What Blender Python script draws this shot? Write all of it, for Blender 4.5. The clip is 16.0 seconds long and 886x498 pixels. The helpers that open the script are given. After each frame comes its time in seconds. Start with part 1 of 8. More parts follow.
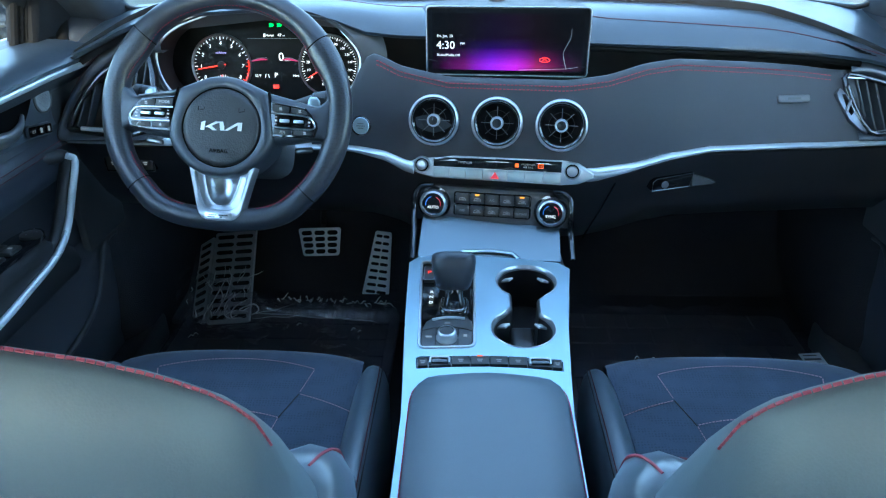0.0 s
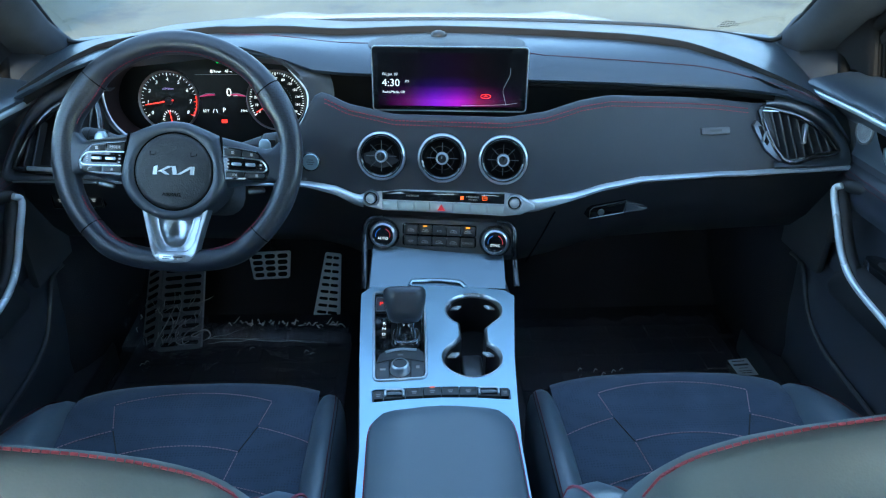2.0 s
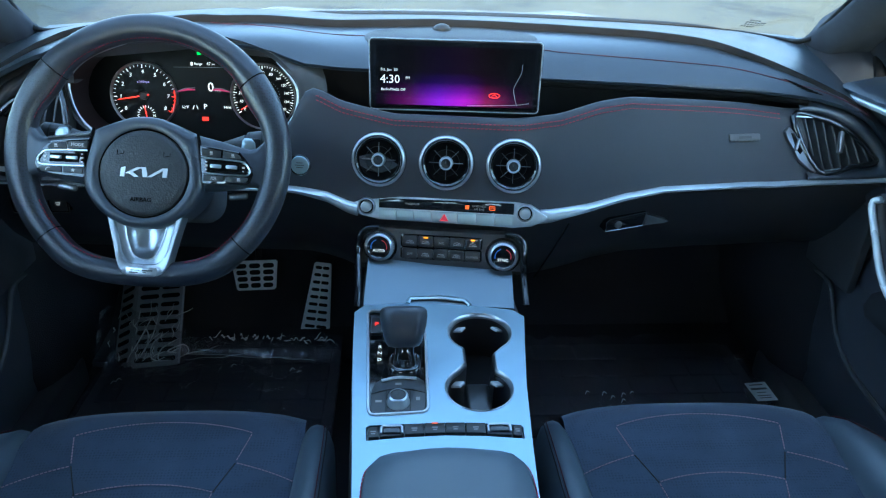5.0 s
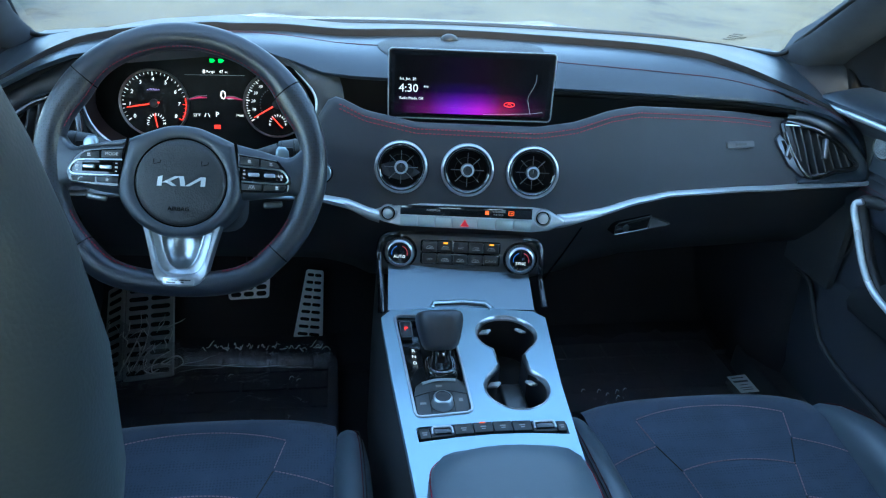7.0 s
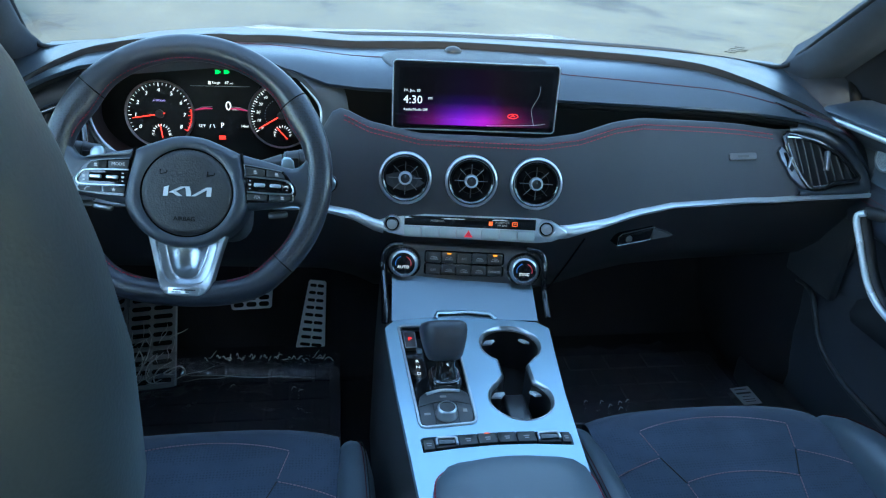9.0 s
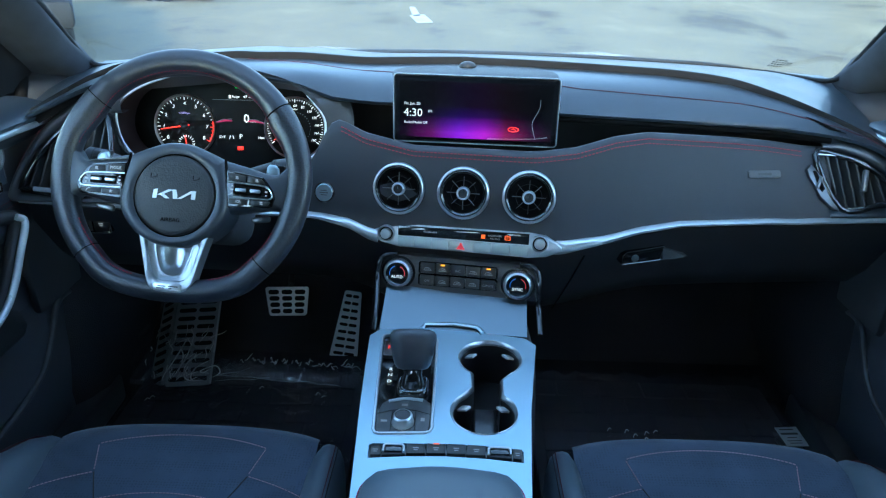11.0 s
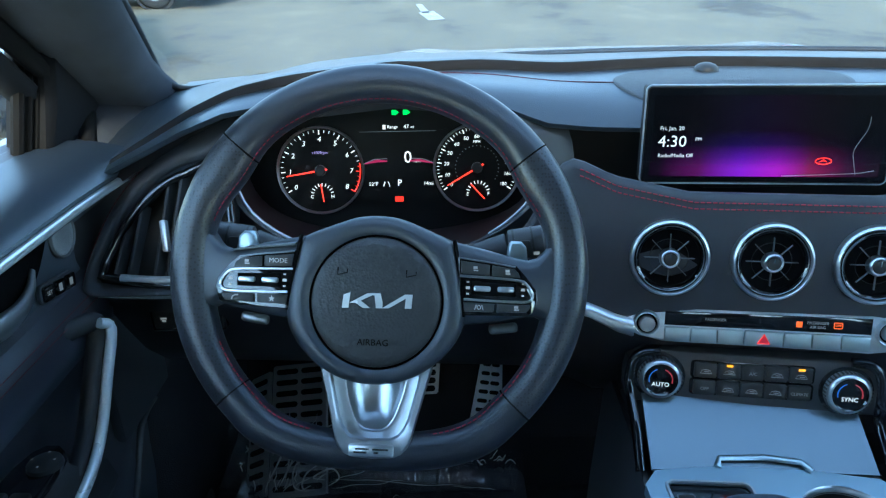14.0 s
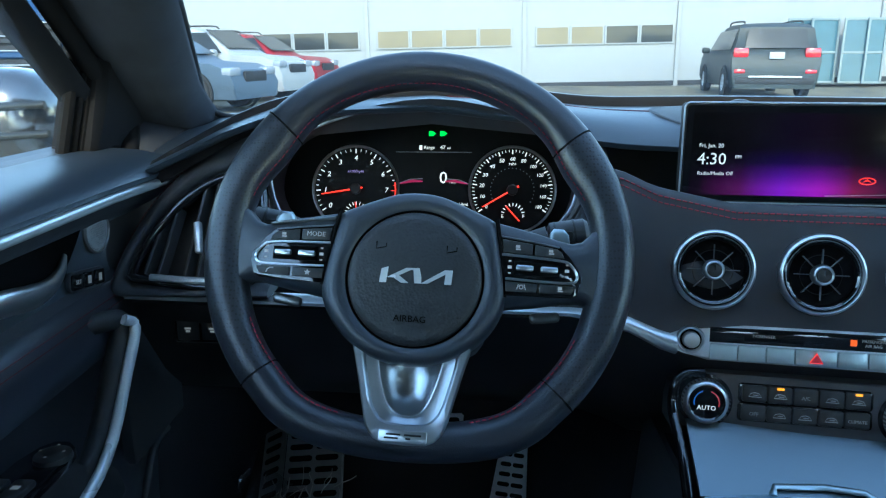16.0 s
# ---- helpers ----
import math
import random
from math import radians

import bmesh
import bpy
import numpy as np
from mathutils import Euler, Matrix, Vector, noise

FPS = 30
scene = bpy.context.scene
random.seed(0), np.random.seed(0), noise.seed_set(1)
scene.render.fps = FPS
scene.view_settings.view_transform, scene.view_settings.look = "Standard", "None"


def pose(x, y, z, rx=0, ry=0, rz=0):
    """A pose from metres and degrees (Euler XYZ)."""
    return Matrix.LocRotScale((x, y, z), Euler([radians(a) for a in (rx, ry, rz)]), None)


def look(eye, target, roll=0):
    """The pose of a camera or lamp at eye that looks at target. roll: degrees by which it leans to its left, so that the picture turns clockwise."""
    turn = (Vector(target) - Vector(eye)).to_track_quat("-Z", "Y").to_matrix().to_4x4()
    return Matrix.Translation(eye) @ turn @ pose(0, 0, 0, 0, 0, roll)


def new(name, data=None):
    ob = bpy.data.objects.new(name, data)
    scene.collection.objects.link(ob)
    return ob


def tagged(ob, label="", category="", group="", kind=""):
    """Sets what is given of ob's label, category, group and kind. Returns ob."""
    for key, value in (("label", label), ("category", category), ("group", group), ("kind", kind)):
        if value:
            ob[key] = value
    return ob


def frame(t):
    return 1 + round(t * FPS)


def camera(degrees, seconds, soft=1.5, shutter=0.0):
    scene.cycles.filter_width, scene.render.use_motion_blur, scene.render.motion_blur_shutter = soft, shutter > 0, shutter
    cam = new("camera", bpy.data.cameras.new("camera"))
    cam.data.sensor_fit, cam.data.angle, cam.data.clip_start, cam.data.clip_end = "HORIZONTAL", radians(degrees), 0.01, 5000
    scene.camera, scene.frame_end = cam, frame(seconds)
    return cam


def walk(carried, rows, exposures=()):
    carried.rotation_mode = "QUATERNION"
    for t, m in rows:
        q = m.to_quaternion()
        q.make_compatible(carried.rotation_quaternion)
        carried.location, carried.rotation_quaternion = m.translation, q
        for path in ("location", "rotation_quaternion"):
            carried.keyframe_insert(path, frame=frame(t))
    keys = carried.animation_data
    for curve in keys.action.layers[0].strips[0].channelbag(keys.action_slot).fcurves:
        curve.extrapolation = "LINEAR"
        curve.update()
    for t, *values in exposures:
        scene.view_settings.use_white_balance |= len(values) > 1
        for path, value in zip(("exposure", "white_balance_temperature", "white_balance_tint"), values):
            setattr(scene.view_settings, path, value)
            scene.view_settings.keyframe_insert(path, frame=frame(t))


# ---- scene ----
cam = camera(65.6, 16.0, soft=1.2)
# seconds, stops, kelvin, tint
EXPOSURES = [(0.0, 3.90, 6130, -7), (0.5, 3.62, 6130, -7), (1.0, 3.48, 6130, -7), (10.0, 3.46, 6130, -7), (12.5, 3.40, 6130, -7), (13.2, 3.24, 6130, -7), (14.5, 3.22, 6130, -7), (15.2, 3.10, 6130, -7), (16.0, 2.92, 6130, -7)]
# seconds, eye, target, roll
PATH = [
    (0, (-0.035, -0.873, 1.141), (-0.11, 0.888, 0.196), -0.6),
    (0.5, (-0.026, -0.909, 1.191), (-0.022, 0.858, 0.255), -0.2),
    (1, (-0.037, -0.929, 1.221), (0.006, 0.832, 0.274), -0.0),
    (1.5, (-0.03, -0.93, 1.225), (0.035, 0.829, 0.275), 0.1),
    (2, (-0.039, -0.891, 1.212), (0.041, 0.867, 0.261), 0.3),
    (2.5, (-0.036, -0.85, 1.2), (0.05, 0.907, 0.247), 0.6),
    (3, (-0.038, -0.803, 1.183), (0.051, 0.954, 0.231), 1.0),
    (3.5, (-0.04, -0.747, 1.164), (0.052, 1.008, 0.211), 1.3),
    (6, (-0.101, -0.805, 1.174), (0.07, 0.963, 0.254), 2.1),
    (6.5, (-0.142, -0.801, 1.173), (0.084, 0.963, 0.259), 2.7),
    (7, (-0.188, -0.795, 1.177), (0.105, 0.959, 0.261), 3.3),
    (7.5, (-0.228, -0.785, 1.173), (0.136, 0.959, 0.265), 3.7),
    (8, (-0.255, -0.771, 1.171), (0.149, 0.967, 0.267), 4.0),
    (8.5, (-0.233, -0.782, 1.175), (0.148, 0.966, 0.282), 4.0),
    (9, (-0.194, -0.797, 1.177), (0.099, 0.972, 0.29), 3.4),
    (9.5, (-0.149, -0.81, 1.18), (0.044, 0.976, 0.301), 2.6),
    (10, (-0.102, -0.818, 1.179), (0.005, 0.98, 0.312), 1.7),
    (12.3, (0.067, -0.818, 1.153), (-0.103, 1.002, 0.341), 1.2),
    (12.5, (0.022, -0.793, 1.154), (-0.161, 1.021, 0.331), 1.1),
    (13, (-0.109, -0.646, 1.149), (-0.268, 1.175, 0.339), -0.1),
    (13.5, (-0.232, -0.473, 1.145), (-0.292, 1.352, 0.33), -0.9),
    (14, (-0.321, -0.451, 1.119), (-0.354, 1.362, 0.276), -1.4),
    (14.5, (-0.339, -0.457, 1.094), (-0.382, 1.366, 0.271), -0.9),
    (15, (-0.341, -0.467, 1.064), (-0.4, 1.392, 0.329), -0.4),
    (15.5, (-0.34, -0.475, 1.037), (-0.412, 1.423, 0.41), -0.3),
    (16, (-0.343, -0.476, 1.01), (-0.421, 1.448, 0.467), 0.0),
]
walk(cam, [(t, look(eye, target, roll)) for t, eye, target, roll in PATH], EXPOSURES)

# ---- world, sun, exposure ----
SUN_EL, SUN_ROT = radians(32), radians(180)
world = bpy.data.worlds.new("sky")
scene.world = world
world.use_nodes = True
wt = world.node_tree
sky = wt.nodes.new("ShaderNodeTexSky")
sky.sky_type, sky.sun_disc, sky.sun_elevation, sky.sun_rotation = "NISHITA", False, SUN_EL, SUN_ROT
sky.air_density, sky.dust_density, sky.ozone_density = 1.0, 0.2, 2.0
bg = wt.nodes["Background"]
bg.inputs["Strength"].default_value = 0.15
wt.links.new(sky.outputs[0], bg.inputs["Color"])
sun = new("sun", bpy.data.lights.new("sun", "SUN"))
sun.data.energy, sun.data.angle, sun.data.color = 0.65, radians(6), (1.0, 0.90, 0.77)
# a veiled sun stands behind the car, towards the driver's side
_sd = Vector((math.sin(SUN_ROT) * math.cos(SUN_EL), math.cos(SUN_ROT) * math.cos(SUN_EL), math.sin(SUN_EL)))
sun.matrix_world = look(_sd * 60, (0, 0, 0))


# ---- materials ----
def material(name, color, rough=0.5, metal=0.0, spec=0.5, grain=0.0, scale=400.0, vary=0.12, blotch=6.0, coat=0.0, kind="noise", sheen=0.0, detail=4.0):
    """A plain surface with fine relief (grain in mm) and two scales of tone."""
    m = bpy.data.materials.new(name)
    m.use_nodes = True
    nt = m.node_tree
    b = nt.nodes["Principled BSDF"]
    b.inputs["Roughness"].default_value = rough
    b.inputs["Metallic"].default_value = metal
    b.inputs["Specular IOR Level"].default_value = spec
    b.inputs["Coat Weight"].default_value = coat
    b.inputs["Coat Roughness"].default_value = 0.05
    if sheen:
        b.inputs["Sheen Weight"].default_value = sheen
        b.inputs["Sheen Roughness"].default_value = 0.4
    tc = nt.nodes.new("ShaderNodeTexCoord")
    big = nt.nodes.new("ShaderNodeTexNoise")
    big.inputs["Scale"].default_value, big.inputs["Detail"].default_value = blotch, 5.0
    nt.links.new(tc.outputs["Object"], big.inputs["Vector"])
    fine = nt.nodes.new("ShaderNodeTexVoronoi" if kind == "cell" else "ShaderNodeTexNoise")
    fine.inputs["Scale"].default_value = scale
    if kind != "cell":
        fine.inputs["Detail"].default_value = detail
    nt.links.new(tc.outputs["Object"], fine.inputs["Vector"])
    mix = nt.nodes.new("ShaderNodeMix")
    mix.data_type = "RGBA"
    mix.inputs["A"].default_value = (*[c * (1 - vary) for c in color], 1)
    mix.inputs["B"].default_value = (*[min(1, c * (1 + vary)) for c in color], 1)
    add = nt.nodes.new("ShaderNodeMath")
    add.operation, add.use_clamp = "MULTIPLY_ADD", True
    add.inputs[1].default_value, add.inputs[2].default_value = 0.3, 0.0
    nt.links.new(fine.outputs[0], add.inputs[0])
    add2 = nt.nodes.new("ShaderNodeMath")
    add2.operation, add2.use_clamp = "MULTIPLY_ADD", True
    add2.inputs[1].default_value = 0.8
    nt.links.new(big.outputs[0], add2.inputs[0])
    nt.links.new(add.outputs[0], add2.inputs[2])
    nt.links.new(add2.outputs[0], mix.inputs["Factor"])
    nt.links.new(mix.outputs["Result"], b.inputs["Base Color"])
    rr = nt.nodes.new("ShaderNodeMapRange")
    rr.inputs["To Min"].default_value, rr.inputs["To Max"].default_value = max(0.02, rough * 0.85), min(1, rough * 1.15)
    nt.links.new(big.outputs[0], rr.inputs["Value"])
    nt.links.new(rr.outputs[0], b.inputs["Roughness"])
    if grain:
        bp = nt.nodes.new("ShaderNodeBump")
        bp.inputs["Strength"].default_value, bp.inputs["Distance"].default_value = 0.6, grain / 1000
        nt.links.new(fine.outputs[0], bp.inputs["Height"])
        nt.links.new(bp.outputs[0], b.inputs["Normal"])
    return m


def punched(m, scale, dark, low, high):
    """Rows of small punched dots over a material's own colour."""
    nt = m.node_tree
    b = nt.nodes["Principled BSDF"]
    src = b.inputs["Base Color"].links[0].from_socket
    tc = nt.nodes.new("ShaderNodeTexCoord")
    vo = nt.nodes.new("ShaderNodeTexVoronoi")
    vo.inputs["Scale"].default_value, vo.inputs["Randomness"].default_value = scale, 0.25
    nt.links.new(tc.outputs["Object"], vo.inputs["Vector"])
    mr = nt.nodes.new("ShaderNodeMapRange")
    mr.inputs["From Min"].default_value, mr.inputs["From Max"].default_value = low, high
    mr.inputs["To Min"].default_value, mr.inputs["To Max"].default_value = dark, 1.0
    nt.links.new(vo.outputs["Distance"], mr.inputs["Value"])
    mx = nt.nodes.new("ShaderNodeMix")
    mx.data_type, mx.blend_type = "RGBA", "MULTIPLY"
    mx.inputs["Factor"].default_value = 1.0
    nt.links.new(src, mx.inputs["A"])
    nt.links.new(mr.outputs[0], mx.inputs["B"])
    nt.links.new(mx.outputs["Result"], b.inputs["Base Color"])
    return m


def glow(name, color, strength):
    m = bpy.data.materials.new(name)
    m.use_nodes = True
    b = m.node_tree.nodes["Principled BSDF"]
    b.inputs["Base Color"].default_value = (*[c * 0.4 for c in color], 1)
    b.inputs["Emission Color"].default_value = (*color, 1)
    b.inputs["Emission Strength"].default_value = strength
    b.inputs["Roughness"].default_value = 0.3
    return m


def glassy(name, color=(1, 1, 1), rough=0.0, ior=1.45, alpha=None):
    m = bpy.data.materials.new(name)
    m.use_nodes = True
    b = m.node_tree.nodes["Principled BSDF"]
    b.inputs["Base Color"].default_value = (*color, 1)
    b.inputs["Roughness"].default_value = rough
    b.inputs["IOR"].default_value = ior
    b.inputs["Transmission Weight"].default_value = 1.0
    if alpha is not None:
        b.inputs["Alpha"].default_value = alpha
    return m


M = {}
M["pad"] = material("soft_black_vinyl", (0.020, 0.028, 0.040), 0.38, spec=0.8, grain=0.18, scale=900, kind="cell", vary=0.1)
# near-black for gaps and hollows, their depth put into the colour
M["hole"] = material("black_depth", (0.002, 0.002, 0.0025), 0.8, spec=0.1)
M["bolster"] = material("bolster_leather", (0.085, 0.108, 0.135), 0.34, spec=0.8, grain=0.08, scale=800, kind="cell", vary=0.12)
M["headrest"] = material("headrest_leather", (0.018, 0.029, 0.042), 0.48, grain=0.1, scale=700, kind="cell", vary=0.12)
M["door_satin"] = material("satin_door_panel", (0.062, 0.074, 0.092), 0.36, spec=0.6, grain=0.08, scale=900, kind="cell", vary=0.1)
M["door_plastic"] = material("moulded_door_plastic", (0.046, 0.050, 0.062), 0.42, grain=0.15, scale=1200, kind="cell")
M["leather"] = material("black_leather", (0.020, 0.023, 0.032), 0.36, spec=0.6, grain=0.12, scale=800, kind="cell", vary=0.12)
M["seatleather"] = material("seat_leather", (0.080, 0.100, 0.116), 0.52, grain=0.06, scale=600, kind="cell", vary=0.1)
M["suede"] = material("black_suede", (0.058, 0.076, 0.112), 0.9, spec=0.2, grain=0.6, scale=700, vary=0.55, blotch=14, sheen=0.25)
M["suede"] = punched(M["suede"], 230, 0.72, 0.18, 0.40)
M["panel"] = material("soft_panel", (0.030, 0.035, 0.045), 0.6, spec=0.45, grain=0.15, scale=1400, vary=0.3, blotch=9, sheen=0.06)
M["plastic"] = material("black_plastic", (0.046, 0.048, 0.054), 0.45, grain=0.15, scale=1200, kind="cell")
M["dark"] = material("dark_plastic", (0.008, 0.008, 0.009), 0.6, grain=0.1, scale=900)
M["gloss"] = material("gloss_black", (0.006, 0.006, 0.007), 0.07, coat=0.6, vary=0.05)
M["screen"] = material("screen_glass", (0.004, 0.004, 0.005), 0.06, vary=0.02)
M["satin"] = material("satin_aluminium", (0.45, 0.53, 0.55), 0.36, metal=1.0, grain=0.03, scale=2500, vary=0.05)
M["silver"] = material("silver_trim", (0.56, 0.60, 0.63), 0.34, metal=0.7, vary=0.04)
M["chrome"] = material("bright_chrome", (0.78, 0.79, 0.80), 0.10, metal=1.0, vary=0.03)
M["steel"] = material("pedal_steel", (0.84, 0.86, 0.97), 0.42, metal=0.12, vary=0.15, grain=0.05, scale=900)
M["carpet"] = material("black_carpet", (0.034, 0.034, 0.040), 0.95, spec=0.1, grain=2.0, scale=500, vary=0.4)
M["rubber"] = material("black_rubber", (0.010, 0.010, 0.011), 0.8, spec=0.12, grain=0.2, scale=500)
M["lidleather"] = material("armrest_leather", (0.085, 0.118, 0.155), 0.50, spec=0.6, grain=0.06, scale=800, kind="cell", vary=0.08)
M["padthread"] = material("dark_red_thread", (0.10, 0.010, 0.018), 0.7, vary=0.2, scale=1500)
M["emblem"] = material("emblem_silver", (0.72, 0.73, 0.74), 0.28, metal=0.35, vary=0.03)
M["seam"] = material("dull_pink_thread", (0.42, 0.24, 0.27), 0.7, vary=0.2, scale=1500)
M["piping"] = material("pink_red_thread", (0.28, 0.05, 0.075), 0.6, vary=0.2, scale=1500)
M["red"] = material("red_thread", (0.36, 0.012, 0.035), 0.6, vary=0.2, scale=1500)
M["liner"] = material("grey_headliner", (0.10, 0.10, 0.105), 0.9, spec=0.2, grain=0.6, scale=900)
M["alcantara"] = material("pillar_suede", (0.044, 0.049, 0.060), 0.9, spec=0.15, grain=0.4, scale=1200, vary=0.6, blotch=16, sheen=0.06)
M["button"] = material("button_black", (0.020, 0.021, 0.023), 0.45, vary=0.1)
M["white_mark"] = glow("white_marking", (0.85, 0.92, 1.0), 0.1)
M["dim_mark"] = glow("dim_marking", (0.42, 0.46, 0.50), 0.02)
M["red_glow"] = glow("red_light", (1.0, 0.03, 0.02), 0.16)
M["amber"] = glow("amber_light", (1.0, 0.33, 0.02), 0.22)
M["green"] = glow("green_light", (0.05, 1.0, 0.12), 0.14)
M["orange"] = glow("orange_light", (1.0, 0.12, 0.02), 0.13)
M["pink"] = glow("pink_glow", (0.8, 0.03, 0.18), 0.05)
M["mesh"] = material("speaker_mesh", (0.36, 0.39, 0.43), 0.45, metal=0.1, grain=0.8, scale=700, kind="cell", vary=0.4)
M["mesh"] = punched(M["mesh"], 420, 0.12, 0.25, 0.40)
M["glass"] = glassy("window_glass")
M["wellblack"] = material("moulded_black", (0.012, 0.012, 0.014), 0.28, spec=0.7, grain=0.05, scale=900, vary=0.15)
# console aluminium with the sky's blue reflection put into its colour
M["deckplate"] = material("sky_tinted_aluminium", (0.38, 0.53, 0.64), 0.46, metal=0.72, grain=0.03, scale=2500, vary=0.05)
M["mat"] = material("black_mat", (0.072, 0.064, 0.074), 0.7, spec=0.35, grain=1.2, scale=700, vary=0.35)
M["reststeel"] = material("dull_steel", (0.50, 0.51, 0.55), 0.42, metal=0.4, vary=0.35, grain=0.05, scale=900)
M["lower"] = material("lower_dash_plastic", (0.021, 0.022, 0.026), 0.45, grain=0.15, scale=1200, kind="cell")
M["dark_trim"] = material("dark_trim", (0.016, 0.017, 0.020), 0.55, grain=0.15, scale=1200, kind="cell", vary=0.15)
M["rocker"] = material("rocker_metal", (0.20, 0.21, 0.22), 0.3, metal=0.7, vary=0.05)
M["spokemetal"] = material("spoke_metal", (0.40, 0.42, 0.45), 0.36, metal=0.9, vary=0.05, grain=0.02, scale=1800)
M["scoop"] = material("brushed_scoop", (0.55, 0.57, 0.60), 0.32, metal=1.0, vary=0.06, grain=0.03, scale=1500)
M["hornpad"] = material("grained_pad", (0.024, 0.025, 0.028), 0.5, grain=0.5, scale=420, kind="cell", vary=0.15)
M["hubleather"] = material("hub_leather", (0.030, 0.036, 0.048), 0.40, spec=0.6, grain=0.10, scale=900, kind="cell", vary=0.1)
M["key_mark"] = glow("key_marking", (0.70, 0.74, 0.80), 0.03)
M["dim_relief"] = material("raised_relief", (0.003, 0.003, 0.0035), 0.8, spec=0.05)
M["ringmetal"] = material("satin_chrome", (0.60, 0.62, 0.64), 0.30, metal=1.0, vary=0.04)
M["fin"] = material("grey_fin", (0.16, 0.165, 0.17), 0.4, metal=0.5, vary=0.05)
M["slatgrey"] = material("key_grey", (0.045, 0.048, 0.054), 0.42, vary=0.1)
M["grip"] = material("grip_grey", (0.45, 0.47, 0.50), 0.30, metal=0.2, vary=0.1)
M["lid"] = material("satin_grey_lid", (0.16, 0.19, 0.21), 0.36, metal=0.9, vary=0.08)
M["plate_grey"] = material("plate_grey", (0.08, 0.085, 0.095), 0.5, vary=0.1)
M["bezelgrey"] = material("satin_bezel", (0.13, 0.135, 0.15), 0.34, metal=0.8, vary=0.05)
M["slat"] = material("slat_plastic", (0.034, 0.036, 0.040), 0.45, vary=0.1)
M["mirror_shell"] = material("mirror_paint", (0.125, 0.13, 0.135), 0.16, metal=0.7, coat=0.5, vary=0.05)
M["gauge_ring"] = material("dark_ring", (0.22, 0.22, 0.23), 0.3, metal=0.8)
M["gauge_mark"] = glow("gauge_marking", (0.95, 0.97, 1.0), 0.16)
M["gloss_face"] = material("gauge_black", (0.002, 0.002, 0.0025), 0.5, spec=0.15, vary=0.1)
M["needle"] = glow("needle_red", (1.0, 0.035, 0.02), 0.25)
M["maroon"] = material("maroon_shroud", (0.010, 0.004, 0.005), 0.55, vary=0.2)
M["purple_mark"] = glow("purple_marking", (0.6, 0.45, 1.0), 0.08)
M["grille"] = material("grille_black", (0.026, 0.027, 0.029), 0.5, grain=0.6, scale=500, kind="cell", vary=0.3)
M["paint"] = material("silver_white_paint", (0.62, 0.63, 0.64), 0.22, metal=0.25, coat=0.7, vary=0.04)
# white wall with its shade put into a much lower albedo
M["wall_white"] = material("darkened_white_wall", (0.255, 0.255, 0.245), 0.6, vary=0.05, blotch=0.6, scale=40)
M["pane_dark"] = material("dark_window", (0.030, 0.032, 0.032), 0.12, spec=0.25, vary=0.4, blotch=2)
M["pane_light"] = material("tan_window", (0.15, 0.115, 0.060), 0.3, vary=0.4, blotch=1.2)
M["tyre"] = material("tyre_rubber", (0.015, 0.015, 0.016), 0.7, vary=0.2, scale=60)
M["alloy"] = material("alloy_rim", (0.45, 0.46, 0.47), 0.35, metal=0.8)
M["lamp_red"] = material("tail_lamp", (0.45, 0.01, 0.02), 0.2, coat=0.5)
M["lamp_white"] = material("head_lamp", (0.24, 0.26, 0.29), 0.2, coat=0.6)
M["pale_frame"] = material("pale_frame", (0.17, 0.20, 0.195), 0.4, vary=0.1)
M["teal_pane"] = material("teal_pane", (0.05, 0.10, 0.12), 0.15, spec=0.3, vary=0.4, blotch=2)
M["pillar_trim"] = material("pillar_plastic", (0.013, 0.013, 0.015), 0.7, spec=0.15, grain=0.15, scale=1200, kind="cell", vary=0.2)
M["pullmetal"] = material("bright_satin_metal", (0.78, 0.83, 0.88), 0.28, metal=0.35, vary=0.04)
# near-white for the sky's highlights drawn on the film's folds
M["crease"] = material("film_glint", (0.93, 0.96, 0.99), 0.30, metal=0.2, vary=0.2)


# ---- shaping ----
def thing(name, label, category, at=(0, 0, 0), group="", kind=""):
    ob = new(name)
    ob.location = at
    ob.empty_display_size = 0.02
    return tagged(ob, label, category, group, kind)


def finish(bm, smooth=35):
    bmesh.ops.remove_doubles(bm, verts=bm.verts, dist=1e-6)
    bmesh.ops.recalc_face_normals(bm, faces=bm.faces)
    lim = radians(smooth)
    for f in bm.faces:
        f.smooth = True
    for e in bm.edges:
        e.smooth = len(e.link_faces) == 2 and e.calc_face_angle(0) < lim


def part(name, bm, mat, parent=None, label="", smooth=35):
    """Link a bmesh, given in world metres, as ONE mesh under its thing or part."""
    finish(bm, smooth)
    me = bpy.data.meshes.new(name)
    bm.to_mesh(me)
    bm.free()
    me.materials.append(mat)
    ob = new(name, me)
    if parent is not None:
        ob.parent = parent
        ob.matrix_parent_inverse = world_of(parent).inverted()
    if label:
        ob["label"] = label
    return ob


def world_of(ob):
    m = ob.matrix_basis.copy()
    while ob.parent is not None:
        m = ob.parent.matrix_basis @ ob.matrix_parent_inverse @ m
        ob = ob.parent
    return m


def solo(name, bm, mat, label, category, group="", kind="", smooth=35):
    return tagged(part(name, bm, mat, None, "", smooth), label, category, group, kind)


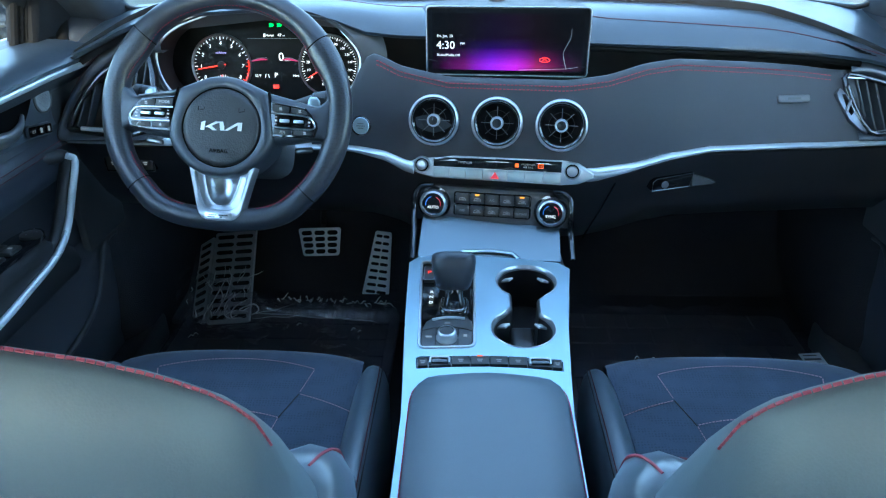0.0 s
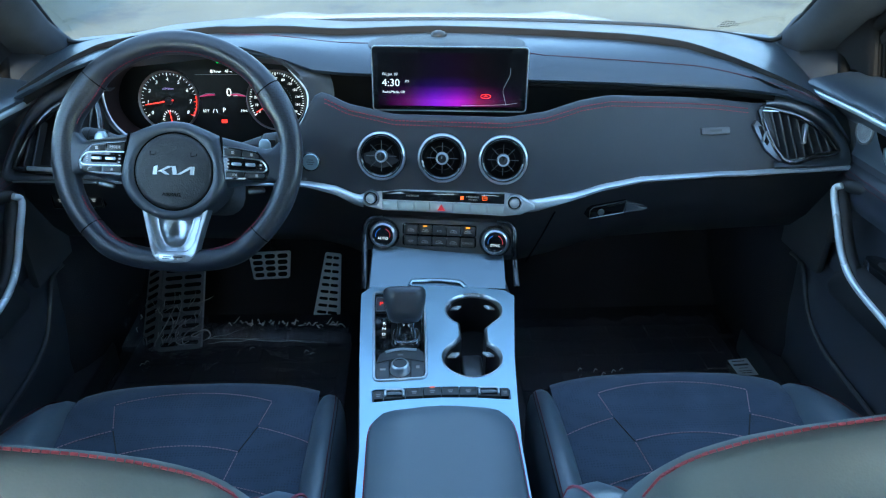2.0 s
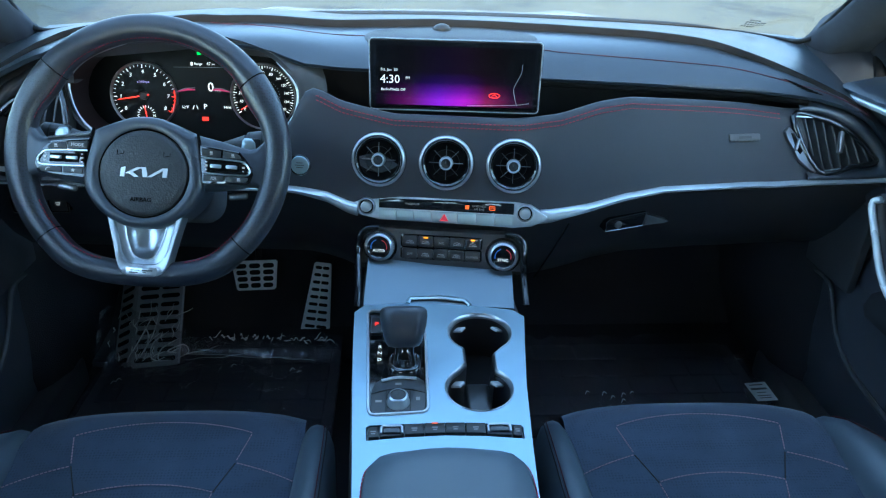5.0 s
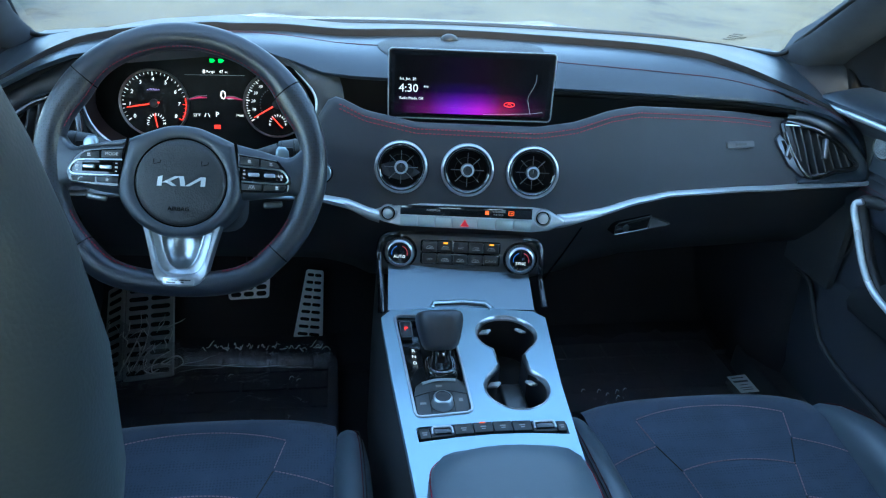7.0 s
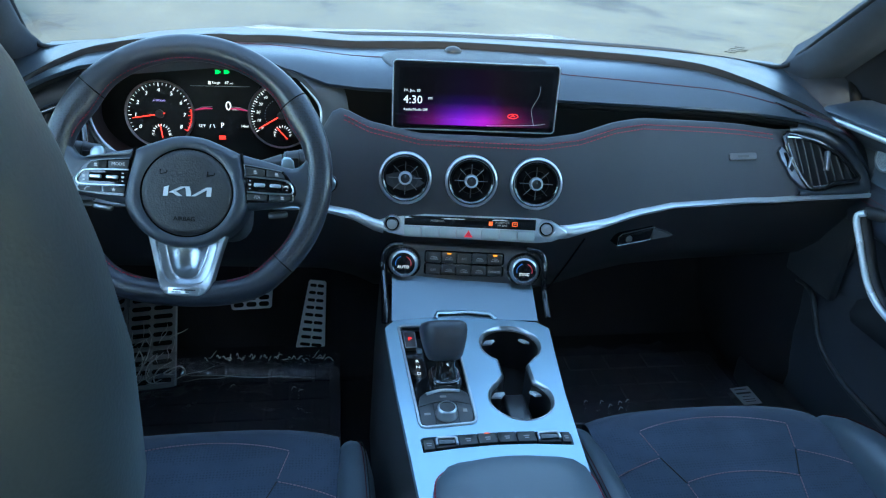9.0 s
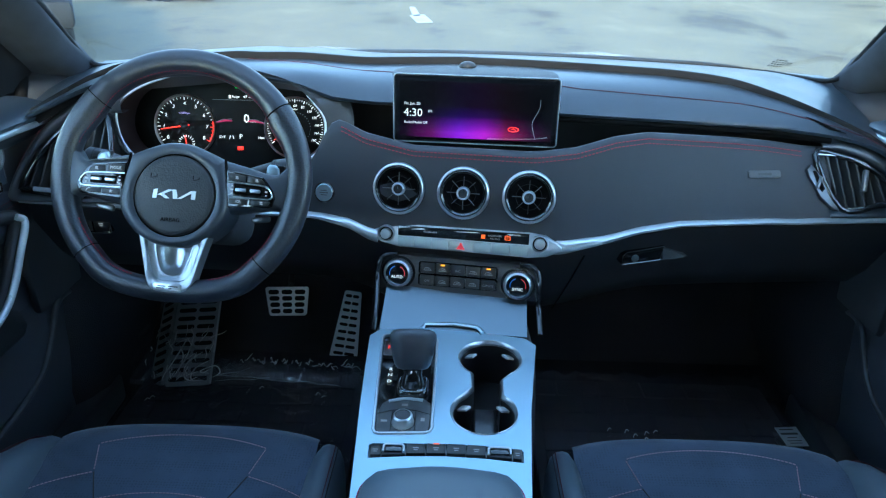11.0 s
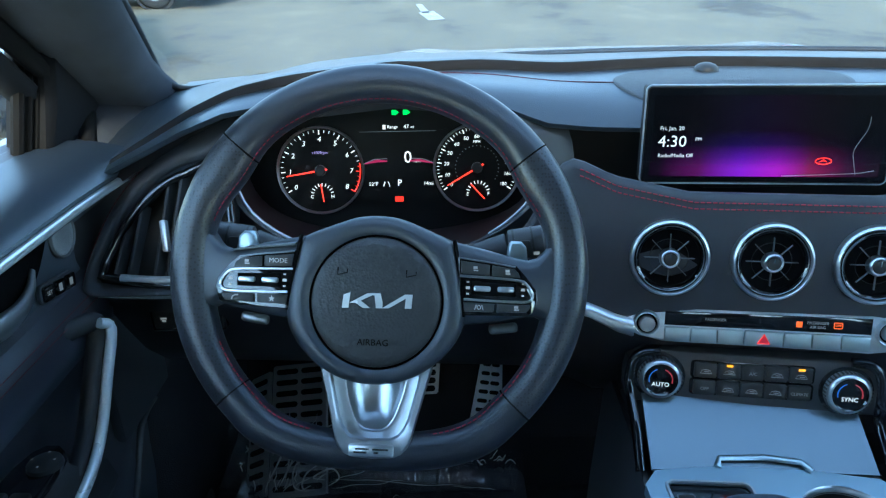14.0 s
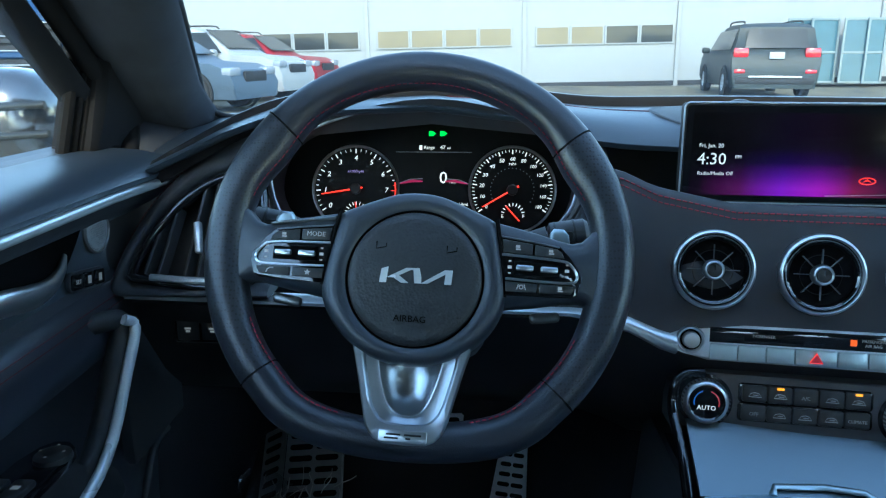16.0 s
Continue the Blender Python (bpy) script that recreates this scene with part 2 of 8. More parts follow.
def spline(pts, n=8, closed=False):
    """A smooth line through the given points."""
    p = [Vector(q) for q in pts]
    out = []
    last = len(p) if closed else len(p) - 1
    for i in range(last):
        if closed:
            a, b, c, d = p[i - 1], p[i], p[(i + 1) % len(p)], p[(i + 2) % len(p)]
        else:
            b, c = p[i], p[i + 1]
            a = p[i - 1] if i else b * 2 - c
            d = p[i + 2] if i + 2 < len(p) else c * 2 - b
        for k in range(n):
            t = k / n
            out.append(0.5 * ((2 * b) + (c - a) * t + (2 * a - 5 * b + 4 * c - d) * t * t + (3 * b - a - 3 * c + d) * t ** 3))
    if not closed:
        out.append(p[-1])
    return out


def lerp_table(x, xs, ys):
    return float(np.interp(x, xs, ys))


def loft(rows, closed_u=False, closed_v=False, caps=False, bm=None):
    """Faces between rows of points; closed_u joins each row's ends, closed_v the last row to the first."""
    bm = bm or bmesh.new()
    vs = [[bm.verts.new(p) for p in row] for row in rows]
    n, m = len(vs), len(vs[0])
    for i in range(n if closed_v else n - 1):
        for j in range(m if closed_u else m - 1):
            q = [vs[i][j], vs[i][(j + 1) % m], vs[(i + 1) % n][(j + 1) % m], vs[(i + 1) % n][j]]
            try:
                bm.faces.new(q)
            except ValueError:
                pass
    if caps:
        bm.faces.new(vs[0])
        bm.faces.new(vs[-1][::-1])
    return bm


def thicken(bm, d):
    """Give an open sheet a thickness d, away from its normals."""
    bmesh.ops.recalc_face_normals(bm, faces=bm.faces)
    geom = list(bm.faces)
    bmesh.ops.solidify(bm, geom=geom, thickness=d)
    return bm


def tube(path, r, seg=8, closed=False, flat=1.0, up=Vector((0, 0, 1)), caps=True, bm=None):
    """A round or flattened bar along a line. r may be a list."""
    path = [Vector(p) for p in path]
    rows = []
    n = len(path)
    for i, p in enumerate(path):
        if closed:
            d = path[(i + 1) % n] - path[i - 1]
        else:
            d = path[min(i + 1, n - 1)] - path[max(i - 1, 0)]
        d.normalize()
        side = d.cross(up)
        if side.length < 1e-4:
            side = d.cross(Vector((1, 0, 0)))
        side.normalize()
        top = side.cross(d)
        rr = r[i] if isinstance(r, (list, tuple)) else r
        rows.append([p + side * math.cos(a) * rr + top * math.sin(a) * rr * flat for a in (2 * math.pi * k / seg for k in range(seg))])
    return loft(rows, closed_u=True, closed_v=closed, caps=caps and not closed, bm=bm)


def rbox(m, sx, sy, sz, bevel=0.002, seg=2, bm=None):
    """A box with rounded edges, of that size, at the pose m."""
    b2 = bmesh.new()
    bmesh.ops.create_cube(b2, size=1.0, matrix=Matrix.Diagonal((sx, sy, sz, 1)))
    if bevel:
        bmesh.ops.bevel(b2, geom=list(b2.edges), offset=min(bevel, 0.49 * min(sx, sy, sz)), segments=seg, profile=0.5, affect="EDGES")
    b2.transform(m)
    if bm is None:
        return b2
    merge(bm, b2)
    return bm


def merge(bm, b2):
    me = bpy.data.meshes.new("tmp")
    b2.to_mesh(me)
    b2.free()
    bm.from_mesh(me)
    bpy.data.meshes.remove(me)
    return bm


def prism(poly, depth, m, bevel=0.0, seg=2):
    """A plate: a flat outline (x, y), with its front at z = 0 and its back at -depth, rounded in front."""
    bm = bmesh.new()
    front = [bm.verts.new((x, y, 0)) for x, y in poly]
    back = [bm.verts.new((x, y, -depth)) for x, y in poly]
    f = bm.faces.new(front)
    bm.faces.new(back[::-1])
    n = len(poly)
    for i in range(n):
        bm.faces.new((front[i], back[i], back[(i + 1) % n], front[(i + 1) % n]))
    if bevel:
        bmesh.ops.bevel(bm, geom=[e for e in f.edges], offset=bevel, segments=seg, profile=0.5, affect="EDGES")
    bm.transform(m)
    return bm


def lathe(profile, m, seg=32, caps=False):
    """A turned body round its own z: profile of (radius, height)."""
    rows = [[(max(r, 1e-5) * math.cos(a), max(r, 1e-5) * math.sin(a), h) for a in (2 * math.pi * k / seg for k in range(seg))] for r, h in profile]
    bm = loft(rows, closed_u=True, caps=caps)
    bm.transform(m)
    return bm


def rounded(w, h, r, n=4):
    """The outline of a rectangle with round corners."""
    out = []
    for cx, cy, a0 in ((w / 2 - r, h / 2 - r, 0), (-w / 2 + r, h / 2 - r, 90), (-w / 2 + r, -h / 2 + r, 180), (w / 2 - r, -h / 2 + r, 270)):
        for k in range(n + 1):
            a = radians(a0 + 90 * k / n)
            out.append((cx + r * math.cos(a), cy + r * math.sin(a)))
    return out


def facing(origin, yaw=0.0, tilt=0.0):
    """A frame whose x runs to the car's right, y up its face and z out of it, towards the rear."""
    return pose(*origin) @ pose(0, 0, 0, 0, 0, yaw) @ pose(0, 0, 0, 90 - tilt, 0, 0)


def letters(body, size, m, mat, parent, name="lettering", depth=0.0002, align="CENTER", shear=0.0):
    """Writing as a flat mesh in the plane z = 0 of m."""
    cu = bpy.data.curves.new("tmp_text", "FONT")
    cu.body, cu.size, cu.align_x, cu.align_y, cu.extrude, cu.shear = body, size, align, "CENTER", depth, shear
    cu.resolution_u = 2
    ob = bpy.data.objects.new("tmp_text", cu)
    scene.collection.objects.link(ob)
    dg = bpy.context.evaluated_depsgraph_get()
    me = bpy.data.meshes.new_from_object(ob.evaluated_get(dg))
    bpy.data.objects.remove(ob)
    bpy.data.curves.remove(cu)
    me.transform(m)
    me.materials.clear()
    me.materials.append(mat)
    me.name = name
    tx = new(name, me)
    if parent is not None:
        tx.parent = parent
        tx.matrix_parent_inverse = world_of(parent).inverted()
    return tx


def bar(m, x, y, w, h, mat, parent, name="mark", depth=0.0003):
    """A small flat mark on a face."""
    return part(name, prism([(x - w / 2, y - h / 2), (x + w / 2, y - h / 2), (x + w / 2, y + h / 2), (x - w / 2, y + h / 2)], depth, m), mat, parent)


def stitches(path, parent, pitch=0.006, length=0.004, r=0.0009, mat=None, name="stitching"):
    """A row of short threads along a line, as one part."""
    path = [Vector(p) for p in path]
    lens = [0.0]
    for a, b in zip(path, path[1:]):
        lens.append(lens[-1] + (b - a).length)
    co = np.array([tuple(p) for p in path])
    verts, faces = [], []
    s = pitch * 0.5
    while s + length < lens[-1]:
        a = Vector([float(np.interp(s, lens, co[:, k])) for k in range(3)])
        b = Vector([float(np.interp(s + length, lens, co[:, k])) for k in range(3)])
        d = (b - a).normalized()
        u = d.cross(Vector((0, 0.3, 1)))
        u = (u if u.length > 1e-3 else d.cross(Vector((1, 0, 0)))).normalized()
        v = u.cross(d)
        k0 = len(verts)
        for p in (a, b):
            for c, e in ((1, 0), (0, 1), (-1, 0), (0, -1)):
                verts.append(p + u * r * c + v * r * e)
        faces += [(k0 + i, k0 + (i + 1) % 4, k0 + 4 + (i + 1) % 4, k0 + 4 + i) for i in range(4)] + [(k0, k0 + 1, k0 + 2, k0 + 3), (k0 + 7, k0 + 6, k0 + 5, k0 + 4)]
        s += pitch
    me = bpy.data.meshes.new(name)
    me.from_pydata(verts, [], faces)
    me.materials.append(mat or M["red"])
    ob = new(name, me)
    ob.parent = parent
    ob.matrix_parent_inverse = world_of(parent).inverted()
    ob["kind"] = "stuff"
    return ob

# ---- ground and car shell ----
def ground_material():
    m = bpy.data.materials.new("worn_wet_asphalt")
    m.use_nodes = True
    nt = m.node_tree
    b = nt.nodes["Principled BSDF"]
    tc = nt.nodes.new("ShaderNodeTexCoord")
    mp = nt.nodes.new("ShaderNodeMapping")
    mp.inputs["Scale"].default_value = (0.75, 0.42, 1)
    nt.links.new(tc.outputs["Object"], mp.inputs["Vector"])
    n1 = nt.nodes.new("ShaderNodeTexNoise")
    n1.inputs["Scale"].default_value, n1.inputs["Detail"].default_value, n1.inputs["Roughness"].default_value = 0.8, 13, 0.70
    n2 = nt.nodes.new("ShaderNodeTexNoise")
    n2.inputs["Scale"].default_value, n2.inputs["Detail"].default_value = 30, 4
    nt.links.new(mp.outputs[0], n1.inputs["Vector"])
    nt.links.new(tc.outputs["Object"], n2.inputs["Vector"])
    r = nt.nodes.new("ShaderNodeValToRGB")
    r.color_ramp.elements[0].position, r.color_ramp.elements[0].color = 0.38, (0.085, 0.068, 0.046, 1)
    r.color_ramp.elements[1].position, r.color_ramp.elements[1].color = 0.64, (0.265, 0.225, 0.150, 1)
    e = r.color_ramp.elements.new(0.46)
    e.color = (0.188, 0.162, 0.108, 1)
    nt.links.new(n1.outputs[0], r.inputs[0])
    mx = nt.nodes.new("ShaderNodeMix")
    mx.data_type, mx.blend_type = "RGBA", "MULTIPLY"
    mx.inputs["Factor"].default_value = 0.35
    nt.links.new(r.outputs[0], mx.inputs["A"])
    nt.links.new(n2.outputs[0], mx.inputs["B"])
    nt.links.new(mx.outputs["Result"], b.inputs["Base Color"])
    rg = nt.nodes.new("ShaderNodeMapRange")
    rg.inputs["From Min"].default_value, rg.inputs["From Max"].default_value = 0.35, 0.55
    rg.inputs["To Min"].default_value, rg.inputs["To Max"].default_value = 0.55, 0.9
    b.inputs["Specular IOR Level"].default_value = 0.25
    nt.links.new(n1.outputs[0], rg.inputs["Value"])
    nt.links.new(rg.outputs[0], b.inputs["Roughness"])
    bp = nt.nodes.new("ShaderNodeBump")
    bp.inputs["Strength"].default_value, bp.inputs["Distance"].default_value = 0.5, 0.01
    nt.links.new(n2.outputs[0], bp.inputs["Height"])
    nt.links.new(bp.outputs[0], b.inputs["Normal"])
    return m


M["ground"] = ground_material()
bm = bmesh.new()
bmesh.ops.create_grid(bm, x_segments=8, y_segments=8, size=900)
solo("ground", bm, M["ground"], "worn grey asphalt lot with pale dried salt and damp patches", "asphalt", kind="structure")

t = thing("painted_mark", "worn white painted arrow on the asphalt", "road marking", (-0.7, 10.4, 0.002))
for pts in (((-0.90, 11.75), (-0.80, 11.75), (-0.62, 10.3), (-0.74, 10.3)), ((-0.80, 10.4), (-0.58, 10.6), (-0.40, 9.5), (-0.62, 9.4))):
    bm = bmesh.new()
    bm.faces.new([bm.verts.new((x, y, 0.004)) for x, y in pts])
    part("stroke", thicken(bm, 0.003), material("worn_white_paint", (0.40, 0.40, 0.38), 0.7, vary=0.5, blotch=3), t)

# floor pan and inner tub, closed all round below the windows
bm = rbox(pose(0, -0.45, 0.165), 1.62, 2.75, 0.05, 0.01)
solo("floor", bm, M["carpet"], "black carpeted car floor between the sills", "car floor", kind="structure")


def firewall():
    rows = []
    for x in np.linspace(-0.80, 0.80, 9):
        rows.append([(x, 0.50, 0.185), (x, 0.62, 0.20), (x, 0.70, 0.30), (x, 0.76, 0.46), (x, 0.78, 0.90 if abs(x) < 0.5 else 0.82)])
    return solo("wall_front", thicken(loft(rows), 0.02), M["carpet"], "black carpeted toe board and bulkhead behind the pedals", "bulkhead", kind="structure")


firewall()


def windscreen_base(x):
    """Where the glass meets the dashboard top."""
    return 0.72 - 0.355 * x * x, 0.925


def windscreen():
    t = thing("windscreen", "clear raked front windscreen over the dashboard", "windscreen", (0, 0.72, 0.925))
    rows = []
    for k in range(9):
        f = k / 8
        row = []
        for i in range(17):
            u = -1 + i / 8
            hw = 0.735 + (0.62 - 0.735) * f
            x = u * hw
            yb = 0.735 - 0.355 * (u * 0.70) ** 2
            yt = -0.16 - 0.10 * u * u
            z = 0.918 + (1.305 - 0.918) * f + 0.02 * math.sin(math.pi * f) - 0.012 * u * u * f
            row.append((x, yb + (yt - yb) * f, z))
        rows.append(row)
    ob = part("pane", thicken(loft(rows), 0.004), M["glass"], t, "clear laminated glass")
    ob.visible_shadow = False
    # dark printed edge along the base, round the corners and up both sides
    edge = []
    for f in (1.0, 0.7, 0.4, 0.2, 0.12):
        edge.append((0.737 - 0.225 * f, 0.550 - 0.737 * f, 0.930 + 0.375 * f))
    edge += [(0.724, 0.508, 0.950), (0.710, 0.502, 0.934), (0.688, 0.512, 0.924), (0.655, 0.540, 0.924)]
    edge += [(x, windscreen_base(x)[0] - 0.006, 0.9345 - 0.10 * max(0.0, x - 0.52)) for x in np.linspace(0.60, 0.05, 10)]
    line = edge + [(-x, y, z) for x, y, z in edge[::-1]]
    # small printed mark near the passenger's corner of the glass
    gm = Matrix.Translation((0.615, 0.545, 0.9515)) @ pose(0, 0, 0, -23.7, 0, -3)
    for r, n in ((0, 5), (1, 7), (2, 7), (3, 4)):
        for c in range(n):
            bar(gm, -0.018 + 0.0055 * c + 0.002 * (r % 2), -0.012 * r + 0.018, 0.0035, 0.006, M["dark"], t, "printed_mark")
    part("printed_edge", tube(spline(line, 4), 0.0062, 8, flat=0.8), M["dark"], t, "black printed glass edge", 60)
    return t


windscreen()


def pillar(s):
    """The windscreen pillar with its suede cover and the seal of the door opening."""
    t = thing("windscreen_pillar", "dark grey suede windscreen pillar beside the glass", "pillar", (s * 0.75, 0.5, 0.9), "windscreen pillars")
    rows, seal, trim = [], [], []
    for k in range(17):
        f = max(0.0, -0.06 + 1.06 * k / 16)
        e1 = Vector((0.732 - 0.225 * f, 0.544 - 0.737 * f, 0.925 + 0.375 * f))
        e2 = Vector((0.769 - 0.086 * f, 0.415 - 0.548 * f, 0.925 + 0.375 * f))
        flare = max(0.0, 1 - f / 0.14) ** 1.5
        e1 = e1 + Vector((-0.026, -0.008, -0.003)) * flare
        if k == 0:
            e1, e2 = Vector((0.688, 0.395, 0.874)), Vector((0.742, 0.338, 0.874))
        mid = (e1 + e2) / 2
        rows.append([(s * q.x, q.y, q.z) for q in (e1 + Vector((0.012, 0.006, 0.006)), e1, e1 * 0.90 + e2 * 0.10 + Vector((-0.008, -0.001, -0.004)), e1 * 0.72 + e2 * 0.28 + Vector((-0.014, -0.007, -0.010)), mid + Vector((-0.013, -0.011, -0.014)), e1 * 0.36 + e2 * 0.64 + Vector((-0.004, -0.006, -0.009)), e1 * 0.22 + e2 * 0.78 + Vector((-0.001, -0.003, -0.006)),
                                                   e2, e2 + Vector((0.022, 0.004, 0.004)), e2 + Vector((0.07, 0.03, 0.03)), e1 + Vector((0.06, 0.05, 0.035)))])
        seal.append((s * (e2.x + 0.012), e2.y - 0.010, e2.z - 0.004))
        trim.append((s * (e2.x + 0.034), e2.y - 0.040, e2.z - 0.008))
    part("cover", loft(rows, closed_u=True, caps=True), M["alcantara"], t, "", 60)
    part("door_seal", tube(seal, 0.011, 8), M["rubber"], t, "black rubber door seal", 60)
    part("window_frame", tube(trim, 0.021, 8, flat=0.7), M["pillar_trim"], t, "black upper frame of the door", 60)
    return t


pillar(-1)
pillar(1)


def roof():
    """Unseen headliner with added light openings, and a rear panel, which close the cabin above and behind."""
    def zr(x, y):
        return 1.35 - 0.05 * (x / 0.62) ** 2 - 0.05 * ((y + 0.9) / 1.0) ** 2

    xs = [-0.66, -0.56, -0.38, -0.20, 0.0, 0.20, 0.38, 0.56, 0.66]
    ys = [-1.95, -1.86, -1.62, -1.42, -1.20, -0.90, -0.60, -0.36, -0.12]
    rows = [[(x, y - 0.08 * (x / 0.62) ** 2, zr(x, y)) for x in xs] for y in ys]
    bm = loft(rows)
    # two openings added so that sun and sky reach the seat backs
    gone = [f for f in bm.faces if 0.20 < abs(f.calc_center_median().x) < 0.50 and -1.88 < f.calc_center_median().y < -1.44]
    bmesh.ops.delete(bm, geom=gone, context="FACES")
    solo("ceiling", thicken(bm, 0.03), M["liner"], "unseen grey headliner with two openings added to light the seat backs", "headliner", kind="structure")
    # unseen roof edges, added to keep direct sun off the dashboard ends
    for s in (-1, 1):
        rows = []
        for y, x, z in ((-0.10, 0.60, 1.305), (-0.30, 0.645, 1.305), (-0.70, 0.685, 1.300), (-1.30, 0.700, 1.285), (-1.95, 0.700, 1.270)):
            rows.append([(s * (x - 0.05), y, z + 0.035), (s * (x - 0.02), y, z - 0.005), (s * (x + 0.02), y, z - 0.030), (s * (x + 0.075), y, z - 0.035), (s * (x + 0.085), y, z - 0.01), (s * (x + 0.01), y, z + 0.07)])
        solo("roof_trim", loft(rows, closed_u=True, caps=True), M["liner"], "unseen grey roof edge over the doors, added to block the sun", "trim", "roof edges", "structure")
    # unseen pane over the added openings
    t = thing("added_roof_pane", "unseen glass panel over the roof openings added for light", "roof window", (0, -1.2, 1.36))
    rows = [[(x, y, zr(x, y) + 0.024) for x in np.linspace(-0.58, 0.58, 7)] for y in np.linspace(-1.92, -1.30, 6)]
    ob = part("pane", thicken(loft(rows), 0.004), M["glass"], t)
    ob.visible_shadow = False
    # unseen panel in the rear window's place, keeps light from behind out
    rows = [[(x, y - 0.08 * (x / 0.62) ** 2, z) for x in np.linspace(-0.80, 0.80, 9)] for y, z in ((-1.93, 1.315), (-2.02, 1.1), (-2.02, 0.8))]
    solo("wall_back", thicken(loft(rows), 0.03), M["liner"], "unseen opaque panel added in place of the rear window", "trim", kind="structure")


roof()


def rear_body():
    """Rear bulkhead, rear bench and side panels behind the front doors, which close the cabin."""
    bm = rbox(pose(0, -1.86, 0.55), 1.5, 0.06, 0.75, 0.01)
    solo("wall_rear", bm, M["plastic"], "dark trim that closes the cabin behind the rear seat", "trim", kind="structure")
    for s in (-1, 1):
        bm = rbox(pose(s * 0.80, -1.35, 0.545), 0.07, 1.4, 0.74, 0.015)
        solo("wall_left" if s < 0 else "wall_right", bm, M["plastic"], "dark rear door trim beside the back seat", "trim", kind="structure")
        rows = []
        for f in (0, 0.5, 1):
            c = Vector((s * (0.80 - 0.12 * f), -0.72 - 0.10 * f, 0.90 + 0.40 * f))
            rows.append([(c.x - s * 0.03, c.y - 0.06, c.z), (c.x + s * 0.03, c.y - 0.06, c.z), (c.x + s * 0.03, c.y + 0.06, c.z), (c.x - s * 0.03, c.y + 0.06, c.z)])
        solo("door_pillar", loft(rows, closed_u=True, caps=True), M["liner"], "grey centre pillar between the doors", "pillar", "centre pillars")
    t = thing("rear_bench", "black leather rear bench seat", "seat", (0, -1.5, 0.2))
    part("cushion", rbox(pose(0, -1.45, 0.33), 1.30, 0.5, 0.22, 0.05, 3), M["seatleather"], t)
    part("backrest", rbox(pose(0, -1.75, 0.62, -18), 1.30, 0.12, 0.55, 0.05, 3), M["seatleather"], t)


rear_body()


def bonnet():
    """The car's own bonnet, seen over the dashboard."""
    t = thing("bonnet", "glossy silver bonnet of the car in front of the windscreen", "car bonnet", (0, 1.3, 0.8))
    rows = []
    for f in np.linspace(0, 1, 10):
        y0 = 0.80 + f * 1.05
        row = []
        for u in np.linspace(-1, 1, 17):
            w = 0.80 - 0.08 * f * f
            ridge = 0.018 * math.exp(-((abs(u) - 0.55) / 0.10) ** 2)
            row.append((u * w, y0 - 0.16 * u * u, 0.895 - 0.05 * f - 0.17 * f ** 3 + ridge - 0.07 * u ** 4))
        rows.append(row)
    part("panel", thicken(loft(rows), 0.01), M["paint"], t)
    for s in (-1, 1):
        bmw = bmesh.new()
        rows = [[(s * (0.80 - 0.08 * f * f), 0.64 + f * 1.05, z) for z in (0.826 - 0.05 * f - 0.17 * f ** 3, 0.6, 0.35)] for f in np.linspace(0, 1, 8)]
        loft(rows, bm=bmw)
        part("wing", thicken(bmw, 0.01), M["paint"], t)
    return t


bonnet()

# ---- dashboard ----
XS = [-0.75, -0.2, -0.1, 0.009, 0.11, 0.3, 0.5, 0.6, 0.74]


def face_y(x, z):
    """How far ahead the padded front of the dashboard lies."""
    y0 = lerp_table(x, XS, [0.25, 0.225, 0.213, 0.200, 0.188, 0.205, 0.243, 0.247, 0.245])
    s = lerp_table(x, [-0.1, 0.11, 0.5, 0.6], [0.24, 0.24, 0.6, 0.6])
    return y0 + s * (z - 0.8)


def on_face(x, z, out=0.0):
    return Vector((x, face_y(x, z) - out, z))


def trim_z(x):
    """The height of the bright trim line across the dashboard."""
    return lerp_table(x, [-0.73, -0.23, -0.174, -0.135, 0.165, 0.226, 0.286, 0.349, 0.544, 0.73], [0.752, 0.748, 0.737, 0.720, 0.720, 0.732, 0.748, 0.756, 0.755, 0.762])


def panel_top(x):
    return lerp_table(x, [-0.30, -0.265, -0.235, -0.213, -0.200, -0.187, -0.149, -0.071, 0.123, 0.183, 0.244, 0.295, 0.438, 0.57], [0.780, 0.795, 0.832, 0.875, 0.893, 0.893, 0.876, 0.861, 0.861, 0.866, 0.881, 0.886, 0.873, 0.858])


dash = thing("dashboard", "black padded dashboard with red double stitching across the cabin", "dashboard", (0, 0.35, 0.7))


def lip(x):
    """The front edge of the upper pad: y, z."""
    z = lerp_table(x, [-0.75, -0.70, -0.66, -0.64, -0.61, -0.57, -0.52, -0.39, -0.27, -0.215, -0.16, 0.0, 0.17, 0.317, 0.42, 0.52, 0.57, 0.62, 0.67, 0.705, 0.735, 0.75],
                   [0.862, 0.884, 0.902, 0.912, 0.926, 0.940, 0.946, 0.950, 0.936, 0.914, 0.908, 0.902, 0.896, 0.892, 0.888, 0.8835, 0.880, 0.875, 0.862, 0.842, 0.806, 0.785])
    y = lerp_table(x, [-0.75, -0.6, -0.5, -0.39, -0.28, -0.2, 0.0, 0.3, 0.5, 0.7, 0.75], [0.25, 0.27, 0.30, 0.32, 0.315, 0.315, 0.315, 0.30, 0.295, 0.26, 0.25])
    return y, z


def top_z(x, f):
    """Crown of the upper pad between its front edge (f = 0) and the glass (f = 1)."""
    hood = 0.016 * math.exp(-((x + 0.39) / 0.17) ** 4)
    return 0.942 + hood * (1 - f) ** 0.7


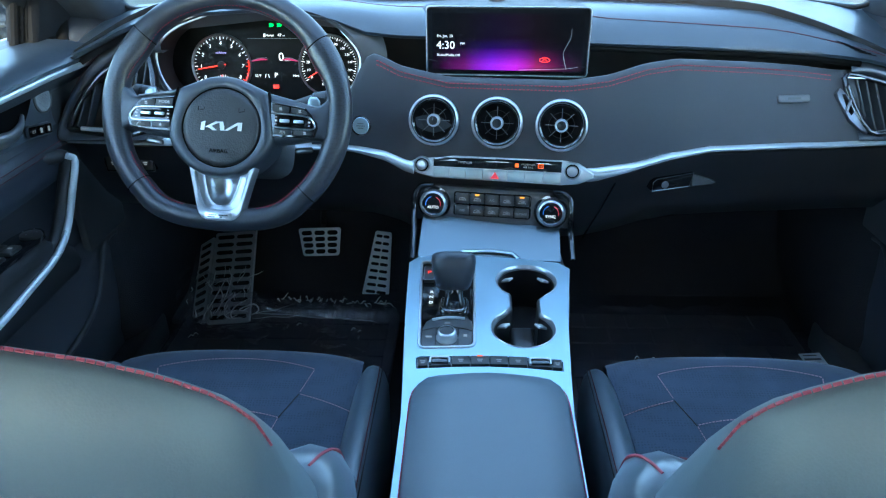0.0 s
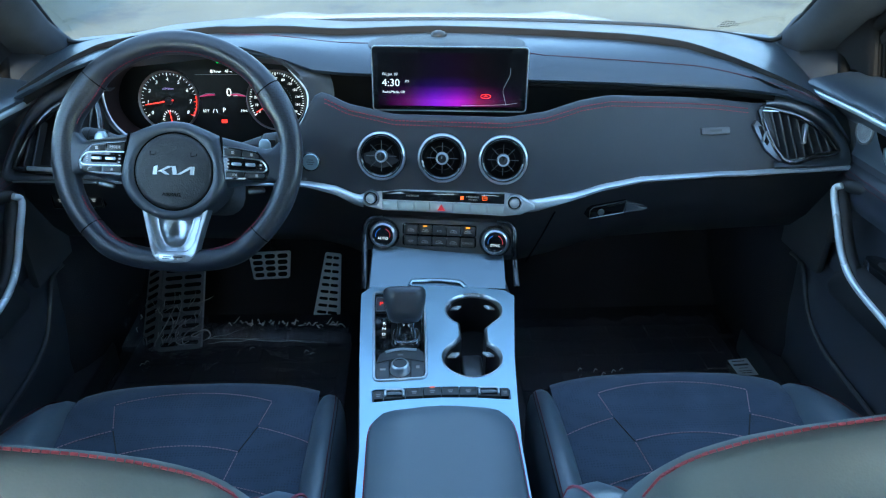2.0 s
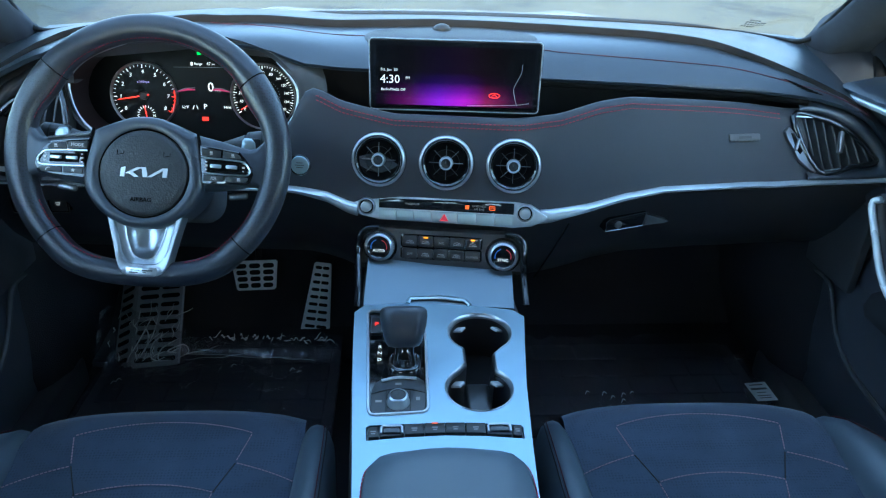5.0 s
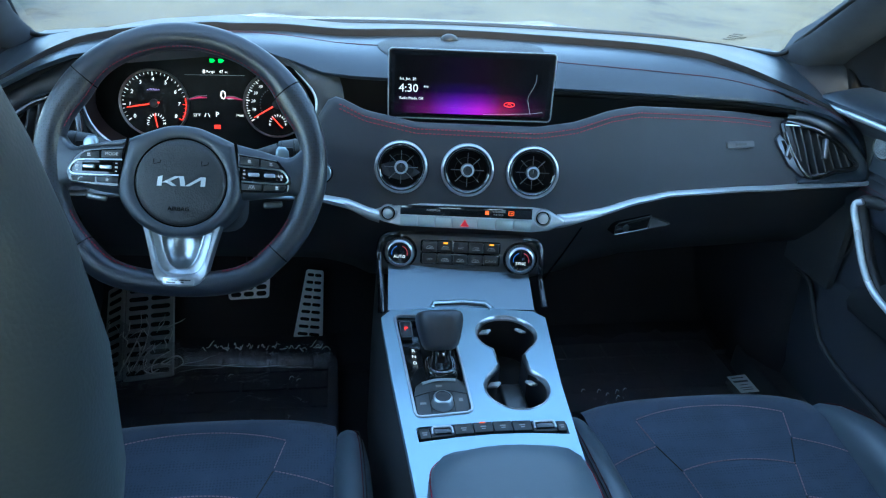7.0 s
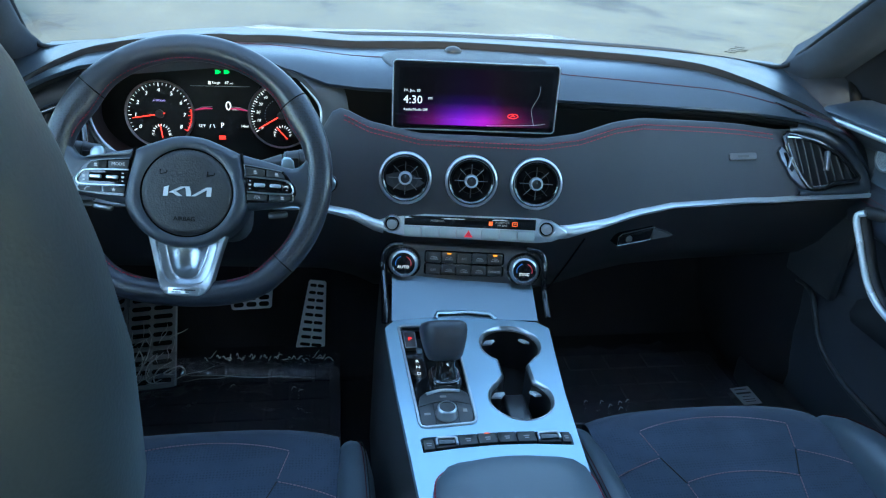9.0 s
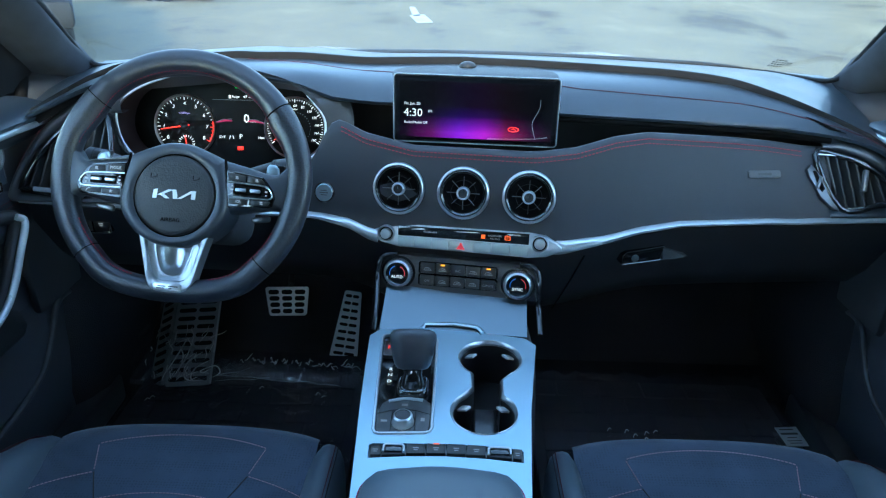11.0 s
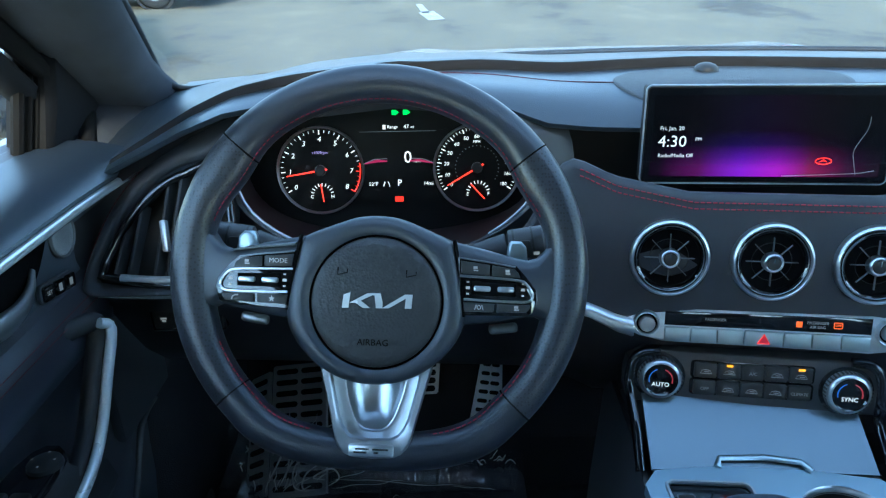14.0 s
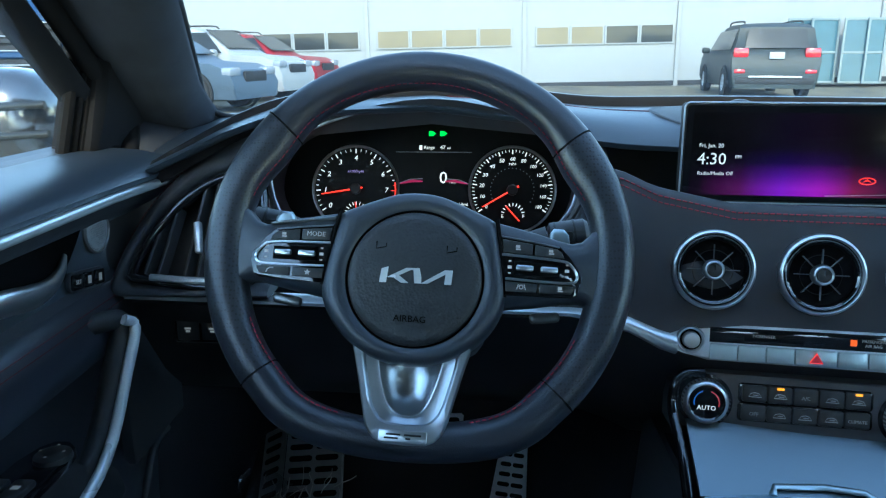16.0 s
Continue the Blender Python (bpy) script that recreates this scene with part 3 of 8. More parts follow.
def pad_z(x, y):
    """The height of the pad's top surface."""
    yl, zl = lip(x)
    yb, zb = windscreen_base(x)
    zc = max(top_z(x, 0.0) - 1.15 * max(0.0, abs(x) - 0.45) ** 2, zl + 0.012)
    reach = lerp_table(x, [-0.25, -0.12, 0.60, 0.75], [0.06, 0.12, 0.12, 0.06])
    d = max(0.0, min(1.0, (y - yl) / reach))
    f = max(0.0, (y - yl - 0.06) / (yb - yl - 0.06))
    return zl + 0.004 + (zc - zl - 0.004) * (1 - (1 - d) ** 2.3) + (zb - zc) * f ** 1.3 + 0.006 * math.sin(math.pi * min(1, f))


def upper_pad():
    rows, under = [], []
    for x in np.linspace(-0.748, 0.748, 68):
        yl, zl = lip(x)
        yb, zb = windscreen_base(x)
        deep = 0.03 if -0.60 < x < -0.19 else 0.085
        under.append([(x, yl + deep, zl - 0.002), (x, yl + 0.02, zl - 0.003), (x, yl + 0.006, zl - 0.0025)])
        row = [(x, yl + 0.006, zl - 0.0025), (x, yl + 0.001, zl - 0.0005), (x, yl, zl + 0.004)]
        for d in (0.003, 0.009, 0.018, 0.032, 0.05, 0.08, 0.12):
            row.append((x, yl + d, pad_z(x, yl + d)))
        for f in (0.28, 0.45, 0.6, 0.8):
            y = yl + 0.06 + (yb - yl - 0.06) * f
            row.append((x, max(y, yl + 0.125), pad_z(x, max(y, yl + 0.125))))
        row.append((x, yb, zb))
        row.append((x, yb + 0.03, zb - 0.015))
        rows.append(row)
    # black tube that draws the shadow line under the pad's lip
    gap = [(x, lip(x)[0] + 0.004, lip(x)[1] - 0.0065) for x in np.linspace(0.16, 0.60, 34)]
    part("lip_shadow_gap", tube(gap, 0.0050, 8), M["hole"], dash, "black line drawn as the shadow gap under the pad", 60)
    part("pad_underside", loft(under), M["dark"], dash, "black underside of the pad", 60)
    return part("upper_pad", loft(rows), M["pad"], dash, "smooth black upper pad with a sewn seam", 60)


def pad_point(x, f, lift=0.0):
    """A point on the pad's top, f of the way from the front edge to the glass."""
    yl = lip(x)[0]
    y = yl + 0.06 + (windscreen_base(x)[0] - yl - 0.06) * f
    return Vector((x, y, pad_z(x, y) + lift))


upper_pad()


def mid_panel():
    """The padded front panel with the round vents, from the wheel to the far outlet."""
    rows = []
    for x in np.linspace(-0.30, 0.60, 76):
        zt, zb = panel_top(x), trim_z(x) + 0.002
        row = [(x, face_y(x, zt) + 0.045, zt - 0.06), (x, face_y(x, zt) + 0.022, zt - 0.012), (x, face_y(x, zt) + 0.012, zt + 0.001), (x, face_y(x, zt) + 0.004, zt + 0.001)]
        for f in (0.04, 0.12, 0.3, 0.5, 0.7, 0.88, 1.0):
            z = zt + (zb - zt) * f
            row.append((x, face_y(x, z) - 0.004 * math.sin(math.pi * f), z))
        row.append((x, face_y(x, zb) + 0.02, zb))
        rows.append(row)
    ob = part("front_panel", loft(rows), M["panel"], dash, "dark soft-touch front panel", 60)
    for dz in (0.006, 0.0125):
        line = [on_face(x, panel_top(x) - dz, 0.0012) for x in np.linspace(-0.19, 0.560, 120)]
        stitches(spline(line, 1), ob, 0.0062, 0.0044, 0.0007)
    return ob


mid_panel()

# seam across the upper pad, and red stitches along it
def seam_point(x):
    y = pad_point(x, 0.10 + 0.05 * abs(x)).y
    near = lip(x)[0] + lerp_table(x, [0.1, 0.3, 0.47, 0.575, 0.68], [0.060, 0.045, 0.033, 0.022, 0.012])
    f = min(1.0, max(0.0, (x + 0.1) / 0.3))
    y += (near - y) * f
    return Vector((x, y, pad_z(x, y) + 0.0010))


seam = [seam_point(x) for x in np.linspace(-0.58, 0.705, 90)]
stitches([p - Vector((0, 0, 0.0009)) for p in seam], dash, 0.0042, 0.0040, 0.0007, M["padthread"])

# recess behind the screen, between pad and panel: a dark sheet stands for its shade
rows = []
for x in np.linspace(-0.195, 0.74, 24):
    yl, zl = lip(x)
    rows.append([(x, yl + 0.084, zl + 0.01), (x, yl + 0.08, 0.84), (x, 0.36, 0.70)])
part("recess", loft(rows), M["dark"], dash, "black sheet standing for the shade between pad and panel")


def bright_trim():
    """The long silver line over the lower dashboard."""
    for a, b in ((-0.735, -0.128), (0.155, 0.742)):
        bm = bmesh.new()
        rows = []
        for x in np.linspace(a, b, 40):
            z = trim_z(x)
            h = lerp_table(x, [-0.735, -0.24, -0.135, 0.160, 0.24, 0.36, 0.742], [0.0042, 0.0042, 0.010, 0.011, 0.0055, 0.0038, 0.0036])
            y = face_y(x, z)
            rows.append([(x, y + 0.012, z + h), (x, y - 0.004, z + h), (x, y - 0.010, z + h * 0.3), (x, y - 0.010, z - h * 0.5), (x, y - 0.004, z - h), (x, y + 0.012, z - h)])
        loft(rows, closed_u=True, caps=True, bm=bm)
        part("bright_trim", bm, M["silver"], dash, "satin silver trim strip", 50)


bright_trim()


def lower_dash():
    """The plain black lower half: knee panel and glovebox."""
    rows = []
    for x in np.linspace(-0.735, 0.735, 50):
        z = trim_z(x) - 0.004
        y = face_y(x, z)
        row = [(x, y + 0.01, z), (x, y + 0.003, z - 0.006)]
        for dy, dz in ((0.020, 0.03), (0.045, 0.07), (0.085, 0.13), (0.13, 0.175)):
            row.append((x, y + 0.003 + dy, z - dz))
        row.append((x, y + 0.20, z - 0.20))
        row.append((x, 0.72, z - 0.19))
        rows.append(row)
    part("lower_panel", loft(rows), M["lower"], dash, "black lower dashboard and glovebox front", 60)


lower_dash()
# side cheeks that close the dashboard towards the doors
for s in (-1, 1):
    part("end_cheek", rbox(pose(s * 0.752, 0.46, 0.70), 0.016, 0.44, 0.34, 0.004), M["plastic"], dash)




def glovebox_latch():
    m = facing((0.305, 0.212, 0.6915), 14, 0)
    part("latch_recess", prism([(-0.036, -0.013), (0.032, -0.010), (0.036, 0.014), (-0.030, 0.008), (-0.036, 0.003)], 0.030, m @ pose(0, 0, 0.003), 0.0015), M["gloss"], dash, "gloss black glovebox latch")
    part("latch_edge", tube([m @ Vector((x, y, 0.0034)) for x, y in ((-0.036, -0.013), (0.032, -0.010), (0.036, 0.014), (-0.030, 0.008), (-0.036, 0.003))], 0.0008, 5, closed=True), M["rocker"], dash)
    part("latch_lock", lathe([(0.0062, 0), (0.0062, 0.002), (0.0048, 0.0026), (0.0, 0.0026)], m @ pose(-0.014, -0.003, 0.003), 20), M["rocker"], dash)
    part("latch_pull", prism([(0.036, 0.010), (0.052, 0.004), (0.082, -0.008), (0.074, -0.011), (0.036, -0.011)], 0.026, m @ pose(0, 0, 0.0025), 0.0015), M["plate_grey"], dash, "grey finger pull")
    # door gap of the glovebox
    part("glovebox_gap", tube([(0.205, 0.185, 0.70), (0.19, 0.21, 0.64), (0.17, 0.24, 0.57)], 0.0015, 6), M["hole"], dash)


glovebox_latch()

# badge on the front panel, a plain plate with a bar
mb = facing(on_face(0.4905, 0.8235, 0.0085), 7, 30)
pl = part("plate", prism(rounded(0.054, 0.0120, 0.003), 0.003, mb @ pose(0, 0, 0.001), 0.0008), M["plate_grey"], dash, "small grey plate")
bar(mb @ pose(0, 0, 0.0015), 0, 0, 0.022, 0.004, M["plastic"], pl)


# ---- round centre vents ----
def round_vent(x, z, y):
    m = facing((x - 0.001, y - 0.009, z), -7, 13)
    t = thing("round_air_vent", "round chrome-ringed air vent with black spokes in the dashboard", "air vent", (x, y, z), "round air vents")
    part("ring", lathe([(0.0360, -0.004), (0.0368, 0.0035), (0.0382, 0.0052), (0.0400, 0.0046), (0.0412, 0.0010), (0.0412, -0.012)], m, 64), M["ringmetal"], t, "satin chrome ring", 60)
    part("inner_ring", lathe([(0.0366, 0.0020), (0.0345, 0.0030), (0.0322, 0.0016), (0.0312, -0.004)], m, 56), M["gloss"], t)
    part("ring_edge", lathe([(0.0352, 0.0026), (0.0346, 0.0034), (0.0340, 0.0027)], m, 56), M["rocker"], t)
    part("cup", lathe([(0.0312, 0.0010), (0.0305, -0.0030), (0.0, -0.0035)], m, 40), M["hole"], t)
    for k in range(8):
        a = math.pi / 4 * k + math.pi / 8 * 0
        d = Vector((math.cos(a), math.sin(a), 0))
        part("spoke", rbox(m @ Matrix.Translation(d * 0.0165 + Vector((0, 0, -0.0012))) @ pose(0, 0, 0, 0, 0, math.degrees(a)), 0.019, 0.0009, 0.003, 0.0003, 1), M["fin"], t)
    part("middle_ring", lathe([(0.0195, -0.0034), (0.0200, -0.0022), (0.0205, -0.0034)], m, 32), M["dark"], t)
    hub = part("hub", lathe([(0.0105, -0.012), (0.0105, 0.003), (0.0098, 0.0055), (0.0085, 0.0065), (0.0075, 0.0058), (0.0, 0.0062)], m, 28), M["ringmetal"], t, "chrome hub knob", 60)
    part("hub_face", lathe([(0.0072, 0.006), (0.0066, 0.0071), (0.0, 0.0075)], m, 24), M["button"], hub)
    bar(m @ pose(0, 0, 0.0078), 0, 0.003, 0.001, 0.005, M["chrome"], hub)
    return t


for vx, vy in ((-0.093, 0.214), (0.009, 0.200), (0.110, 0.188)):
    round_vent(vx, 0.799, vy)


# ---- centre screen ----
def centre_screen():
    m = facing((0.0245, 0.288, 0.906), -4.5, 4)
    w, h = 0.268, 0.110
    t = thing("touchscreen", "wide black touchscreen with a purple picture standing on the dashboard", "screen", (0.0245, 0.29, 0.85))
    part("housing", prism(rounded(w, h, 0.006), 0.016, m, 0.002, 3), M["dark"], t)
    part("frame", tube([m @ Vector((x, y, -0.0005)) for x, y in rounded(w - 0.001, h - 0.001, 0.006)], 0.0011, 6, closed=True, up=m.to_3x3() @ Vector((0, 0, 1))), M["silver"], t, "thin silver frame")
    part("glass", prism(rounded(w - 0.006, h - 0.006, 0.004), 0.001, m @ pose(0, 0, 0.0006)), M["screen"], t, "glossy black glass")
    # the lit picture
    iw, ih = 0.247, 0.090
    pm = bpy.data.materials.new("lit_display")
    pm.use_nodes = True
    nt = pm.node_tree
    b = nt.nodes["Principled BSDF"]
    b.inputs["Base Color"].default_value = (0.004, 0.004, 0.005, 1)
    b.inputs["Roughness"].default_value = 0.10
    b.inputs["Specular IOR Level"].default_value = 0.2
    uv = nt.nodes.new("ShaderNodeTexCoord")
    sp = nt.nodes.new("ShaderNodeSeparateXYZ")
    nt.links.new(uv.outputs["Generated"], sp.inputs[0])

    def ramp(src, stops):
        r = nt.nodes.new("ShaderNodeValToRGB")
        r.color_ramp.elements[0].position, r.color_ramp.elements[0].color = stops[0][0], (*stops[0][1], 1)
        r.color_ramp.elements[1].position, r.color_ramp.elements[1].color = stops[-1][0], (*stops[-1][1], 1)
        for pos_, col in stops[1:-1]:
            e = r.color_ramp.elements.new(pos_)
            e.color = (*col, 1)
        nt.links.new(src, r.inputs[0])
        return r.outputs[0]

    across = ramp(sp.outputs[0], [(0.04, (0.004, 0.0, 0.006)), (0.22, (0.08, 0.004, 0.09)), (0.40, (0.20, 0.01, 0.58)), (0.56, (0.36, 0.01, 0.52)), (0.70, (0.20, 0.01, 0.08)), (0.86, (0.03, 0.004, 0.03)), (0.97, (0.01, 0.004, 0.012))])
    up_ = ramp(sp.outputs[2], [(0.0, (0.9, 0.9, 0.9)), (0.09, (1, 1, 1)), (0.24, (0.36, 0.36, 0.52)), (0.40, (0.04, 0.04, 0.10)), (0.58, (0.012, 0.012, 0.014)), (1.0, (0.01, 0.01, 0.01))])
    mul = nt.nodes.new("ShaderNodeMix")
    mul.data_type, mul.blend_type = "RGBA", "MULTIPLY"
    mul.inputs["Factor"].default_value = 1.0
    nt.links.new(across, mul.inputs["A"])
    nt.links.new(up_, mul.inputs["B"])
    nt.links.new(mul.outputs["Result"], b.inputs["Emission Color"])
    b.inputs["Emission Strength"].default_value = 0.13
    pic = part("picture", prism([(-iw / 2, -ih / 2), (iw / 2, -ih / 2), (iw / 2, ih / 2), (-iw / 2, ih / 2)], 0.0004, m @ pose(0, -0.001, 0.0012)), pm, t, "lit purple picture")
    mt = m @ pose(0, -0.001, 0.0016)
    letters("4:30", 0.0182, mt @ pose(-0.117, -0.006, 0), M["white_mark"], pic, "clock_time", 0.0001, "LEFT")
    letters("PM", 0.0055, mt @ pose(-0.077, -0.003, 0), M["white_mark"], pic, "clock_time", 0.0001, "LEFT")
    letters("Fri, Jan. 20", 0.0062, mt @ pose(-0.116, 0.009, 0), M["white_mark"], pic, "date", 0.0001, "LEFT")
    letters("Radio/Media Off", 0.0058, mt @ pose(-0.116, -0.0215, 0), M["white_mark"], pic, "caption", 0.0001, "LEFT")
    # map corner: roads and the red marker
    for road in ([(0.104, 0.022), (0.103, 0.008), (0.093, -0.014), (0.095, -0.028), (0.099, -0.042)], [(0.021, -0.0440), (0.060, -0.0425), (0.100, -0.0405), (0.118, -0.0375)]):
        part("map_road", tube([mt @ q for q in spline([(a, c, 0) for a, c in road], 4)], 0.0004, 4), M["dim_mark"], pic)
    mk = [(0.063 + 0.0085 * math.cos(a), -0.027 + 0.0035 * math.sin(a), 0) for a in (2 * math.pi * k / 20 for k in range(20))]
    part("map_marker", tube([mt @ Vector(p) for p in mk], 0.0007, 5, closed=True), M["red_glow"], pic, "red marker")
    part("map_marker", prism([(0.058, -0.0285), (0.063, -0.0245), (0.068, -0.0285), (0.063, -0.027)], 0.0002, mt), M["red_glow"], pic)
    part("neck", rbox(pose(0.02, 0.325, 0.87), 0.12, 0.06, 0.06, 0.01), M["dark"], t)
    return t


centre_screen()

# speaker grille and light sensor on the pad, behind the screen
t = thing("dash_speaker", "oval speaker grille with a small dome on the dashboard top", "speaker", (0.02, 0.45, 0.945))
rows = []
for r, h in ((1.0, 0.0002), (0.985, 0.0016), (0.95, 0.0012), (0.6, 0.0014), (0.25, 0.0014), (0.0001, 0.0014)):
    row = []
    for a in (2 * math.pi * k / 48 for k in range(48)):
        x, y = 0.025 + 0.146 * r * math.cos(a), 0.407 + 0.085 * r * math.sin(a)
        row.append((x, y, pad_z(x, y) + h))
    rows.append(row)
part("grille", loft(rows, closed_u=True), M["grille"], t, "perforated black grille", 60)
part("sensor_dome", lathe([(0.016, -0.004), (0.0155, 0.004), (0.012, 0.008), (0.006, 0.0105), (0.0, 0.011)], pose(0.012, 0.466, pad_z(0.012, 0.466)), 24), M["button"], t, "smoked sensor dome", 60)


def riser_y(x):
    """Where the step behind the pad's top begins."""
    return lerp_table(abs(x), [0, 0.1, 0.21, 0.35, 0.46, 0.53, 0.60, 0.64, 0.70], [0.505, 0.492, 0.466, 0.424, 0.375, 0.343, 0.312, 0.292, 0.272])


def rear_deck():
    """The raised strip between the pad's step and the glass."""
    face, deck = [], []
    for x in np.linspace(-0.700, 0.700, 81):
        y0 = riser_y(x)
        yb, zb = windscreen_base(x)
        zs = pad_z(x, y0) + lerp_table(abs(x), [0.0, 0.5, 0.66, 0.70], [0.0125, 0.0115, 0.007, 0.004])
        face.append([(x, y0 - 0.001, zs - 0.030), (x, y0 + 0.0010, zs - 0.003), (x, y0 + 0.005, zs)])
        deck.append([(x, y0 + 0.005, zs), (x, y0 + 0.012, zs + 0.0008)] + [(x, y0 + 0.012 + (yb + 0.012 - y0 - 0.012) * f, max(zs + (max(zb + 0.002, zs - 0.028) - zs) * f, pad_z(x, min(yb, y0 + 0.012 + (yb - y0) * f)) + 0.003)) for f in (0.15, 0.3, 0.45, 0.6, 0.8, 1.0)])
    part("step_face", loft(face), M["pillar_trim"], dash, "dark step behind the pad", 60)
    part("rear_deck", loft(deck), M["pad"], dash, "smooth strip along the glass", 60)


rear_deck()

# ---- centre switch plate and climate controls ----
YAW = -7.5


def stack_frame(x, z, out=0.0, tilt=14):
    y = lerp_table(z, [0.62, 0.66, 0.728, 0.8], [0.165, 0.176, 0.186, 0.2]) - (x - 0.005) * math.tan(radians(-YAW))
    return facing((x, y - out, z), YAW, tilt)


def switch_plate():
    t = thing("switch_plate", "satin silver switch bar with a red hazard button under the vents", "switch panel", (0.008, 0.19, 0.72))
    m = stack_frame(0.009, 0.724, 0.006)
    outline = [(-0.154, 0.004), (-0.128, 0.0175), (-0.105, 0.0195), (0.105, 0.0205), (0.130, 0.017), (0.156, 0.002), (0.157, -0.006), (0.132, -0.017), (0.105, -0.0195), (-0.105, -0.0185), (-0.130, -0.0125), (-0.154, -0.004)]
    part("plate", prism(outline, 0.022, m, 0.003, 3), M["silver"], t, "satin silver plate")
    part("display_strip", prism([(-0.1045, 0.001), (0.1045, 0.001), (0.1045, 0.0185), (-0.1045, 0.0165)], 0.002, m @ pose(0, 0, 0.0012), 0.0006), M["gloss"], t, "black lit strip")
    ds = m @ pose(0, 0, 0.0016)
    letters("PASSENGER", 0.0042, ds @ pose(-0.052, 0.0095, 0), M["dim_mark"], t)
    letters("PASSENGER", 0.0042, ds @ pose(0.051, 0.0112, 0), M["dim_mark"], t)
    letters("AIR BAG", 0.0042, ds @ pose(0.051, 0.0066, 0), M["dim_mark"], t)
    bar(ds, 0.0325, 0.009, 0.006, 0.0062, M["orange"], t, "warning_symbol")
    part("warning_box", tube([ds @ Vector((x + 0.071, y + 0.0095, 0)) for x, y in rounded(0.0082, 0.0062, 0.0006, 1)], 0.0005, 4, closed=True), M["orange"], t)
    letters("OFF", 0.0035, ds @ pose(0.071, 0.0095, 0), M["orange"], t)
    # eight keys, the hazard key in their middle
    xs = [-0.1045, -0.077, -0.0495, -0.022, 0.018, 0.0465, 0.0755, 0.1045]
    for a, b in zip(xs, xs[1:]):
        wd = b - a - 0.0008
        key = part("key", prism(rounded(wd, 0.0165, 0.0015, 2), 0.008, m @ pose((a + b) / 2, -0.0088, 0.0035), 0.0012), M["satin"], t)
        if a < 0 < b:
            tri = [(0.0, 0.0052), (-0.0062, -0.0048), (0.0062, -0.0048)]
            kf = m @ pose((a + b) / 2, -0.0088, 0.004)
            part("hazard_mark", tube([kf @ Vector((x, y, 0)) for x, y in tri], 0.0009, 4, closed=True), M["red_glow"], key, "red triangle")
            part("hazard_mark", prism([(x * 1.0, y * 1.0) for x, y in tri], 0.0002, kf @ pose(0, 0, -0.0002)), material("red_key", (0.45, 0.02, 0.06), 0.4), key)
    for kx, kz in ((-0.1235, 0.0025), (0.1215, 0.0045)):
        k = part("knob", lathe([(0.0140, -0.004), (0.0142, 0.004), (0.0132, 0.0062), (0.0118, 0.0058), (0.0108, 0.0030)], m @ pose(kx, kz, 0), 36), M["ringmetal"], t, "round satin knob", 60)
        part("knob_well", lathe([(0.0112, 0.0030), (0.0095, 0.0016), (0.0, 0.0012)], m @ pose(kx, kz, 0), 28), M["hole"], k)
        part("knob_face", lathe([(0.0086, 0.0010), (0.0084, 0.0085), (0.0074, 0.0100), (0.0, 0.0106)], m @ pose(kx, kz, 0), 28), M["ringmetal"], k)
    return t


switch_plate()


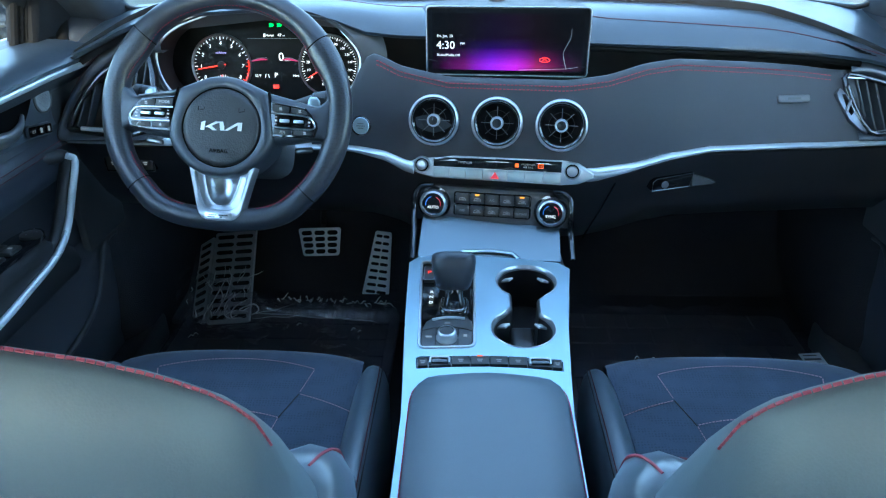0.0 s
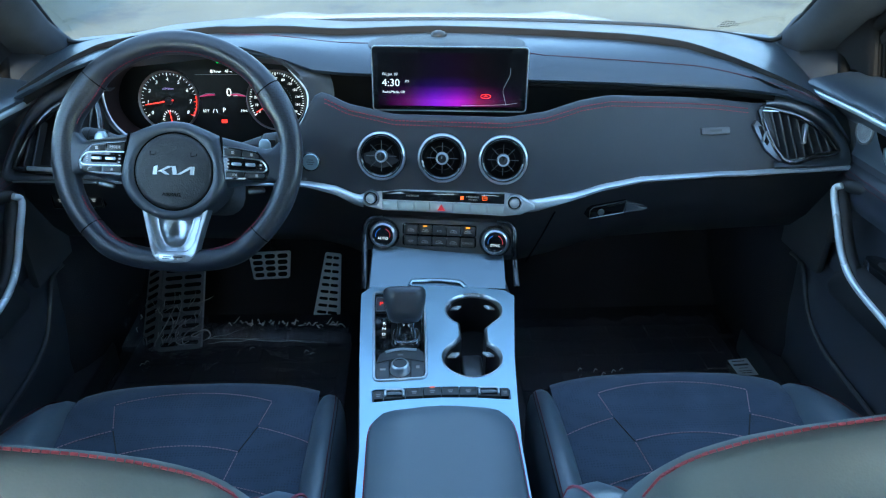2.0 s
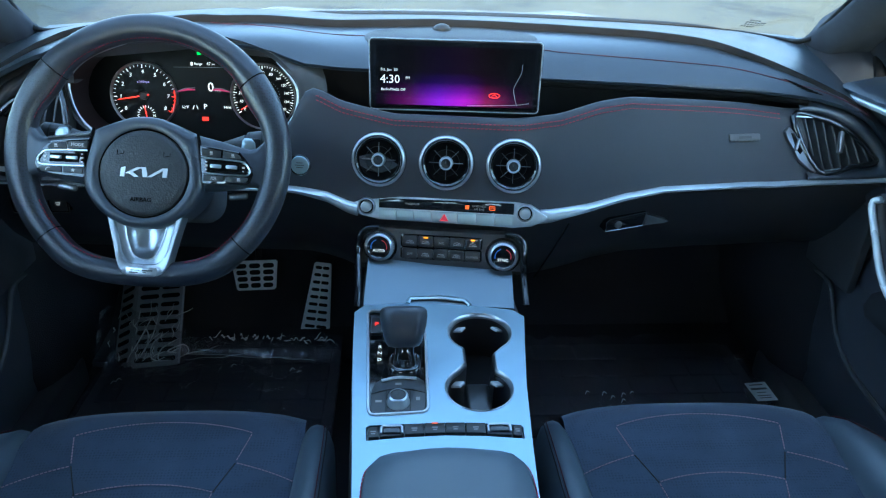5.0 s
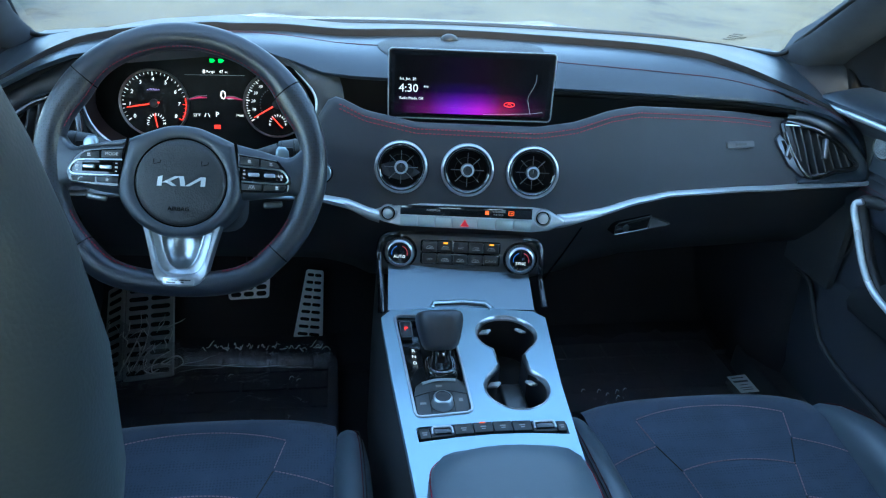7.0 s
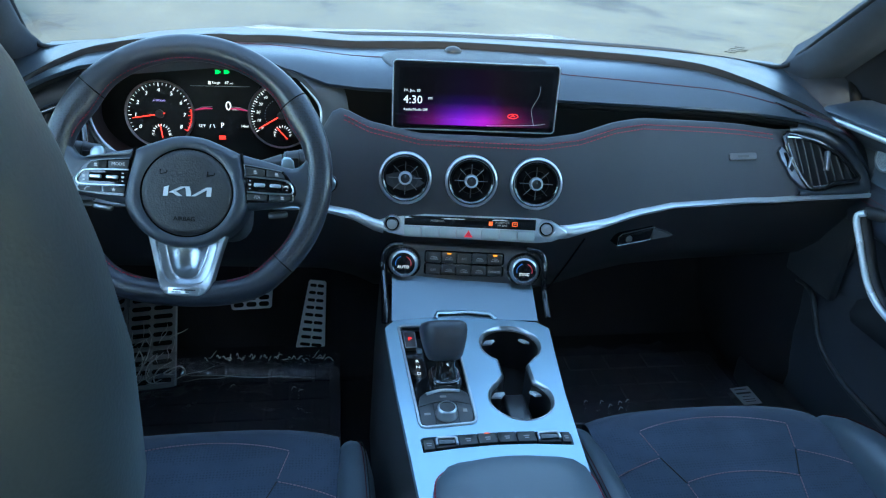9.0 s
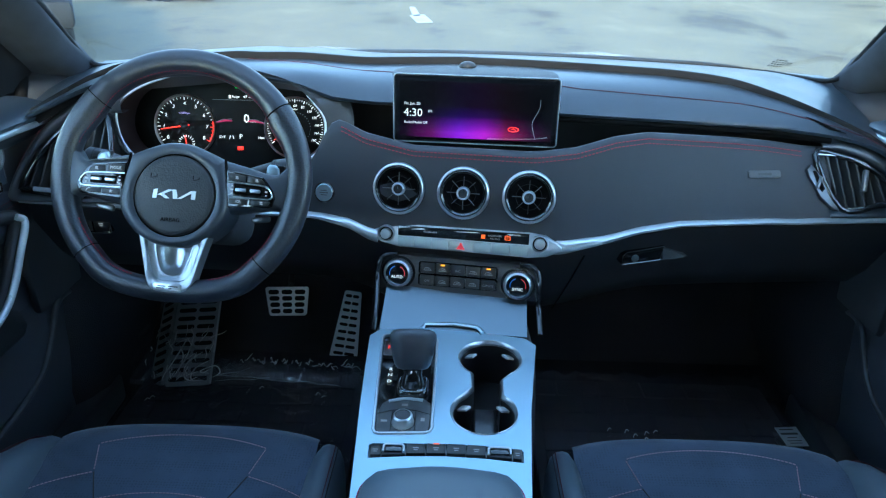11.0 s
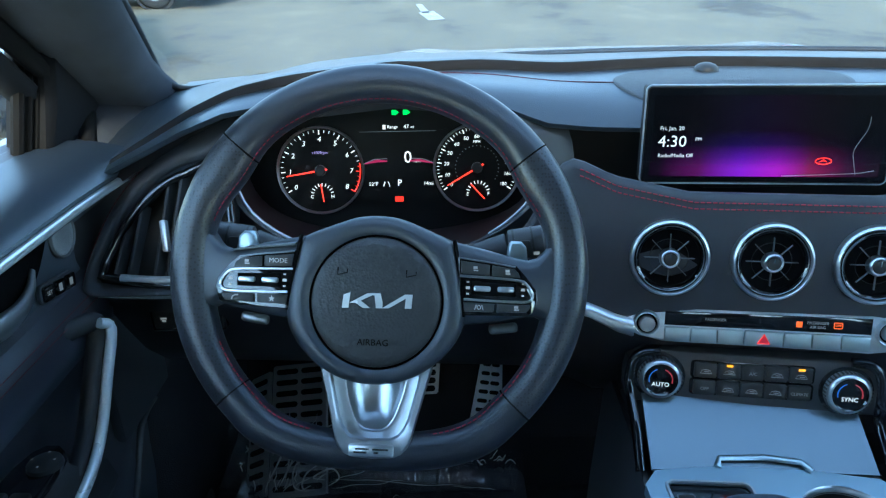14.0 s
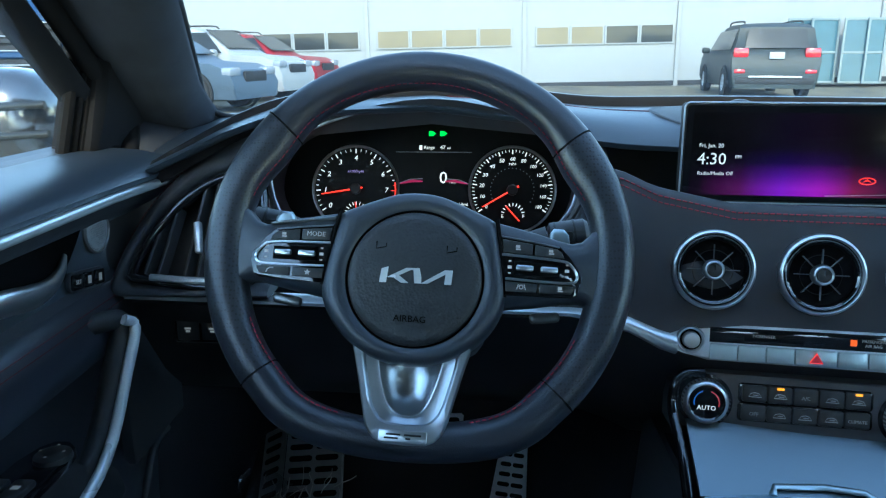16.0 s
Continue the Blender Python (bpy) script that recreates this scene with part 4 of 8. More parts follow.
def climate_panel():
    t = thing("climate_panel", "black climate control panel with two temperature dials and lit keys", "control panel", (0.002, 0.18, 0.66))
    m = stack_frame(0.003, 0.659, 0.0, 14)
    outline = [(-0.131, 0.014), (-0.116, 0.029), (-0.104, 0.031), (0.107, 0.031), (0.121, 0.026), (0.131, 0.010), (0.131, -0.030), (-0.131, -0.030)]
    part("panel", prism(outline, 0.06, m, 0.004, 3), M["plastic"], t)
    for sx in (-1, 1):
        rib = [m @ Vector((sx * 0.100, 0.030, 0.001)), m @ Vector((sx * 0.118, 0.029, 0.004)), m @ Vector((sx * 0.129, 0.017, 0.006)), m @ Vector((sx * 0.131, -0.010, 0.010)), Vector((0.003 + sx * 0.130, 0.145, 0.625)), Vector((0.003 + sx * 0.131, 0.11, 0.595))]
        part("gloss_edge", tube(spline(rib, 5), 0.0055, 8), M["gloss"], t, "gloss black side edge", 60)
    for kx, word in ((-0.098, "AUTO"), (0.098, "SYNC")):
        km = m @ pose(kx, 0.001 if kx < 0 else -0.003, 0)
        d = part("dial", lathe([(0.0235, -0.004), (0.0235, 0.004), (0.0225, 0.009), (0.0205, 0.012), (0.0185, 0.0125)], km, 44), M["ringmetal"], t, "satin metal temperature dial", 60)
        part("dial_base", lathe([(0.028, -0.003), (0.028, 0.001), (0.024, 0.0015)], km, 40), M["gloss"], d)
        for q in range(36):
            a = 2 * math.pi * q / 36
            part("knurl", rbox(km @ Matrix.Translation((0.0236 * math.cos(a), 0.0236 * math.sin(a), 0.0045)) @ pose(0, 0, 0, 0, 0, math.degrees(a)), 0.0010, 0.0018, 0.009, 0, 1), M["fin"], d)
        part("dial_face", lathe([(0.0188, 0.0120), (0.017, 0.0105), (0.0, 0.0110)], km, 36), M["gloss"], d)
        letters(word, 0.0068, km @ pose(0, -0.0055, 0.0116), M["white_mark"], d)
        for col, a0, a1 in (((0.05, 0.25, 0.9), 195, 110), ((0.9, 0.06, 0.08), 70, -15)):
            gl = M.setdefault("arc%d" % a0, glow("dial_arc", col, 0.03))
            part("dial_arc", tube([km @ Vector((0.0125 * math.cos(radians(a)), 0.0125 * math.sin(radians(a)), 0.0116)) for a in np.linspace(a0, a1, 12)], 0.0007, 4), gl, d)
    words = [["", "", "A/C", "", ""], ["OFF", "", "", "", "CLIMATE"]]
    for r, (zc, hh) in enumerate(((0.0125, 0.0175), (-0.0075, 0.0165))):
        part("key_tray", prism(rounded(0.130, hh + 0.003, 0.004), 0.003, m @ pose(0.0, zc, 0.0012), 0.0008), M["gloss"], t)
        for c in range(5):
            km = m @ pose(-0.0496 + 0.0248 * c, zc, 0.0045)
            key = part("key", prism(rounded(0.0240, hh, 0.002, 2), 0.005, km, 0.0012), M["button"], t)
            word = words[r][c]
            if word:
                letters(word, 0.0052 if len(word) < 5 else 0.0046, km @ pose(0, -0.001, 0.0006), M["dim_mark"], key)
            else:
                ic = km @ pose(0, -0.001, 0.0006)
                pts = [(-0.006, -0.002), (-0.004, 0.0015), (0.0, 0.0025), (0.004, 0.0015), (0.0065, -0.002)]
                part("key_symbol", tube([ic @ Vector((x, y, 0)) for x, y in pts], 0.00045, 4, closed=True), M["dim_mark"], key)
                bar(ic, 0.001, -0.0002, 0.005, 0.0008, M["dim_mark"], key, "key_symbol")
            if r == 0 and c in (1, 4):
                bar(km @ pose(0, 0, 0.0007), 0, 0.0068, 0.0068, 0.0024, M["amber"], key, "indicator")
    return t


climate_panel()

# ---- centre console ----
console = thing("centre_console", "satin aluminium centre console with cup holders and black sides", "centre console", (-0.01, -0.15, 0.2))


def con_half(y):
    """Left and right edge of the console's top at that y."""
    return lerp_table(y, [-0.62, -0.25, -0.08, 0.085, 0.12], [-0.110, -0.112, -0.123, -0.130, -0.122]), lerp_table(y, [-0.62, -0.25, -0.08, 0.075, 0.12], [0.088, 0.088, 0.103, 0.124, 0.118])


def con_z(y):
    return lerp_table(y, [-0.25, 0.08], [0.592, 0.600])


def console_sides():
    rows = []
    for y in np.linspace(-0.75, 0.30, 22):
        a, b = con_half(y)
        z = con_z(y) - 0.012
        rows.append([(a - 0.02, y, 0.20), (a - 0.012, y, 0.42), (a - 0.004, y, z - 0.03), (a, y, z), (a + 0.006, y, z), (a + 0.006, y, 0.46), (b - 0.006, y, 0.46), (b - 0.006, y, z), (b, y, z), (b + 0.004, y, z - 0.03), (b + 0.012, y, 0.42), (b + 0.02, y, 0.20)])
    part("side_body", loft(rows, caps=True), M["plastic"], console, "black lower console body")


console_sides()


def holed(outer, holes, depth, m, bevel_edge=True):
    """A plate with holes: outlines in x, y; its top at z = 0."""
    bm = bmesh.new()
    edges, loops = [], []
    for ring in [outer] + holes:
        vs = [bm.verts.new((x, y, 0)) for x, y in ring]
        loops.append(vs)
        edges += [bm.edges.new((vs[i], vs[(i + 1) % len(vs)])) for i in range(len(vs))]
    bmesh.ops.triangle_fill(bm, use_beauty=True, use_dissolve=False, edges=edges)
    for vs in loops:
        low = [bm.verts.new((v.co.x, v.co.y, -depth)) for v in vs]
        n = len(vs)
        for i in range(n):
            bm.faces.new((vs[i], vs[(i + 1) % n], low[(i + 1) % n], low[i]))
    bm.transform(m)
    return bm


# cup holder outline: two circles joined by a neck
CUP_F, CUP_R = (0.053, 0.0325, 0.0425), (0.041, -0.0885, 0.0405)


def cup_outline(grow=0.0):
    fx, fy, fr = CUP_F
    rx, ry, rr = CUP_R
    fr, rr = fr + grow, rr + grow
    neck = 0.0190 + grow
    out = []
    a_f = math.degrees(math.asin(min(0.95, neck / fr)))
    for a in np.linspace(-90 + a_f + 8, 270 - a_f - 8, 30):
        out.append((fx + fr * math.cos(radians(a)), fy + fr * math.sin(radians(a))))
    mx, my = (fx + rx) / 2, (fy + ry) / 2
    out.append((mx - neck + 0.001, my + 0.010))
    out.append((mx - neck + 0.001, my - 0.010))
    a_r = math.degrees(math.asin(min(0.95, neck / rr)))
    for a in np.linspace(90 + a_r + 8, 450 - a_r - 8, 30):
        out.append((rx + rr * math.cos(radians(a)), ry + rr * math.sin(radians(a))))
    out.append((mx + neck - 0.001, my - 0.010))
    out.append((mx + neck - 0.001, my + 0.010))
    return out


SHIFT = [(-0.1085, 0.079), (-0.1070, 0.084), (-0.1020, 0.087), (-0.034, 0.082), (-0.029, 0.080), (-0.0270, 0.075), (-0.0272, -0.122), (-0.0295, -0.129), (-0.0350, -0.132), (-0.0910, -0.1355), (-0.0965, -0.1335), (-0.0990, -0.1275)]


def scaled(poly, d):
    cx, cy = sum(p[0] for p in poly) / len(poly), sum(p[1] for p in poly) / len(poly)
    return [(x + math.copysign(d, x - cx), y + math.copysign(d, y - cy)) for x, y in poly]


STRIP = [(-0.1010, -0.1580), (-0.0970, -0.1545), (-0.055, -0.1530), (-0.008, -0.1520), (0.038, -0.1540), (0.0820, -0.1580), (0.0860, -0.1620), (0.0850, -0.1790), (0.038, -0.1735), (-0.008, -0.1715), (-0.055, -0.1735), (-0.0995, -0.1780)]
con_plane = pose(0, 0, 0.6) @ pose(0, 0, 0, 1.3)


def console_plate():
    outer = [(-0.115, 0.104), (-0.049, 0.1095), (0.043, 0.101), (0.108, 0.088), (0.1235, 0.070), (0.114, 0.0), (0.103, -0.086), (0.094, -0.19), (0.089, -0.26), (0.088, -0.40), (0.080, -0.40), (0.078, -0.26), (0.069, -0.222), (0.030, -0.203),
             (-0.012, -0.199), (-0.055, -0.203), (-0.090, -0.222), (-0.101, -0.26), (-0.103, -0.40), (-0.112, -0.40), (-0.112, -0.26), (-0.116, -0.19), (-0.123, -0.08), (-0.128, 0.03), (-0.130, 0.085)]
    bm = holed(outer, [cup_outline(0.0042), scaled(SHIFT, 0.0015), scaled(STRIP, 0.001)], 0.014, con_plane)
    part("top_plate", bm, M["deckplate"], console, "brushed satin aluminium plate", 30)
    ring = [[con_plane @ Vector((x, y, z)) for x, y in cup_outline(g)] for g, z in ((0.0046, -0.001), (0.0044, 0.0010), (0.0036, 0.0016), (0.0024, 0.0006), (0.0004, -0.0035), (0.0, -0.0060))]
    part("cup_rim", loft(ring, closed_u=True), M["ringmetal"], console, "bright bevelled cup holder rim", 60)
    fr = [con_plane @ Vector((x, y, 0.0005)) for x, y in scaled(SHIFT, 0.001)]
    part("gate_rim", tube(fr, 0.0022, 6, closed=True), M["silver"], console, "silver rim round the selector", 60)


console_plate()




def cup_well():
    cups = thing("cup_holder", "black twin cup holder sunk into the console", "cup holder", (0.045, -0.03, 0.52))
    out = cup_outline(0.0002)
    rows = [[con_plane @ Vector((x, y, h)) for x, y in out] for h in (-0.004, -0.04, -0.075)]
    bm = loft(rows, closed_u=True)
    bm.faces.new([bm.verts.new(q) for q in rows[-1]])
    part("well", bm, M["wellblack"], cups)
    for (cx, cy, r) in (CUP_F, CUP_R):
        part("well_floor", lathe([(r - 0.002, -0.0735), (r - 0.004, -0.072), (0.0, -0.0715)], con_plane @ pose(cx, cy, 0), 36), M["rubber"], cups)
        for a in (38, 142):
            q = con_plane @ pose(cx, cy, -0.013, 0, 0, a) @ pose(r - 0.002, 0, 0, 0, 28, 0)
            part("grip", prism(rounded(0.017, 0.012, 0.0012, 2), 0.003, q @ pose(-0.005, 0, 0), 0.0006), M["grip"], cups, "grey spring grip")
    part("step", rbox(con_plane @ pose(0.043, -0.073, -0.050), 0.034, 0.060, 0.040, 0.006, 3), M["wellblack"], cups, "raised black bridge between the cups")
    clip = part("clip", rbox(con_plane @ pose(0.041, -0.108, -0.052), 0.023, 0.012, 0.036, 0.003, 2), M["gloss"], cups, "black bottle clip")
    for s in (-1, 1):
        part("clip_edge", tube([con_plane @ Vector((0.041 + s * 0.0135, -0.108, z)) for z in (-0.070, -0.036)], 0.0012, 6), M["slatgrey"], clip)


cup_well()


def selector():
    t = thing("gear_selector", "leather-topped gear selector with a chrome neck on a gloss black gate", "gear selector", (-0.07, 0.0, 0.6))
    m = con_plane
    part("gate", prism([(x, y) for x, y in SHIFT][::-1], 0.012, m @ pose(0, 0, -0.003)), M["gloss"], t, "gloss black gate plate")
    g = m @ pose(0, 0, -0.002)
    # gear letters down the left
    for word, y, mat in (("R", 0.0005, M["white_mark"]), ("N", -0.0130, M["white_mark"]), ("D", -0.0275, M["white_mark"])):
        letters(word, 0.0085, g @ pose(-0.0895, y, 0.0012), mat, t)
    pk = part("park_key", rbox(g @ pose(-0.0955, 0.048, 0.002), 0.016, 0.038, 0.008, 0.002), M["button"], t, "park button")
    part("key_frame", tube([g @ Vector((x - 0.0955, y + 0.048, 0.0052)) for x, y in rounded(0.0165, 0.0385, 0.002, 2)], 0.0009, 6, closed=True), M["rocker"], pk)
    letters("P", 0.013, g @ pose(-0.0955, 0.048, 0.0063), M["red_glow"], pk)
    # collar, neck and head
    part("slot", rbox(g @ pose(-0.0555, 0.005, 0.0005), 0.046, 0.10, 0.004, 0.001), M["hole"], t)

    def ring_at(c, w, d, tilt, power, n=32):
        out = []
        for a in (2 * math.pi * k / n for k in range(n)):
            ux = math.copysign(abs(math.cos(a)) ** power, math.cos(a)) * w
            uy = math.copysign(abs(math.sin(a)) ** power, math.sin(a)) * d
            out.append(g @ (Vector(c) + Vector((ux, uy * math.cos(tilt), -uy * math.sin(tilt)))))
        return out

    CX = -0.0555
    part("collar", loft([ring_at((CX, -0.040, 0.0), 0.0225, 0.024, 0.0, 0.5), ring_at((CX, -0.040, 0.006), 0.0215, 0.023, 0.05, 0.5), ring_at((CX, -0.038, 0.010), 0.0175, 0.019, 0.1, 0.5)], closed_u=True, caps=True), M["gloss"], t, "gloss black collar", 50)
    part("neck", loft([ring_at((CX, -0.040, 0.006), 0.0165, 0.020, 0.1, 0.55), ring_at((CX, -0.039, 0.014), 0.0155, 0.0175, 0.2, 0.55), ring_at((CX, -0.036, 0.022), 0.0125, 0.013, 0.3, 0.6), ring_at((CX, -0.032, 0.030), 0.0135, 0.013, 0.4, 0.6)], closed_u=True, caps=True), M["gloss"], t, "gloss black neck", 60)
    part("neck_ring", tube(ring_at((CX, -0.040, 0.0085), 0.0180, 0.0205, 0.1, 0.55), 0.0016, 6, closed=True), M["chrome"], t, "bright chrome ring round the neck", 60)
    part("neck_face", loft([ring_at((CX, -0.0560, 0.010), 0.0085, 0.003, 0.3, 0.6, 16), ring_at((CX, -0.0530, 0.021), 0.0085, 0.003, 0.3, 0.6, 16)], closed_u=True, caps=True), M["gloss"], t)
    rows = []
    for f, w, d in ((0.0, 0.0125, 0.011), (0.04, 0.0205, 0.019), (0.14, 0.0245, 0.0235), (0.32, 0.0275, 0.0275), (0.55, 0.0305, 0.0315), (0.75, 0.0322, 0.0335), (0.88, 0.0315, 0.0325), (0.95, 0.0285, 0.0290), (0.985, 0.0225, 0.0230), (1.0, 0.0130, 0.0130)):
        rows.append(ring_at((CX - 0.001, -0.034 + 0.034 * f, 0.026 + 0.044 * f), w, d, 0.62, 0.62))
    part("head", loft(rows, closed_u=True, caps=True), M["hubleather"], t, "smooth black leather head", 80)
    # drive mode keys behind the lever
    kb = m @ pose(0, 0, 0.001)
    part("key_block", prism([(-0.0975, -0.0930), (-0.0940, -0.0780), (-0.0860, -0.0700), (-0.0640, -0.0630), (-0.0400, -0.0650), (-0.0300, -0.0740), (-0.0285, -0.0850), (-0.0285, -0.1220), (-0.0320, -0.1290), (-0.0360, -0.1305), (-0.0910, -0.1340), (-0.0960, -0.1310), (-0.0980, -0.1260)], 0.008, kb, 0.0015), M["slatgrey"], t)
    part("key_bar", tube([kb @ Vector(p) for p in spline([(-0.0850, -0.0745, 0.001), (-0.0640, -0.0685, 0.0012), (-0.0400, -0.0705, 0.001)], 6)], 0.003, 6, flat=0.5), M["silver"], t, "silver finger bar")
    part("key_gap", tube([kb @ Vector(p) for p in spline([(-0.0975, -0.0990, 0.0003), (-0.0787, -0.0925, 0.0005), (-0.064, -0.0905, 0.0006), (-0.0484, -0.0918, 0.0005), (-0.0288, -0.0983, 0.0003)], 6)], 0.0007, 4), M["dark"], t)
    for x in (-0.0785, -0.0482):
        part("key_gap", tube([kb @ Vector((x, -0.0935, 0.0004)), kb @ Vector((x, -0.1315, 0.0004))], 0.0006, 4), M["dark"], t)
    bar(kb @ pose(0, 0, 0.0006), -0.0635, -0.0805, 0.008, 0.004, M["dim_mark"], t, "key_symbol")
    bar(kb @ pose(0, 0, 0.0006), -0.0880, -0.113, 0.008, 0.004, M["dim_mark"], t, "key_symbol")
    bar(kb @ pose(0, 0, 0.0006), -0.0385, -0.109, 0.005, 0.006, M["dim_mark"], t, "key_symbol")
    dm = kb @ pose(-0.0635, -0.1150, 0)
    d = part("mode_dial", lathe([(0.0145, 0.0), (0.0145, 0.002), (0.0132, 0.003), (0.0128, 0.0105), (0.0120, 0.0122), (0.0100, 0.0128)], dm, 36), M["ringmetal"], t, "silver drive mode dial", 60)
    part("dial_top", lathe([(0.0102, 0.0126), (0.0092, 0.0118), (0.0, 0.0112)], dm, 30), M["button"], d)
    return t


selector()


def key_strip():
    t = thing("key_strip", "row of black keys with silver rockers across the console", "switch panel", (-0.01, -0.158, 0.58))
    m = con_plane @ pose(0, 0, -0.001)
    part("base", prism(STRIP[::-1], 0.006, m @ pose(0, 0, -0.003)), M["gloss"], t)
    xs = [-0.0995, -0.0855, -0.0560, -0.0317, -0.0069, 0.0172, 0.0418, 0.0730, 0.0850]
    for i, (a, b) in enumerate(zip(xs, xs[1:])):
        cx, w = (a + b) / 2, b - a - 0.001
        yc = -0.1620 - 0.75 * (cx + 0.007) ** 2
        rock = i in (1, 6)
        k = part("rocker" if rock else "key", rbox(m @ pose(cx, yc, 0.001, 0, 0, -6 * (cx + 0.01) / 0.1), w, 0.0172, 0.006 if not rock else 0.004, 0.0012), M["button"], t)
        top = m @ pose(cx, yc, 0.0042)
        if rock:
            u_ = [(-w / 2 + 0.0018, -0.0060), (-w / 2 + 0.0018, 0.0035), (-w / 2 + 0.0040, 0.0060), (w / 2 - 0.0040, 0.0060), (w / 2 - 0.0018, 0.0035), (w / 2 - 0.0018, -0.0060)]
            part("rocker_bar", tube([top @ Vector((x, y, 0.0005)) for x, y in u_], 0.0017, 8), M["ringmetal"], k, "silver rocker edge", 60)
            part("rocker_pad", rbox(top @ pose(0, -0.0005, 0.0), w - 0.008, 0.0095, 0.003, 0.001, 2), M["gloss"], k)
        else:
            bar(top, 0, 0.0005, min(0.007, w * 0.5), 0.0016, M["dim_mark"], k, "key_symbol")
            bar(top, 0, -0.0030, min(0.005, w * 0.4), 0.0016, M["dim_mark"], k, "key_symbol")
        if i == 3:
            bar(top, 0, 0.0075, 0.007, 0.002, M["orange"], k, "indicator")
    return t


key_strip()


def tray_cover():
    """The sloping cover between console and climate panel."""
    t = thing("tray_cover", "sloping satin lid of the storage tray under the climate panel", "storage lid", (0, 0.13, 0.61))
    rows = []
    for f in (0, 0.06, 0.3, 0.6, 1.0):
        y = 0.104 + f * 0.09
        z = 0.601 + 0.045 * f
        a, b = -0.118 + 0.006 * f, 0.112 + 0.004 * f
        rows.append([(x, y - 0.10 * (x + 0.0) * 0.9 * (1 - 0) * (1 if x > 0 else 0.25), z) for x in np.linspace(a, b, 14)])
    part("lid", thicken(loft(rows), 0.004), M["lid"], t)
    pts = [(-0.050, 0.106, 0.604), (-0.046, 0.114, 0.608), (0.0, 0.1135, 0.609), (0.036, 0.107, 0.608), (0.044, 0.098, 0.604)]
    part("finger_lip", tube(pts, 0.004, 8, flat=0.7), M["satin"], t, "raised satin finger lip", 60)
    return t


tray_cover()


def armrest():
    t = thing("armrest", "black leather centre armrest lid with red stitched edges", "armrest", (-0.01, -0.42, 0.6))
    rows = []
    for y in [-0.222 - 0.078 * (1 - g) for g in (1.0, 0.995, 0.975, 0.94, 0.88, 0.78, 0.6, 0.35, 0.0)] + list(np.linspace(-0.33, -0.66, 6)):
        f = max(0.0, (y + 0.30) / 0.078)
        hw = 0.092 * math.sqrt(max(0.015, 1 - f ** 5)) if f > 0 else 0.092 - 0.004 * (-0.30 - y)
        cx = -0.0105
        drop = 0.012 * f ** 8
        rows.append([(cx - hw * 0.98, y, 0.590), (cx - hw, y, 0.608), (cx - hw * 0.975, y, 0.624 - drop), (cx - hw * 0.92, y, 0.6325 - drop), (cx - hw * 0.45, y, 0.636 - drop), (cx, y, 0.637 - drop),
                     (cx + hw * 0.45, y, 0.636 - drop), (cx + hw * 0.92, y, 0.6325 - drop), (cx + hw * 0.975, y, 0.624 - drop), (cx + hw, y, 0.608), (cx + hw * 0.98, y, 0.590)])
    top = part("lid", loft(rows, caps=True), M["lidleather"], t, "", 60)
    for s in (3, 7):
        stitches(spline([Vector(r[2 if s == 3 else 8]) + Vector((0, 0, 0.0008)) for r in rows], 3), top, 0.0055, 0.0042, 0.0008)
    part("tray", rbox(pose(-0.012, -0.25, 0.566), 0.18, 0.09, 0.02, 0.004), M["dark"], t)
    return t


armrest()

# ---- steering wheel and column ----
WT = 27
COLUMN = facing((-0.3905, 0.088, 0.848), 0, WT)
# the wheel stands turned a little to the right
WHEEL = COLUMN @ pose(0.003, 0, 0, 0, 0, -3.3)


def rim_line(n=96):
    """The rim's middle line in the wheel's plane: round above, flat below."""
    pts = []
    for k in range(n):
        a = 2 * math.pi * k / n
        x, y = 0.1662 * math.cos(a), 0.1662 * math.sin(a)
        if y < -0.122:
            y = -0.122 - (1 - math.exp(-(-0.122 - y) / 0.034)) * 0.047
        pts.append((x, y, math.degrees(a)))
    return pts


def rim_wide(a):
    """How much broader the rim is there: thumb grips over the spokes, a fuller foot."""
    w = 1.0
    for c, amp, sig in ((32, 0.20, 11), (148, 0.20, 11), (350, 0.08, 14), (190, 0.08, 14), (270, -0.06, 22)):
        d = (a - c + 180) % 360 - 180
        w += amp * math.exp(-(d / sig) ** 2)
    return w


def rim_ring(x, y, a, wide):
    """Cross-section of the rim, towards its own normal."""
    n = Vector((math.cos(radians(a)), math.sin(radians(a)), 0))
    ring = []
    for q in range(18):
        b = 2 * math.pi * q / 18
        u = math.copysign(abs(math.cos(b)) ** 0.9, math.cos(b)) * 0.0172
        u = u if u > 0 else u * (2 * wide - 1)
        w = math.copysign(abs(math.sin(b)) ** 0.95, math.sin(b)) * 0.0165
        ring.append(WHEEL @ (Vector((x, y, 0.0)) + n * u + Vector((0, 0, w))))
    return ring


def walk_round(poly, count=72):
    """Evenly spaced points along a closed outline, from its first corner."""
    p = [Vector((x, y, 0)) for x, y in poly]
    ln = [0.0]
    for i in range(len(p)):
        ln.append(ln[-1] + (p[(i + 1) % len(p)] - p[i]).length)
    co = np.array([tuple(q) for q in p + p[:1]])
    return [(float(np.interp(d, ln, co[:, 0])), float(np.interp(d, ln, co[:, 1]))) for d in np.linspace(0, ln[-1], count, endpoint=False)]


def mirror_points(half):
    """A closed outline from its right half, given from the top down."""
    return half + [(-x, y) for x, y in half[::-1] if x > 1e-6]


PADC = (0.0012, -0.0262)


